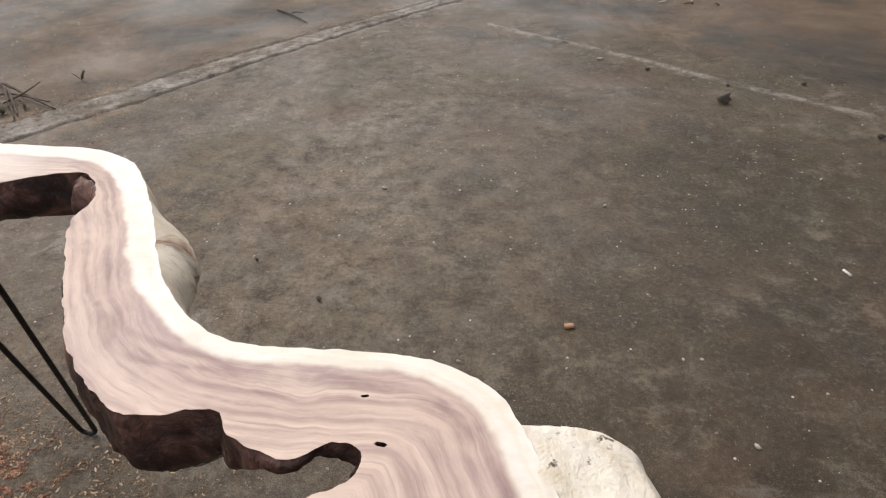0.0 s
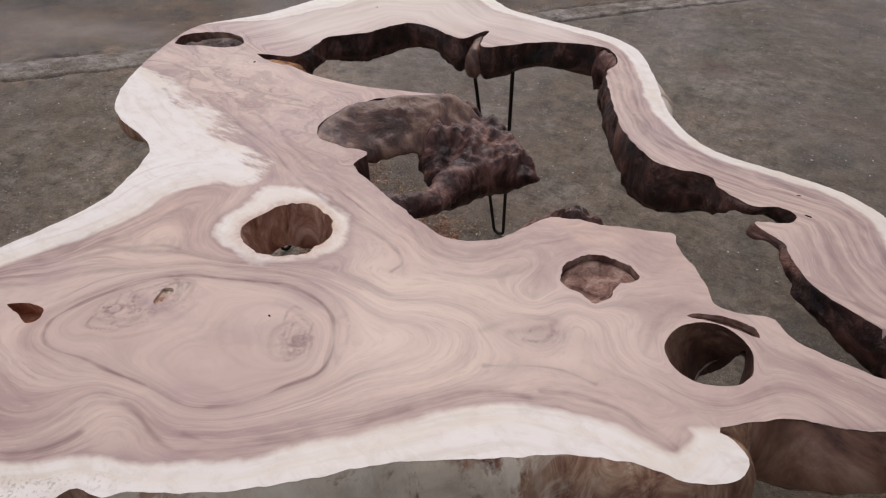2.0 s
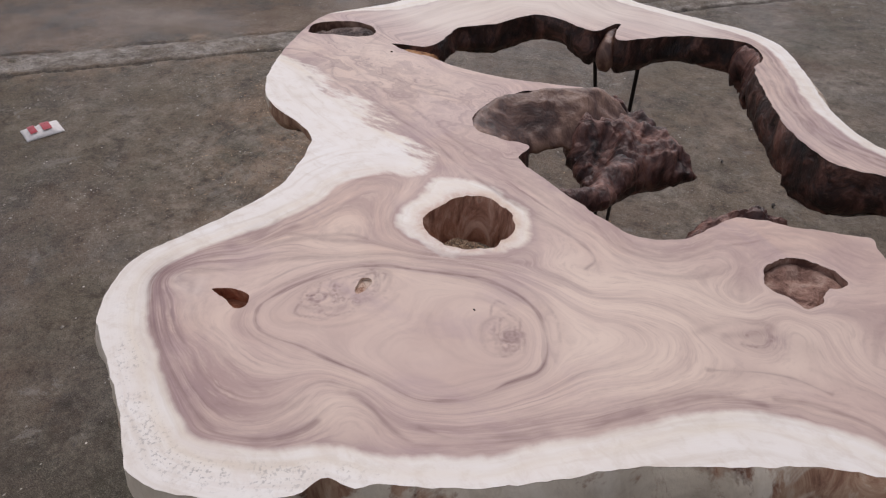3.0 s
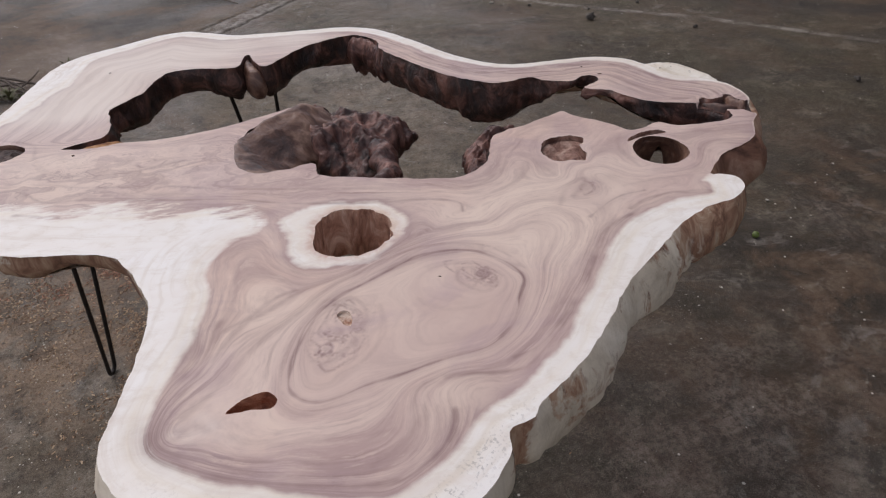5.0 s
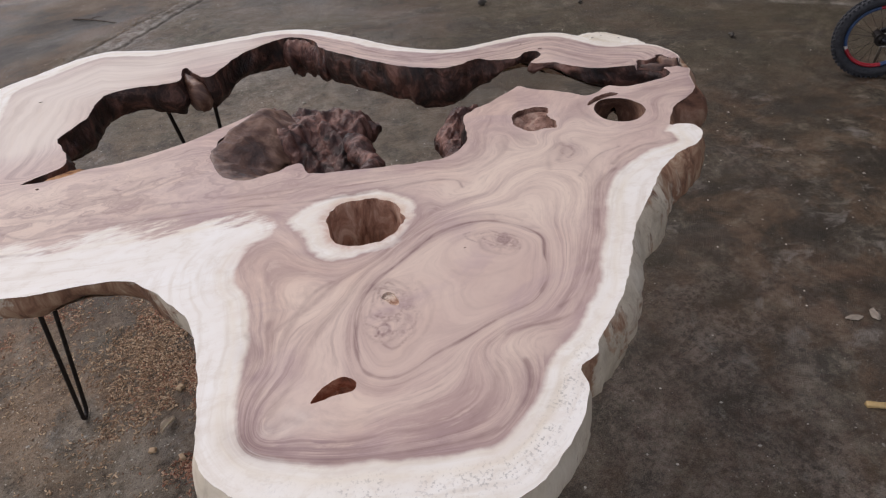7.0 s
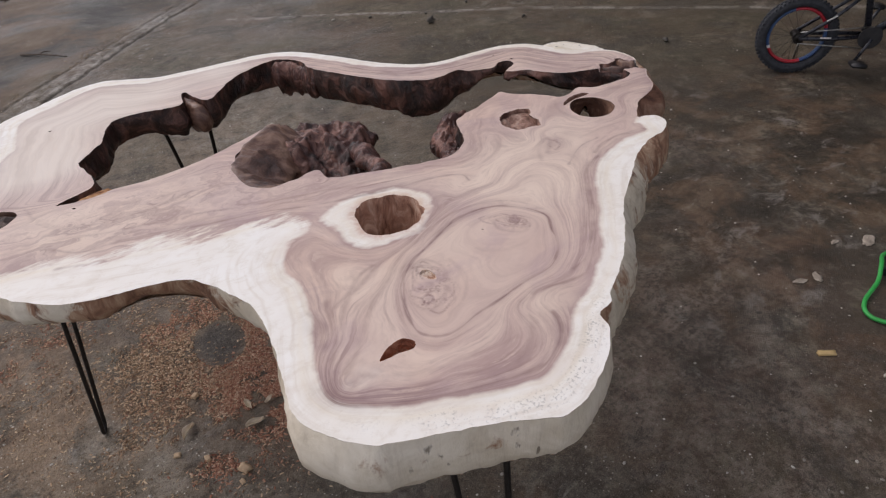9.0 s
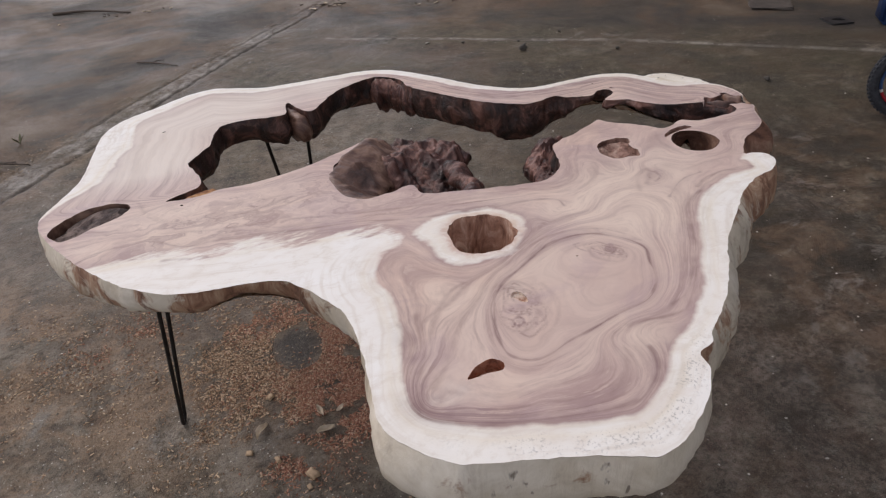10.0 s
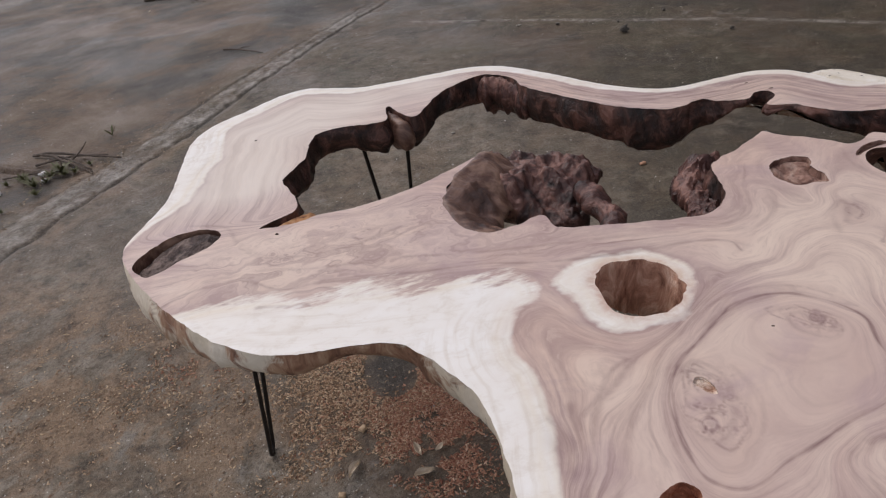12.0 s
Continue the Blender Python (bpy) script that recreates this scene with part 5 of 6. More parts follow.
def hairpin_leg(top_a, top_b, foot, parent):
    """A bent iron rod: two straight shanks, a round toe on the ground, and a screwed top plate."""
    a, b, f = (np.asarray(p, float) for p in (top_a, top_b, foot))
    r = 0.0058
    f = f + np.array([0, 0, r])
    across = (b - a) / np.linalg.norm(b - a)
    toe = [f + across * 0.019 * math.cos(u) + (0.5 * (a + b) - f) / np.linalg.norm(0.5 * (a + b) - f) * 0.019 * (1 - math.sin(u)) for u in np.linspace(math.pi, 0, 12)]
    path = np.vstack([np.linspace(a, toe[0], 10, endpoint=False), toe, np.linspace(toe[-1], b, 11)[1:]])
    leg = tube("hairpin_leg", path, r, IRON, parent, 10, "black iron hairpin leg")
    bm = bmesh.new()
    c = 0.5 * (a + b)
    bmesh.ops.create_cube(bm, size=1.0)
    for vv in bm.verts:
        vv.co = Vector((vv.co.x * (np.linalg.norm(b - a) + 0.04), vv.co.y * 0.05, vv.co.z * 0.005))
    bmesh.ops.bevel(bm, geom=bm.edges[:], offset=0.001, segments=1, affect="EDGES")
    bm.transform(pose(c[0], c[1], a[2] + 0.001, 0, 0, math.degrees(math.atan2(across[1], across[0]))))
    part("mounting_plate", bm, IRON, leg)
    return leg


hairpin_leg((-0.804, 0.628, 0.692), (-0.781, 0.746, 0.692), (-0.891, 0.710, 0), TABLE)
hairpin_leg((-0.431, 1.122, 0.690), (-0.294, 1.124, 0.690), (-0.332, 1.207, 0), TABLE)
hairpin_leg((-0.285, -0.25, 0.688), (-0.195, -0.31, 0.688), (-0.27, -0.42, 0), TABLE)
hairpin_leg((0.39, 0.16, 0.690), (0.36, 0.25, 0.690), (0.43, 0.28, 0), TABLE)

# ---- ground ----
JOINT_A = np.array([(-6.0, -2.78), (-3.683, 0.201), (-2.267, 2.033), (-1.810, 2.640), (-1.261, 3.294), (-0.947, 3.752), (-0.530, 4.277), (-0.081, 4.812), (0.369, 5.321), (2.116, 7.418), (5.5, 11.5)])
JOINT_B = np.array([(0.615, 4.595), (1.468, 3.997), (1.892, 3.644), (2.509, 3.194), (3.403, 2.311), (5.537, 0.235), (8.0, -2.2)])
JOINT_C = np.array([(-1.829, 3.044), (-2.110, 3.227), (-2.644, 3.683), (-3.313, 4.205), (-6.113, 6.305)])


def ground():
    rng = np.random.default_rng(4)
    R = 400.0
    ring = np.array([(R * math.cos(a), R * math.sin(a)) for a in np.linspace(0, 2 * math.pi, 48, endpoint=False)])
    pts = []
    g = np.stack(np.meshgrid(np.arange(-5, 6, 0.10), np.arange(-2, 8, 0.10)), -1).reshape(-1, 2)
    pts.append(g + rng.uniform(-0.03, 0.03, g.shape))
    g = np.stack(np.meshgrid(np.arange(-40, 41, 2.5), np.arange(-40, 41, 2.5)), -1).reshape(-1, 2)
    g = g[(np.abs(g[:, 0]) > 6) | (np.abs(g[:, 1] - 3) > 6)]
    pts.append(g + rng.uniform(-0.5, 0.5, g.shape))
    for J, half, st in ((JOINT_A, 0.20, 0.016), (JOINT_B, 0.05, 0.016), (JOINT_C, 0.11, 0.010)):
        for a, b in zip(J[:-1], J[1:]):
            d = b - a
            L = np.linalg.norm(d)
            d /= L
            nn = np.array([-d[1], d[0]])
            u = np.arange(0, L, st)
            w = np.arange(-half, half, st)
            q = a + (u[:, None, None] * d + w[None, :, None] * nn)
            q = q.reshape(-1, 2)
            q = q[(np.abs(q[:, 0]) < 7) & (q[:, 1] < 9)]
            pts.append(q + rng.uniform(-0.003, 0.003, q.shape))
    sp = np.stack(np.meshgrid(np.arange(-0.75, -0.25, 0.02), np.arange(0.65, 1.15, 0.02)), -1).reshape(-1, 2)
    sp2 = np.stack(np.meshgrid(np.arange(-1.6, 0.2, 0.04), np.arange(0.2, 1.6, 0.04)), -1).reshape(-1, 2)
    pts.append(sp2 + rng.uniform(-0.01, 0.01, sp2.shape))
    pts.append(sp + rng.uniform(-0.004, 0.004, sp.shape))
    v, f = fill([ring], 0, np.vstack(pts))
    near = (np.abs(v[:, 0]) < 8) & (np.abs(v[:, 1]) < 10)
    wob = np.array([frac(a * 3.0, b * 3.0, 1.0) if n else 0 for (a, b), n in zip(v, near)])
    wob2 = np.array([frac(a * 22, b * 22, 2.0) if n else 0 for (a, b), n in zip(v, near)])
    dA = dist_to(v, JOINT_A, False)
    sgn = np.sign((v[:, 0] + 1.25) * 0.79 - (v[:, 1] - 3.32) * 0.61)
    sA = dA * sgn + 0.022 * wob + 0.016 * np.array([frac(a * 9, b * 9, 5.0) if n else 0 for (a, b), n in zip(v, near)])
    half = np.clip(0.125 - 0.018 * (v[:, 1] - 2.2), 0.075, 0.125)
    groove = lambda s, at, w: np.exp(-(((s - at) / w) ** 2))
    z = -0.014 * groove(sA, half, 0.011) - 0.010 * groove(sA, -half, 0.012) * (0.6 + 0.8 * wob)
    z += -0.008 * groove(sA, 0.25 * half, 0.010) * np.clip(0.3 + 2 * wob, 0, 1)
    z += 0.005 * np.exp(-((sA / 0.09) ** 2)) * (0.6 + 1.2 * wob2)
    dB = dist_to(v, JOINT_B, False) + 0.006 * wob
    z += 0.008 * groove(dB, 0.0, 0.012) * (0.6 + wob2)
    ragged = np.array([frac(a * 12, b * 12, 15.0) if n else 0 for (a, b), n in zip(v, near)])
    dC = dist_to(v, JOINT_C, False) * np.sign((v[:, 0] + 1.83) * 0.607 + (v[:, 1] - 3.04) * 0.795) + 0.02 * wob + 0.014 * ragged
    z += -0.024 * groove(dC, 0.0, 0.012) + 0.008 * groove(dC, 0.030, 0.014) - 0.012 * groove(dC, 0.055, 0.009) * np.clip(0.5 + 2 * wob, 0, 1)
    z += 0.0015 * wob2 * near
    z = np.minimum(z, 0.012)
    joint = np.clip(1.0 * np.exp(-(((np.abs(sA) - 0.05) / 0.075) ** 2)) + 0.9 * groove(dB, 0.01, 0.022) + 0.25 * groove(dC, 0.03, 0.02), 0, 1)
    joint = joint * (1 - np.clip(groove(sA, half, 0.014) + groove(sA, -half, 0.012), 0, 1))
    dust = np.clip((sgn < 0) * np.clip((dA + 0.15 * wob) / 0.12, 0, 1) * 0.10 + np.exp(-(((dA - 0.17) / 0.09) ** 2)) * np.where(sgn < 0, 0.85, 0.55) * (v[:, 1] < 3.4), 0, 1)
    beyond = np.clip(((v[:, 0] - 1.6) * 0.62 + (v[:, 1] - 4.14) * 0.78) / 0.35, 0, 1)
    dust = np.clip(dust + 0.15 * beyond + humps(v[:, 0], v[:, 1], [(-0.75, 0.85, 0.40, 0.4), (-1.55, 1.45, 1.0, 0.30), (-1.20, 1.15, 0.9, 0.25), (-1.75, 1.10, 0.7, 0.25), (-1.35, 0.60, 0.5, 0.25), (-1.9, 1.8, 0.7, 0.35), (-0.95, 0.75, 0.5, 0.2), (0.5, 2.2, 0.22, 0.7), (-0.3, 2.3, 0.25, 0.6), (-0.4, 1.6, 0.25, 0.35), (-1.5, 0.9, 0.35, 0.4), (-1.9, 1.2, 0.45, 0.55)]), 0, 1) * near
    dirt = groove(sA, half, 0.014) * 0.9 + groove(sA, -half, 0.012) * 0.75 * np.clip(0.5 + 2 * wob, 0, 1) + 0.6 * groove(sA, 0.25 * half, 0.010) * np.clip(0.3 + 2 * wob, 0, 1) + groove(dC, 0, 0.015) * 0.95 + 0.75 * groove(dC, 0.055, 0.010) * np.clip(0.5 + 2 * wob, 0, 1) + 0.35 * groove(dC, 0.02, 0.05)
    # soft-edged darker oval, kept nearly free of sawdust
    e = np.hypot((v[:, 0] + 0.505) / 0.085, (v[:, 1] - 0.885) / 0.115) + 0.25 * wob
    dark_mark = np.clip(dirt + 0.80 * np.clip((1.15 - e) / 0.40, 0, 1), 0, 1)
    saw = np.clip(humps(v[:, 0], v[:, 1], [(-0.46, 0.60, 0.9, 0.20), (-0.60, 0.95, 0.75, 0.32), (-0.62, 0.58, 0.6, 0.34), (-0.55, 0.33, 0.5, 0.12), (-1.15, 1.15, 0.55, 0.38), (-0.10, 0.60, 0.45, 0.25), (-1.4, 0.8, 0.25, 0.4)]) - 0.08, 0, 0.9)
    saw = saw * (1 - np.clip((1.1 - e) / 0.15, 0, 1))
    # painted shade: right of the table, and far-left humps for dark reflections
    floor_shade = np.clip(0.9 * np.clip((v[:, 0] - 0.5) / 0.8, 0, 1) * np.clip((4.0 - v[:, 1]) / 1.8, 0, 1) + humps(v[:, 0], v[:, 1], [(1.3, 1.2, 0.2, 0.5), (0.9, 1.7, 0.30, 0.6), (1.3, 2.7, 0.35, 0.7), (-4.2, 5.4, 0.5, 1.0), (-4.4, 7.4, 0.9, 1.5), (-3.2, 6.2, 0.5, 0.9)]), 0, 0.85) * near
    smooth = np.clip((sgn < 0) * np.clip((dA - 0.13 + 0.1 * wob) / 0.08, 0, 1) + beyond, 0, 1) * near
    # pale scuffs, plus sky sheen painted as humps around (0.15, 2.2) and (-0.15, 1.5)
    scuff_sheen = np.clip(humps(v[:, 0], v[:, 1], [(-1.25, 0.75, 0.75, 0.55), (-1.0, 0.2, 0.7, 0.5), (-1.6, 1.6, 0.5, 0.6), (-2.1, 1.0, 0.7, 0.8), (-0.75, 0.1, 0.35, 0.3), (0.15, 2.2, 0.60, 0.55), (-0.15, 1.5, 0.50, 0.40), (0.3, 1.4, 0.40, 0.35), (0.3, 3.2, 0.30, 0.6), (-0.3, 3.2, 0.35, 0.8), (-1.6, 2.3, 0.3, 0.5)]), 0, 0.85) * near
    soil = floor_shade * np.clip((1.7 - v[:, 1] + 0.5 * wob) / 0.9, 0, 1)
    crust = np.clip(humps(v[:, 0], v[:, 1], [(0.46, 0.03, 0.8, 0.20), (0.80, 0.15, 0.6, 0.22), (0.52, -0.35, 0.7, 0.25), (0.85, -0.45, 0.6, 0.20), (1.1, 0.15, 0.35, 0.35), (1.75, 0.85, 0.5, 0.25)]), 0, 0.8) * near
    gr = from_arrays("ground", np.c_[v, z], [tuple(t) for t in f], CONCRETE, smooth=True, fields={"joint": joint, "dust": dust, "dark_mark": dark_mark, "saw": saw, "floor_shade": floor_shade, "smooth": smooth, "scuff_sheen": scuff_sheen, "crust": crust, "soil": soil})
    return tagged(gr, "old stained grey-brown concrete yard with pale joints", "ground", kind="structure")


ground()

# ---- the yard ----


def pebble(seed, rx, ry, rz, bumpy=0.25, sub=2):
    bm = bmesh.new()
    bmesh.ops.create_icosphere(bm, subdivisions=sub, radius=1.0)
    for v in bm.verts:
        k = 1 + bumpy * noise.noise(v.co * 1.7 + Vector((seed, seed * 2, 0)))
        v.co = Vector((v.co.x * rx * k, v.co.y * ry * k, v.co.z * rz * k))
    low = min(v.co.z for v in bm.verts)
    for v in bm.verts:
        v.co.z = max(v.co.z - low - rz * 0.15, 0.0)
    return bm


def on_ground(name, bm, material, x, y, turn, label, category, group="", z=0.001, smooth=True):
    ob = part(name, bm, material, smooth=smooth)
    ob.matrix_basis = pose(x, y, z, 0, 0, turn)
    return tagged(ob, label, category, group)


GRIT = plain("pale_grit", (0.28, 0.25, 0.21), (0.62, 0.58, 0.50), 30.0, 0.8)
STONE = plain("dark_stone", (0.05, 0.045, 0.04), (0.16, 0.14, 0.12), 30.0, 0.85)
CHIP = plain("wood_chip", (0.36, 0.24, 0.14), (0.60, 0.44, 0.28), 60.0, 0.75)
LEAF = plain("dry_leaf", (0.58, 0.47, 0.34), (0.80, 0.70, 0.56), 40.0, 0.7)
TWIG = plain("dry_twig", (0.045, 0.033, 0.025), (0.14, 0.105, 0.08), 40.0, 0.85)
WEED = plain("weed_leaf", (0.075, 0.080, 0.030), (0.165, 0.160, 0.075), 40.0, 0.6)
WHITE = plain("white_paper", (0.60, 0.58, 0.56), (0.78, 0.76, 0.74), 40.0, 0.6)
GREEN_PLASTIC = plain("green_hose", (0.02, 0.30, 0.055), (0.04, 0.42, 0.09), 15.0, 0.38)
BLACK_PLASTIC = plain("black_plastic", (0.012, 0.012, 0.014), (0.035, 0.034, 0.036), 30.0, 0.5)
RUBBER = plain("tyre_rubber", (0.016, 0.018, 0.024), (0.040, 0.042, 0.050), 40.0, 0.75)
RED = plain("red_paint", (0.34, 0.012, 0.022), (0.45, 0.03, 0.045), 20.0, 0.35)
BLUE = plain("blue_paint", (0.025, 0.060, 0.15), (0.045, 0.095, 0.22), 20.0, 0.35)
STEEL = plain("worn_steel", (0.30, 0.29, 0.28), (0.55, 0.54, 0.52), 60.0, 0.35, 0.9)
FRAME_PAINT = plain("black_frame_paint", (0.012, 0.013, 0.018), (0.025, 0.027, 0.036), 20.0, 0.3)
BLUE_PLASTIC = plain("blue_plastic", (0.006, 0.025, 0.09), (0.012, 0.042, 0.14), 6.0, 0.45)
LIME = plain("green_fruit", (0.08, 0.12, 0.025), (0.14, 0.18, 0.04), 30.0, 0.45)
MORTAR = plain("dried_mortar", (0.20, 0.165, 0.13), (0.40, 0.34, 0.28), 45.0, 0.9)
PLASTER = plain("weathered_plaster", (0.10, 0.075, 0.06), (0.17, 0.13, 0.10), 3.0, 0.85)
ROOF_SHEET = plain("roof_sheet", (0.10, 0.09, 0.085), (0.17, 0.15, 0.14), 4.0, 0.6)


def scatter(name, material, places, sizes, label, category, rng, flat=0.5, fields=None):
    """Many tiny irregular chips as one mesh."""
    base = np.array([(1, 0, 0.1), (0.3, 0.95, 0.0), (-0.8, 0.55, 0.1), (-0.75, -0.6, 0.0), (0.35, -0.9, 0.1), (0.05, 0.0, 1.0)])
    tri = [(0, 1, 5), (1, 2, 5), (2, 3, 5), (3, 4, 5), (4, 0, 5)]
    vs, fs = [], []
    for i, ((x, y), (a, b, h)) in enumerate(zip(places, sizes)):
        p = base * (1 + rng.uniform(-0.25, 0.25, base.shape))
        p[:5, 2] = -0.05
        p = p * (a, b, h)
        t = rng.uniform(0, 6.3)
        c, s = math.cos(t), math.sin(t)
        q = np.c_[p[:, 0] * c - p[:, 1] * s + x, p[:, 0] * s + p[:, 1] * c + y, np.maximum(p[:, 2], -0.0005) + 0.0012]
        k = len(vs)
        vs.extend(q.tolist())
        fs.extend([(k + m, k + n, k + o) for m, n, o in tri])
    ob = from_arrays(name, vs, fs, material)
    return tagged(ob, label, category, kind="stuff")


def island_mix(name, *cols, rough=0.8):
    m = Mat(name)
    rnd = m.node("ShaderNodeNewGeometry").outputs["Random Per Island"]
    n = len(cols)
    return m.set(m.ramp(rnd, *[(i / max(n - 1, 1), c) for i, c in enumerate(cols)]), rough, m.noise(300.0, 2.0), 0.3, 0.0005)


def yard_litter():
    rng = np.random.default_rng(11)
    n = 16000
    xy = np.c_[rng.uniform(-3.0, 3.6, n), rng.uniform(-1.0, 6.5, n)]
    keep = np.array([frac(a * 1.6, b * 1.6, 20.0) + 0.35 * frac(a * 6, b * 6, 22.0) for a, b in xy]) > rng.uniform(-0.9, 0.7, n)
    xy = xy[keep]
    r = 0.0012 + 0.0042 * rng.random(len(xy)) ** 6
    scatter("grit", island_mix("grit_mix", (0.14, 0.12, 0.10), (0.30, 0.27, 0.23), (0.50, 0.47, 0.42), (0.22, 0.19, 0.15)), xy, np.c_[r * 1.3, r, r * 0.8], "pale grit and paint flecks scattered over the concrete", "grit", rng)
    # sawdust and shavings under and beside the slab
    heaps = ((("red_shavings", "reddish-brown wood shavings heaped on concrete", ((0.16, 0.056, 0.034), (0.32, 0.135, 0.080), (0.50, 0.28, 0.18), (0.23, 0.090, 0.055), (0.62, 0.44, 0.31))),
              [(-0.45, 0.58, 0.075, 0.10, 5200), (-0.37, 0.86, 0.035, 0.07, 1300), (-0.52, 1.06, 0.09, 0.05, 1500), (-0.62, 0.40, 0.04, 0.04, 500), (-0.10, 0.55, 0.10, 0.18, 900), (-0.50, 0.70, 0.13, 0.09, 1200), (-1.05, 1.20, 0.10, 0.07, 600)]),
             (("sawdust", "tan sawdust and fine chips strewn on concrete", ((0.14, 0.080, 0.048), (0.30, 0.185, 0.11), (0.42, 0.29, 0.18), (0.60, 0.46, 0.31), (0.22, 0.12, 0.07))),
              [(-0.60, 0.95, 0.20, 0.14, 4500), (-0.63, 0.66, 0.16, 0.15, 4500), (-1.15, 1.15, 0.26, 0.18, 2000), (-1.75, 1.35, 0.30, 0.18, 1300), (-1.35, 0.85, 0.3, 0.3, 350), (-0.15, 0.75, 0.2, 0.25, 1800)]))
    for (name, label, cols), cen in heaps:
        pts = np.vstack([np.c_[rng.normal(cx, sx, 3 * k), rng.normal(cy, sy, 3 * k)] for cx, cy, sx, sy, k in cen])
        pts = pts[np.array([frac(a * 5, b * 5, 33.0) + 0.6 * frac(a * 16, b * 16, 31.0) for a, b in pts]) > rng.uniform(-0.45, 0.40, len(pts))]
        spot = np.hypot((pts[:, 0] + 0.505) / 0.085, (pts[:, 1] - 0.885) / 0.115) < 1.0
        pts = pts[~spot | (rng.random(len(pts)) < 0.03)]
        L = (0.0019 if name == "red_shavings" else 0.0016) + 0.0064 * rng.random(len(pts)) ** 2.6
        scatter(name, island_mix(name + "_mix", *cols), pts, np.c_[L, L * 0.42, 0.0012 + 0.0016 * rng.random(len(pts))], label, name.replace("_", " "), rng)
    along = rng.random(6000)[:, None]
    drift = np.vstack([np.array([(-2.25, 2.05)]) + along[:4600] * np.array([(2.3, 2.85)]) + rng.normal(0, 0.06, (4600, 2)) + np.array([(-0.14, 0.11)]), np.c_[rng.normal(-1.80, 0.16, 1400), rng.normal(3.02, 0.11, 1400)]])
    drift = drift[np.array([frac(a * 3, b * 3, 51.0) for a, b in drift]) > rng.uniform(-0.3, 0.3, len(drift))]
    size = 0.0014 + 0.005 * rng.random(len(drift)) ** 4
    scatter("sand_drift", island_mix("sand_mix", (0.18, 0.13, 0.085), (0.32, 0.24, 0.16), (0.11, 0.08, 0.055), (0.40, 0.31, 0.22)), drift, np.c_[size * 1.4, size, size * 0.7], "tan sand and bark crumbs drifted along the joint", "sand", rng)


def leaf_mesh(length, width, curl, seed):
    bm = bmesh.new()
    rows = []
    n = 9
    for i in range(n):
        u = i / (n - 1)
        w = width * math.sin(math.pi * min(max(u, 0.03), 0.97)) ** 0.8
        row = []
        for k in (-1, -0.5, 0, 0.5, 1):
            zz = curl * (k * k) + 0.35 * curl * math.sin(u * 5 + seed) + 0.004
            row.append((length * (u - 0.5), 0.5 * w * k + 0.15 * width * math.sin(u * 3 + seed), max(zz, 0.0) + 0.002 * math.sin(u * 3.14)))
        rows.append([(bm.verts.new(p), bm.verts.new((p[0], p[1], p[2] + 0.0012))) for p in row])
    for i in range(n - 1):
        for k in range(4):
            a, b, c, d = rows[i][k], rows[i + 1][k], rows[i + 1][k + 1], rows[i][k + 1]
            bm.faces.new((a[1], b[1], c[1], d[1]))
            bm.faces.new((d[0], c[0], b[0], a[0]))
    for i in range(n - 1):
        for k, flip in ((0, False), (4, True)):
            a, b = rows[i][k], rows[i + 1][k]
            bm.faces.new((a[0], b[0], b[1], a[1]) if not flip else (a[1], b[1], b[0], a[0]))
    return bm


def chunk(l, w, h, seed):
    """A split splinter of wood."""
    bm = bmesh.new()
    bmesh.ops.create_cube(bm, size=1.0)
    bmesh.ops.subdivide_edges(bm, edges=bm.edges[:], cuts=2, use_grid_fill=True)
    for v in bm.verts:
        j = noise.noise_vector(v.co * 2.3 + Vector((seed, 0, 0))) * 0.18
        v.co = Vector(((v.co.x + j.x * 0.4) * l, (v.co.y + j.y) * w, (v.co.z + 0.5 + j.z * 0.5) * h))
        v.co.z = max(v.co.z, 0.0)
    return bm


yard_litter()
for i, (x, y, l, w, t, c) in enumerate([(-0.682, 0.561, 0.060, 0.022, 50, 0.012), (-0.511, 0.481, 0.055, 0.022, 10, 0.010), (-0.509, 0.557, 0.045, 0.018, 110, 0.012), (-0.45, 0.545, 0.030, 0.014, 30, 0.006)]):
    on_ground("dry_leaf", leaf_mesh(l, w, c, i), LEAF, x, y, t, "curled pale brown dry leaf on the concrete", "leaf", "dry leaves beside the table")
for i, (x, y, l, w, h, t) in enumerate([(-0.583, 0.351, 0.022, 0.034, 0.009, 30), (-0.60, 0.315, 0.012, 0.016, 0.006, 10), (-0.635, 0.690, 0.020, 0.016, 0.010, 40), (-0.66, 0.44, 0.012, 0.02, 0.008, 15), (-0.73, 0.50, 0.014, 0.018, 0.007, 70)]):
    on_ground("wood_offcut", chunk(l, w, h, i * 3.1), CHIP, x, y, t, "small pale broken wood offcut lying in sawdust", "wood offcut", "wood offcuts beside the table")
on_ground("wood_chip", chunk(0.050, 0.016, 0.010, 2.2), plain("yellow_wood", (0.50, 0.34, 0.14), (0.66, 0.48, 0.24), 60.0, 0.7), 1.021, -0.259, -35, "yellow splintered wood chip on concrete", "wood chip")
on_ground("wood_chip", chunk(0.028, 0.013, 0.010, 5.2), plain("orange_wood", (0.40, 0.20, 0.12), (0.55, 0.32, 0.20), 60.0, 0.7), 0.875, 1.671, 10, "orange-brown wood chip on concrete", "wood chip")
on_ground("twig_piece", chunk(0.075, 0.012, 0.010, 7.0), CHIP, -1.297, 0.399, 20, "short split twig on the concrete", "twig")
bm = bmesh.new()
bmesh.ops.create_cone(bm, cap_ends=True, segments=12, radius1=0.0045, radius2=0.0042, depth=0.034)
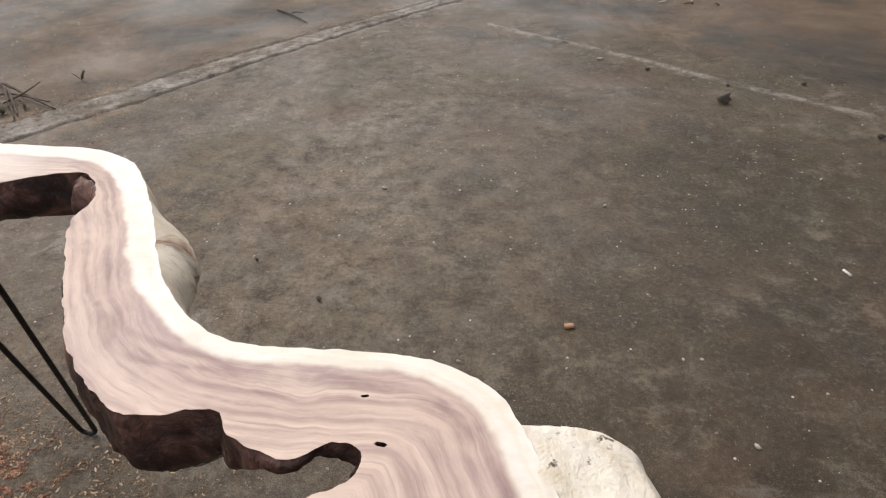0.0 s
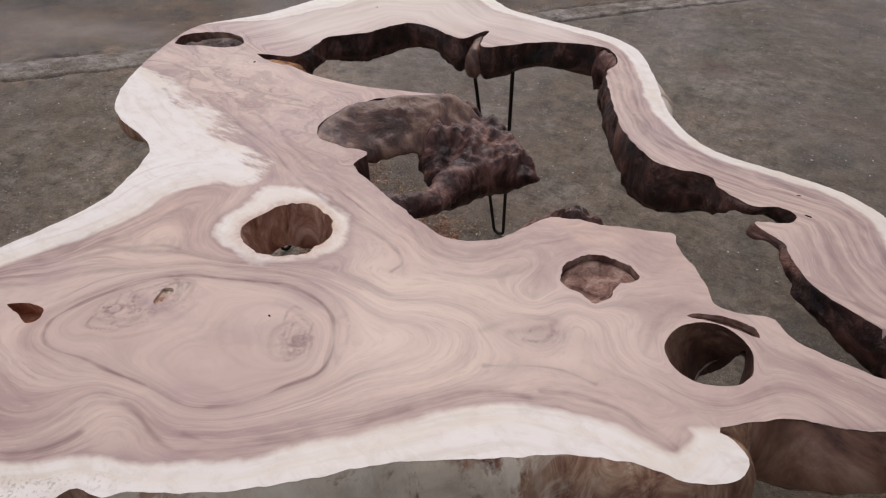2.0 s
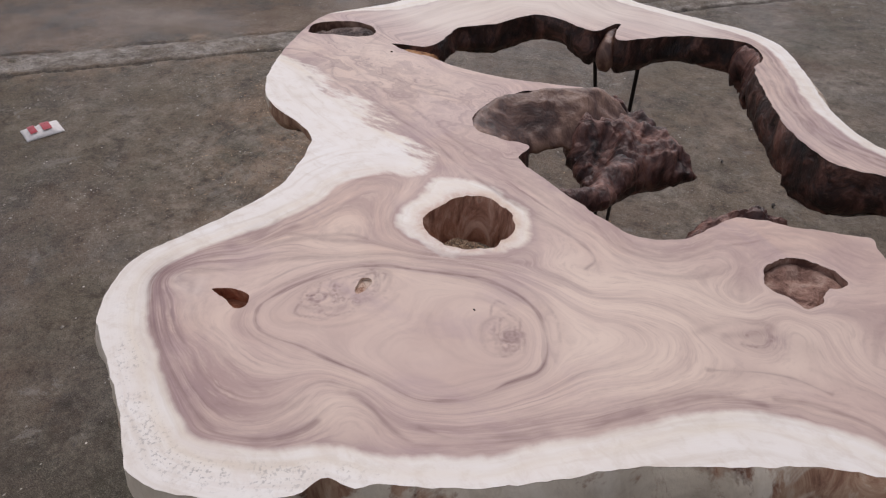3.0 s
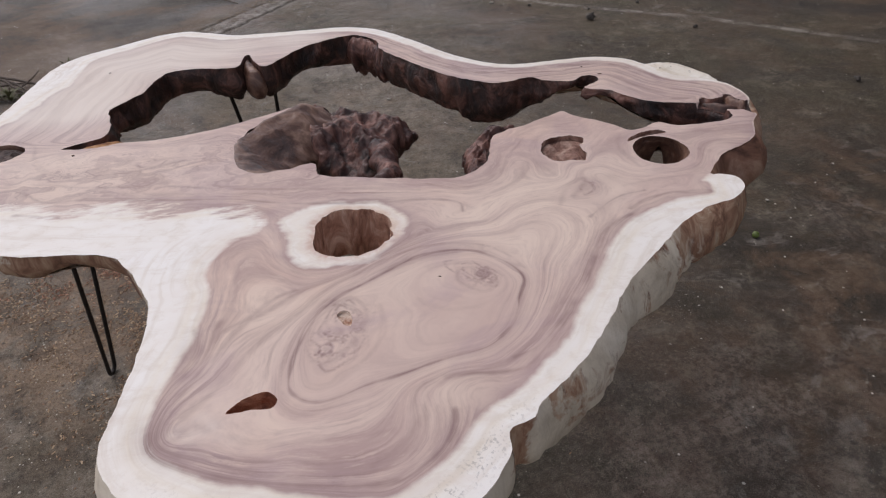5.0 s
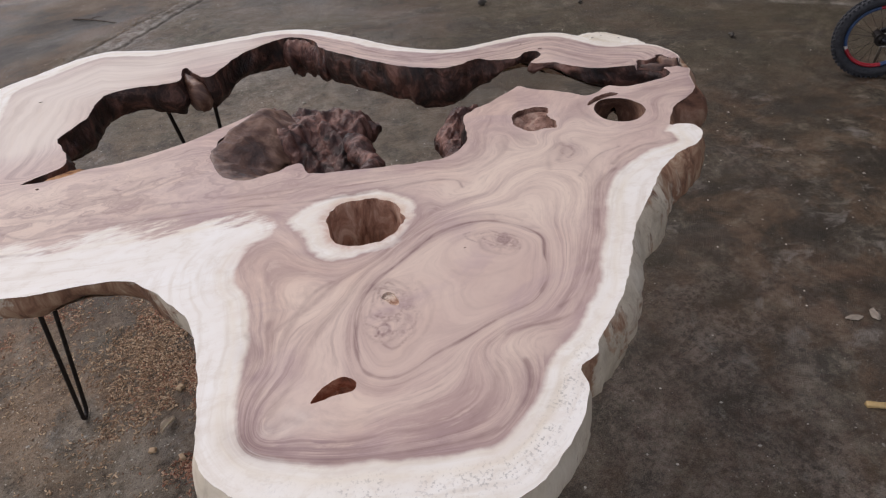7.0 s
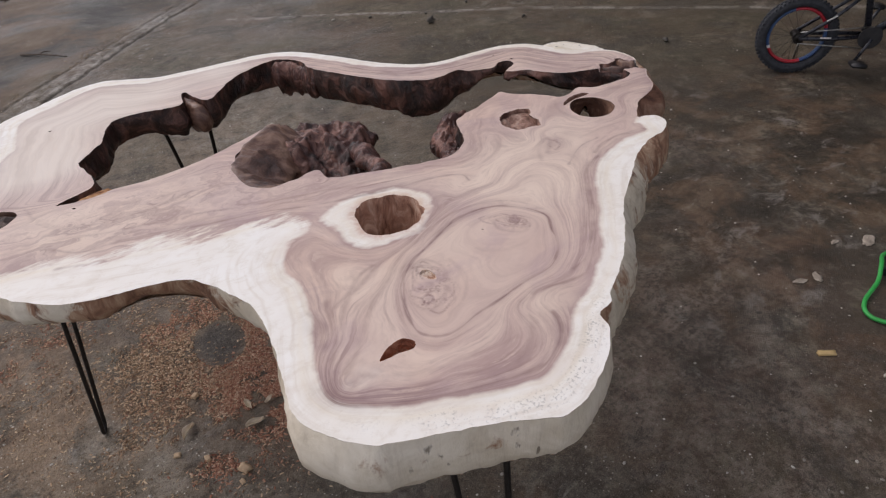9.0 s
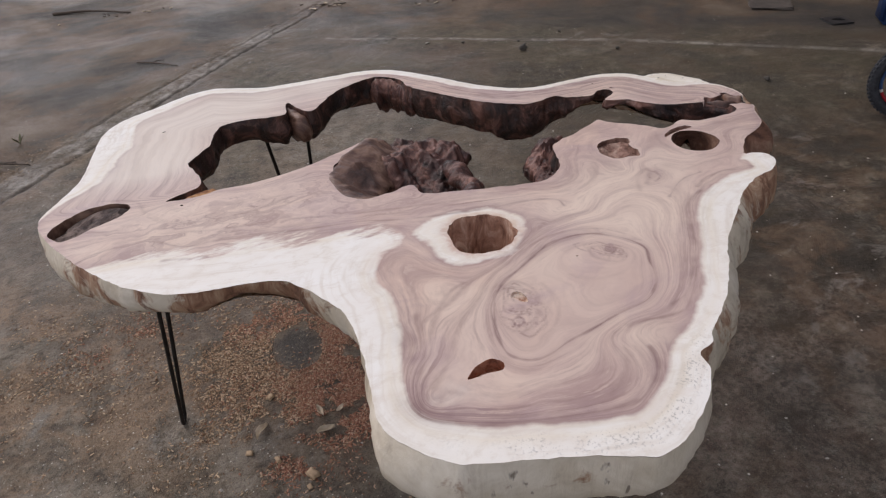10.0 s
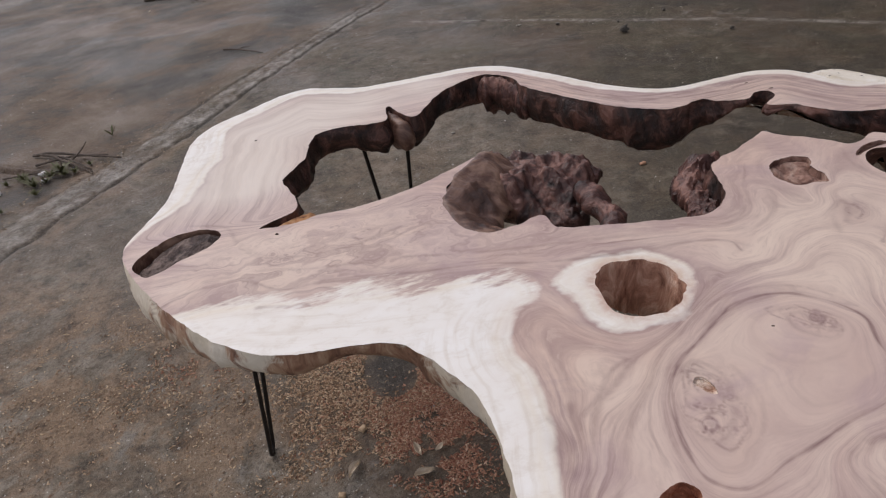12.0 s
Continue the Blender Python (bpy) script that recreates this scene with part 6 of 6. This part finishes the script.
bm.transform(pose(0, 0, 0.0045, 90, 0, 0))
on_ground("white_stub", bm, WHITE, 1.791, 1.981, 20, "small white paper stub lying on concrete", "litter")
for i, (x, y, a, h) in enumerate([(1.786, 3.369, 0.030, 0.024), (1.868, 3.592, 0.010, 0.006), (0.113, 1.743, 0.009, 0.007), (1.492, 3.806, 0.013, 0.008), (2.269, 3.632, 0.014, 0.009), (2.707, 1.945, 0.02, 0.013), (-0.142, 1.930, 0.007, 0.006), (2.368, 3.001, 0.016, 0.010)]):
    on_ground("stone", pebble(i * 2.7, a, a * 0.75, h, 0.9, 2), STONE, x, y, i * 50, "small dark stone on the concrete yard", "stone", "stones on the yard")
for i, (x, y, a) in enumerate([(1.251, 3.972, 0.026), (1.066, 2.349, 0.011), (-0.077, 2.872, 0.012), (1.286, 1.277, 0.012), (0.216, 2.431, 0.014), (1.072, -0.403, 0.010), (1.954, 2.601, 0.012), (1.179, 1.967, 0.008), (1.511, 1.020, 0.01), (0.558, 1.511, 0.007)]):
    on_ground("pale_flake", pebble(i * 1.9 + 5, a, a * 0.5, 0.005, 0.4, 1), GRIT, x, y, i * 37 + 10, "pale chip of old plaster on concrete", "flake", "pale flakes on the yard")
for i, (x, y, a, t) in enumerate([(1.656, -0.008, 0.07, 20), (1.259, -0.010, 0.045, -20), (1.326, -0.028, 0.05, 60), (1.368, -0.257, 0.06, 30), (1.555, 0.057, 0.035, 0)]):
    on_ground("mortar_spill", pebble(i * 3.3 + 2, a * 0.5, a * 0.24, 0.0018, 0.8, 3), MORTAR, x, y, t, "flat dried grey mortar spill on concrete", "mortar spill", "mortar spills on the yard")
on_ground("fruit", pebble(3.0, 0.013, 0.013, 0.013, 0.05), LIME, 1.318, 0.820, 0, "small green fallen fruit on concrete", "fruit")


def packet():
    p = anchor("snack_packet", -2.566, 0.358, 0.0, "crumpled white packet with red print on concrete", "packet")
    bm = bmesh.new()
    bmesh.ops.create_grid(bm, x_segments=14, y_segments=18, size=0.5)
    ext = bmesh.ops.extrude_face_region(bm, geom=bm.faces[:])
    up = {v for v in ext["geom"] if isinstance(v, bmesh.types.BMVert)}
    for v in bm.verts:
        x, y = v.co.x, v.co.y
        lift = 0.016 * (1 - (2 * x) ** 4) * (1 - (2 * y) ** 4) + 0.006 * noise.noise(Vector((x * 6, y * 6, 1)))
        v.co = Vector((x * 0.12, y * 0.15, 0.001 + (max(lift, 0) + 0.003 if v in up else 0.0)))
    bm.transform(pose(-2.566, 0.358, 0, 0, 0, -12))
    bmesh.ops.recalc_face_normals(bm, faces=bm.faces)
    part("wrapper", bm, WHITE, p, smooth=True)
    for cy, h in ((0.02, 0.035), (-0.035, 0.028)):
        bm = bmesh.new()
        bmesh.ops.create_grid(bm, x_segments=8, y_segments=4, size=0.5)
        for v in bm.verts:
            x, y = v.co.x * 0.075, v.co.y * h + cy
            lift = 0.016 * (1 - (2 * x / 0.12) ** 4) * (1 - (2 * y / 0.15) ** 4)
            v.co = Vector((x, y, 0.009 + lift))
        bm.transform(pose(-2.566, 0.358, 0, 0, 0, -12))
        part("print_bar", bm, RED, p, "red print")


packet()


def twig(path, r, parent, n=24):
    p = smooth_path(path, n)
    j = np.array([(0.004 * frac(i * 0.7, 0, r * 900), 0.004 * frac(0, i * 0.7, r * 700), 0.002 * frac(i * 0.5, 3, 2)) for i in range(len(p))])
    q = p + j
    q[:, 2] = np.maximum(q[:, 2], r * 0.8)
    return tube("twig", q, np.linspace(r, r * 0.45, len(q)), TWIG, parent, 7)


def brush_pile():
    pile = anchor("twig_pile", -1.759, 3.091, 0.0, "small pile of dry broken twigs lying on concrete", "twigs")
    rows = [[(-2.05, 3.40, 0.012), (-1.93, 3.33, 0.03), (-1.76, 3.22, 0.025), (-1.530, 3.087, 0.012)], [(-2.00, 3.37, 0.02), (-1.83, 3.20, 0.03), (-1.68, 3.01, 0.012)], [(-1.93, 3.30, 0.03), (-1.809, 3.141, 0.02), (-1.669, 2.971, 0.01)],
            [(-2.009, 3.244, 0.01), (-1.809, 3.210, 0.03), (-1.609, 3.166, 0.015)], [(-1.909, 3.045, 0.01), (-1.789, 3.170, 0.03), (-1.728, 3.316, 0.06)], [(-2.161, 3.149, 0.01), (-1.959, 3.096, 0.02), (-1.809, 2.994, 0.01)]]
    for i, r in enumerate(rows):
        twig(r, 0.0105 - 0.0011 * i, pile)
    stick = anchor("fallen_twig", -0.765, 4.707, 0.0, "thin crooked dry twig on concrete", "twig")
    twig([(-0.922, 4.876, 0.01), (-0.805, 4.766, 0.014), (-0.726, 4.686, 0.012), (-0.629, 4.568, 0.01)], 0.008, stick)
    twig([(-0.805, 4.766, 0.014), (-0.766, 4.803, 0.016), (-0.717, 4.801, 0.01)], 0.005, stick)
    far = anchor("fallen_twig", -1.224, 7.100, 0.0, "dry branch lying on the far concrete", "twig")
    twig([(-1.710, 7.413, 0.015), (-1.321, 7.247, 0.02), (-0.933, 6.894, 0.015)], 0.018, far)


brush_pile()


def weed(x, y, seed, size, count, label="small green weed growing in the joint"):
    w = anchor("weed", x, y, 0.0, label, "weed", "weeds in the joint")
    rng = np.random.default_rng(seed)
    for k in range(count):
        a = rng.uniform(0, 6.28)
        L = size * rng.uniform(0.5, 1.0)
        lean = rng.uniform(0.3, 1.1)
        bm = bmesh.new()
        prev = None
        for i in range(6):
            u = i / 5
            r = L * u * lean
            zz = L * (u - 0.45 * lean * u * u)
            wdt = size * 0.10 * math.sin(math.pi * (0.08 + 0.9 * u))
            c = Vector((x + r * math.cos(a), y + r * math.sin(a), max(zz, 0.001)))
            side = Vector((-math.sin(a), math.cos(a), 0)) * wdt
            cur = (bm.verts.new(c - side), bm.verts.new(c + Vector((0, 0, 0.0015))), bm.verts.new(c + side))
            if prev:
                for q in (0, 1):
                    bm.faces.new((prev[q], cur[q], cur[q + 1], prev[q + 1]))
            prev = cur
        part("blade", bm, WEED, w, smooth=True)


for i, (x, y, s, c) in enumerate([(-2.030, 3.058, 0.065, 30), (-1.985, 3.010, 0.060, 28), (-1.960, 2.958, 0.060, 28), (-1.849, 3.093, 0.080, 30), (-1.890, 3.050, 0.060, 26), (-1.930, 2.849, 0.050, 20), (-2.071, 2.724, 0.040, 14), (-1.628, 3.499, 0.095, 4), (-1.769, 3.032, 0.050, 18), (-2.07, 3.11, 0.045, 16),
                                      (-1.91, 2.99, 0.050, 24), (-1.82, 3.03, 0.055, 22), (-2.12, 3.06, 0.045, 18), (-1.70, 3.10, 0.040, 14)]):
    weed(x, y, i + 3, s, c)
for i, (x, y, a) in enumerate([(-1.939, 3.095, 0.028), (-1.919, 2.996, 0.018), (-2.131, 2.952, 0.016)]):
    on_ground("white_scrap", pebble(i * 2.1, a, a * 0.7, 0.012, 0.5), WHITE, x, y, i * 50, "white paper scrap among weeds", "scrap", "white scraps")


def hose():
    path = smooth_path([(2.258, -0.571, 0.012), (2.157, -0.261, 0.012), (1.871, -0.126, 0.014), (1.680, -0.108, 0.014), (1.600, -0.091, 0.012), (1.512, -0.127, 0.036), (1.435, -0.165, 0.02), (1.324, -0.191, 0.011), (1.270, -0.231, 0.011), (1.277, -0.283, 0.011), (1.350, -0.366, 0.011), (1.563, -0.511, 0.011), (1.835, -0.802, 0.011), (2.219, -1.041, 0.011)], 130)
    ob = tube("garden_hose", path, 0.0072, GREEN_PLASTIC, None, 12)
    tagged(ob, "bright green garden hose looped on concrete", "hose")
    pipe = tube("pipe", smooth_path([(1.505, -0.150, 0.016), (1.530, -0.168, 0.016), (1.685, -0.382, 0.016), (1.880, -0.615, 0.016)], 20), 0.0145, BLACK_PLASTIC, None, 14)
    tagged(pipe, "black plastic pipe lying under the hose", "pipe")


hose()


def ring_mesh(bm, major, minor, seg, sides, start=0.0, stop=2 * math.pi, squash=1.0):
    closed = abs(stop - start - 2 * math.pi) < 1e-6
    rings = []
    n = seg if closed else seg + 1
    for i in range(n):
        a = start + (stop - start) * i / seg
        rings.append([bm.verts.new(((major + minor * math.cos(b)) * math.cos(a), minor * squash * math.sin(b), (major + minor * math.cos(b)) * math.sin(a))) for b in np.linspace(0, 2 * math.pi, sides, endpoint=False)])
    for i in range(seg if closed else seg):
        r0, r1 = rings[i], rings[(i + 1) % n]
        for k in range(sides):
            bm.faces.new((r0[k], r1[k], r1[(k + 1) % sides], r0[(k + 1) % sides]))


def bicycle():
    """A small BMX-style bicycle; x runs forward from the rear hub, z up."""
    R = 0.205
    bike = anchor("bicycle", 2.816, 1.166, 0.0, "small black bicycle with red and blue rims standing on concrete", "bicycle")
    bike.matrix_basis = pose(2.816, 1.166, 0.0, 0, 4, -40)
    here = bike.matrix_basis

    def put(name, bm, mat, parent, label="", smooth=True):
        bm.transform(here)
        return part(name, bm, mat, parent, label, smooth)

    def rod(name, pts, r, mat, parent, label="", sides=10):
        q = [here @ Vector(p) for p in pts]
        return tube(name, [tuple(p) for p in q], r, mat, parent, sides, label)

    def wheel(cx, name):
        bm = bmesh.new()
        ring_mesh(bm, R - 0.027, 0.026, 56, 12)
        for k in range(56):
            a = 2 * math.pi * k / 56
            for s in (-1, 0, 1):
                kb = bmesh.ops.create_cube(bm, size=1.0)["verts"]
                off = 0.5 * (s != 0) * 2 * math.pi / 56
                rr = R - 0.001 - 0.005 * abs(s)
                for v in kb:
                    c = Vector((v.co.x * 0.011, v.co.y * 0.011 + s * 0.017, v.co.z * 0.010 + rr))
                    t = a + off
                    v.co = Vector((c.x * math.cos(t) + c.z * math.sin(t), c.y, -c.x * math.sin(t) + c.z * math.cos(t)))
        bm.transform(Matrix.Translation((cx, 0, R)))
        w = put(name, bm, RUBBER, bike, "knobbly black tyre wheel", False)
        for i, (a0, a1, mat) in enumerate([(0.35, 1.9, RED), (1.9, 3.55, BLUE), (3.55, 3.66, WHITE), (3.66, 5.1, RED), (5.1, 6.63, BLUE)]):
            bm = bmesh.new()
            ring_mesh(bm, R - 0.060, 0.0095, 14, 8, a0, a1, 1.5)
            bm.transform(Matrix.Translation((cx, 0, R)))
            put("rim_section", bm, mat, w)
        bm = bmesh.new()
        bmesh.ops.create_cone(bm, cap_ends=True, segments=16, radius1=0.020, radius2=0.020, depth=0.10)
        bm.transform(Matrix.Translation((cx, 0, R)) @ pose(0, 0, 0, 90, 0, 0))
        put("hub", bm, IRON, w)
        for k in range(20):
            a = 2 * math.pi * k / 20
            s = 0.03 if k % 2 else -0.03
            b = a + (0.35 if k % 4 < 2 else -0.35)
            rod("spoke", [(cx + 0.019 * math.cos(b), s, R + 0.019 * math.sin(b)), (cx + (R - 0.07) * math.cos(a), 0.0, R + (R - 0.07) * math.sin(a))], 0.0009, IRON, w, "", 5)
        return w

    wheel(0.0, "rear_wheel")
    wheel(0.84, "front_wheel")
    bb = (0.355, 0.0, 0.225)
    chassis = rod("frame", [(0.27, 0, 0.52), (0.30, 0, 0.42), bb], 0.017, FRAME_PAINT, bike, "glossy black frame")
    rod("down_tube", [bb, (0.69, 0, 0.50)], 0.021, FRAME_PAINT, chassis)
    rod("top_tube", [(0.285, 0, 0.47), (0.68, 0, 0.55)], 0.017, FRAME_PAINT, chassis)
    rod("head_tube", [(0.70, 0, 0.48), (0.675, 0, 0.58)], 0.021, FRAME_PAINT, chassis)
    for s in (-0.052, 0.052):
        rod("chain_stay", [(0.0, s, R), (0.16, s * 1.0, R + 0.004), (0.33, s * 0.5, 0.225)], 0.011, FRAME_PAINT, chassis)
        rod("seat_stay", [(0.0, s, R), (0.14, s, 0.32), (0.285, s * 0.35, 0.46)], 0.010, FRAME_PAINT, chassis)
        rod("fork_blade", [(0.84, s, R), (0.78, s, 0.36), (0.71, s * 0.7, 0.47)], 0.012, FRAME_PAINT, chassis)
    for (x0, z0), (x1, z1), s in (((0.10, R + 0.011), (0.155, R + 0.013), -0.0625), ((0.105, 0.305), (0.15, 0.335), -0.0615)):
        bm = bmesh.new()
        bmesh.ops.create_cube(bm, size=1.0)
        L = math.hypot(x1 - x0, z1 - z0)
        for v in bm.verts:
            v.co = Vector((v.co.x * L, v.co.y * 0.002, v.co.z * 0.007))
        bm.transform(pose((x0 + x1) / 2, s, (z0 + z1) / 2, 0, -math.degrees(math.atan2(z1 - z0, x1 - x0)), 0))
        put("decal_bar", bm, WHITE, chassis, "white decal bar", False)
    bm = bmesh.new()
    bmesh.ops.create_cube(bm, size=1.0)
    for v in bm.verts:
        v.co = Vector((v.co.x * 0.075, v.co.y * 0.003, v.co.z * 0.030))
    bm.transform(pose(0.47, -0.0225, 0.32, 0, -39, 0))
    put("sticker", bm, WHITE, chassis, "pale sticker on the down tube", False)
    bm = bmesh.new()
    bmesh.ops.create_cone(bm, cap_ends=True, segments=28, radius1=0.060, radius2=0.060, depth=0.004)
    bm.transform(Matrix.Translation((bb[0], -0.045, bb[2])) @ pose(0, 0, 0, 90, 0, 0))
    ringg = put("chainring", bm, BLACK_PLASTIC, bike, "black chainring", False)
    for dz0, dz1 in ((0.030, 0.058), (-0.030, -0.058)):
        rod("chain", [(0.0, -0.045, R + dz0), (bb[0], -0.045, bb[2] + dz1)], 0.004, STEEL, ringg, "", 6)
    bm = bmesh.new()
    bmesh.ops.create_cone(bm, cap_ends=True, segments=18, radius1=0.032, radius2=0.032, depth=0.006)
    bm.transform(Matrix.Translation((0, -0.045, R)) @ pose(0, 0, 0, 90, 0, 0))
    put("sprocket", bm, IRON, bike, "greasy steel sprocket", False)
    for s, dx, dz in ((-0.07, -0.045, -0.12), (0.07, 0.045, 0.12)):
        crank = rod("crank", [(bb[0], s, bb[2]), (bb[0] + dx, s, bb[2] + dz)], 0.009, FRAME_PAINT, bike)
        bm = bmesh.new()
        bmesh.ops.create_cube(bm, size=1.0)
        for v in bm.verts:
            v.co = Vector((v.co.x * 0.075, v.co.y * 0.075, v.co.z * 0.022))
        bmesh.ops.bevel(bm, geom=bm.edges[:], offset=0.005, segments=2, affect="EDGES")
        bm.transform(Matrix.Translation((bb[0] + dx, s * 1.75, bb[2] + dz)))
        put("pedal", bm, BLACK_PLASTIC, crank)
    rod("seat_post", [(0.27, 0, 0.51), (0.255, 0, 0.60)], 0.012, STEEL, bike)
    bm = bmesh.new()
    bmesh.ops.create_uvsphere(bm, u_segments=18, v_segments=10, radius=1.0)
    for v in bm.verts:
        k = 0.55 + 0.45 * max(0.0, -v.co.x)
        v.co = Vector((v.co.x * 0.115, v.co.y * 0.065 * k, v.co.z * 0.025))
    bm.transform(Matrix.Translation((0.26, 0, 0.615)))
    put("saddle", bm, BLACK_PLASTIC, bike, "black saddle")
    bar = rod("handlebar", [(0.66, -0.24, 0.76), (0.67, -0.13, 0.74), (0.675, -0.06, 0.60), (0.675, 0.06, 0.60), (0.67, 0.13, 0.74), (0.66, 0.24, 0.76)], 0.011, FRAME_PAINT, bike)
    for s in (-1, 1):
        rod("grip", [(0.662, s * 0.16, 0.748), (0.66, s * 0.25, 0.762)], 0.016, BLACK_PLASTIC, bar)
    rod("kickstand", [(0.05, 0.06, R - 0.02), (0.09, 0.17, 0.004)], 0.007, STEEL, bike)


bicycle()


def jerrycan():
    can = anchor("jerrycan", 4.407, 2.310, 0.0, "dark blue plastic jerrycan standing on concrete", "jerrycan")
    m = pose(4.441, 2.337, 0.0, 0, 0, -42)
    bm = bmesh.new()
    bmesh.ops.create_cube(bm, size=1.0)
    for v in bm.verts:
        v.co = Vector((v.co.x * 0.31, v.co.y * 0.24, (v.co.z + 0.5) * 0.36))
    bmesh.ops.bevel(bm, geom=bm.edges[:], offset=0.028, segments=4, affect="EDGES")
    bm.transform(m)
    body = part("body", bm, BLUE_PLASTIC, can, smooth=True)
    for k in (-1, 1):
        bm = bmesh.new()
        bmesh.ops.create_cube(bm, size=1.0)
        for v in bm.verts:
            v.co = Vector((v.co.x * 0.09 + k * 0.075, v.co.y * 0.008 - 0.121, v.co.z * 0.20 + 0.17))
        bmesh.ops.bevel(bm, geom=bm.edges[:], offset=0.0035, segments=2, affect="EDGES")
        bm.transform(m)
        part("embossed_panel", bm, BLUE_PLASTIC, body)
    bm = bmesh.new()
    bmesh.ops.create_cube(bm, size=1.0)
    for v in bm.verts:
        v.co = Vector((v.co.x * 0.05 + 0.085, v.co.y * 0.002 - 0.126, v.co.z * 0.05 + 0.12))
    bm.transform(m)
    part("label_bar", bm, WHITE, body, "worn pale label")
    bm = bmesh.new()
    ring_mesh(bm, 0.05, 0.013, 16, 8, 0.0, math.pi)
    bm.transform(m @ Matrix.Translation((-0.03, 0, 0.355)))
    part("carrying_grip", bm, BLUE_PLASTIC, can, smooth=True)
    bm = bmesh.new()
    bmesh.ops.create_cone(bm, cap_ends=True, segments=18, radius1=0.028, radius2=0.026, depth=0.035)
    bm.transform(m @ Matrix.Translation((0.10, 0, 0.374)))
    part("cap", bm, BLACK_PLASTIC, can)


jerrycan()


def scrap_boards():
    lp = bpoly([(4.067, 2.724), (4.006, 2.554), (4.163, 2.500), (4.223, 2.653)], 0.012, 0.004, 3.0, 0.12)
    hole = bpoly([(4.091, 2.650), (4.107, 2.589), (4.160, 2.569), (4.163, 2.625)], 0.012, 0.004, 4.0, 0.4)
    v, f = fill([lp, hole], 0.03)
    n = len(v)
    faces = [tuple(t) for t in f] + [tuple(t[::-1] + n) for t in f]
    edges = {(t[i], t[(i + 1) % 3]) for t in f for i in range(3)}
    faces += [(a, a + n, b + n, b) for a, b in edges if (b, a) not in edges]
    mat = from_arrays("rubber_mat", np.vstack([np.c_[v, np.full(n, 0.014)], np.c_[v, np.full(n, 0.002)]]), faces, BLACK_PLASTIC)
    tagged(mat, "flat dark rubber mat with a hole on concrete", "mat")
    bm = chunk(0.32, 0.26, 0.022, 4.4)
    on_ground("board", bm, plain("dark_board", (0.05, 0.042, 0.036), (0.11, 0.092, 0.08), 12.0, 0.75), 4.109, 3.249, -42, "dark weathered board lying on concrete", "board", smooth=False)


scrap_boards()


def litter_heap(x, y, seed, k, spread, label):
    h = anchor("leaf_litter", x, y, 0.0, label, "leaf litter", "leaf litter on the yard")
    rng = np.random.default_rng(seed)
    for i in range(k):
        bm = leaf_mesh(rng.uniform(0.03, 0.07), rng.uniform(0.012, 0.03), 0.006, i)
        bm.transform(pose(x + rng.normal(0, spread), y + rng.normal(0, spread * 0.6), 0.0, 0, 0, rng.uniform(0, 360)))
        part("leaf", bm, LEAF if i % 3 == 0 else TWIG, h)


litter_heap(0.969, 5.850, 3, 26, 0.16, "dry brown leaves gathered on the concrete")
litter_heap(2.083, 5.282, 5, 12, 0.2, "scattered dry leaves on the concrete")
litter_heap(-0.981, 6.850, 6, 10, 0.25, "scattered dry leaves on far concrete")


def sky_blockers():
    """A plain wall and roof outside the view, added to shade the yard's right side."""
    d = Vector((-0.21, 0.978, 0))
    n = Vector((-0.978, -0.21, 0))
    mid = Vector((5.370, 2.088, 0))
    turn = math.degrees(math.atan2(d.y, d.x))
    bm = bmesh.new()
    bmesh.ops.create_cube(bm, size=1.0)
    for v in bm.verts:
        v.co = Vector((v.co.x * 16.0, v.co.y * 0.2, (v.co.z + 0.5) * 3.0))
    bm.transform(pose(mid.x, mid.y, -0.02, 0, 0, turn))
    tagged(part("sky_block_wall", bm, PLASTER), "plain unseen wall added to block sky light from the east", "wall", kind="structure")
    # added roof sheet, sized to keep sky light off the right-hand floor
    bm = bmesh.new()
    bmesh.ops.create_grid(bm, x_segments=160, y_segments=1, size=0.5)
    ext = bmesh.ops.extrude_face_region(bm, geom=bm.faces[:])
    up = {v for v in ext["geom"] if isinstance(v, bmesh.types.BMVert)}
    for v in bm.verts:
        x = v.co.x * 10.0
        v.co = Vector((x, v.co.y * 4.0, 0.02 * math.sin(x * 2 * math.pi / 0.2) + (0.006 if v in up else 0)))
    bm.transform(pose(mid.x + n.x * 1.25 - d.x * 4.4, mid.y + n.y * 1.25 - d.y * 4.4, 2.97, -9, 0, turn))
    tagged(part("sky_block_roof", bm, ROOF_SHEET, smooth=True), "unseen corrugated sheet added to shade the east side of the yard", "roof", kind="structure")


sky_blockers()
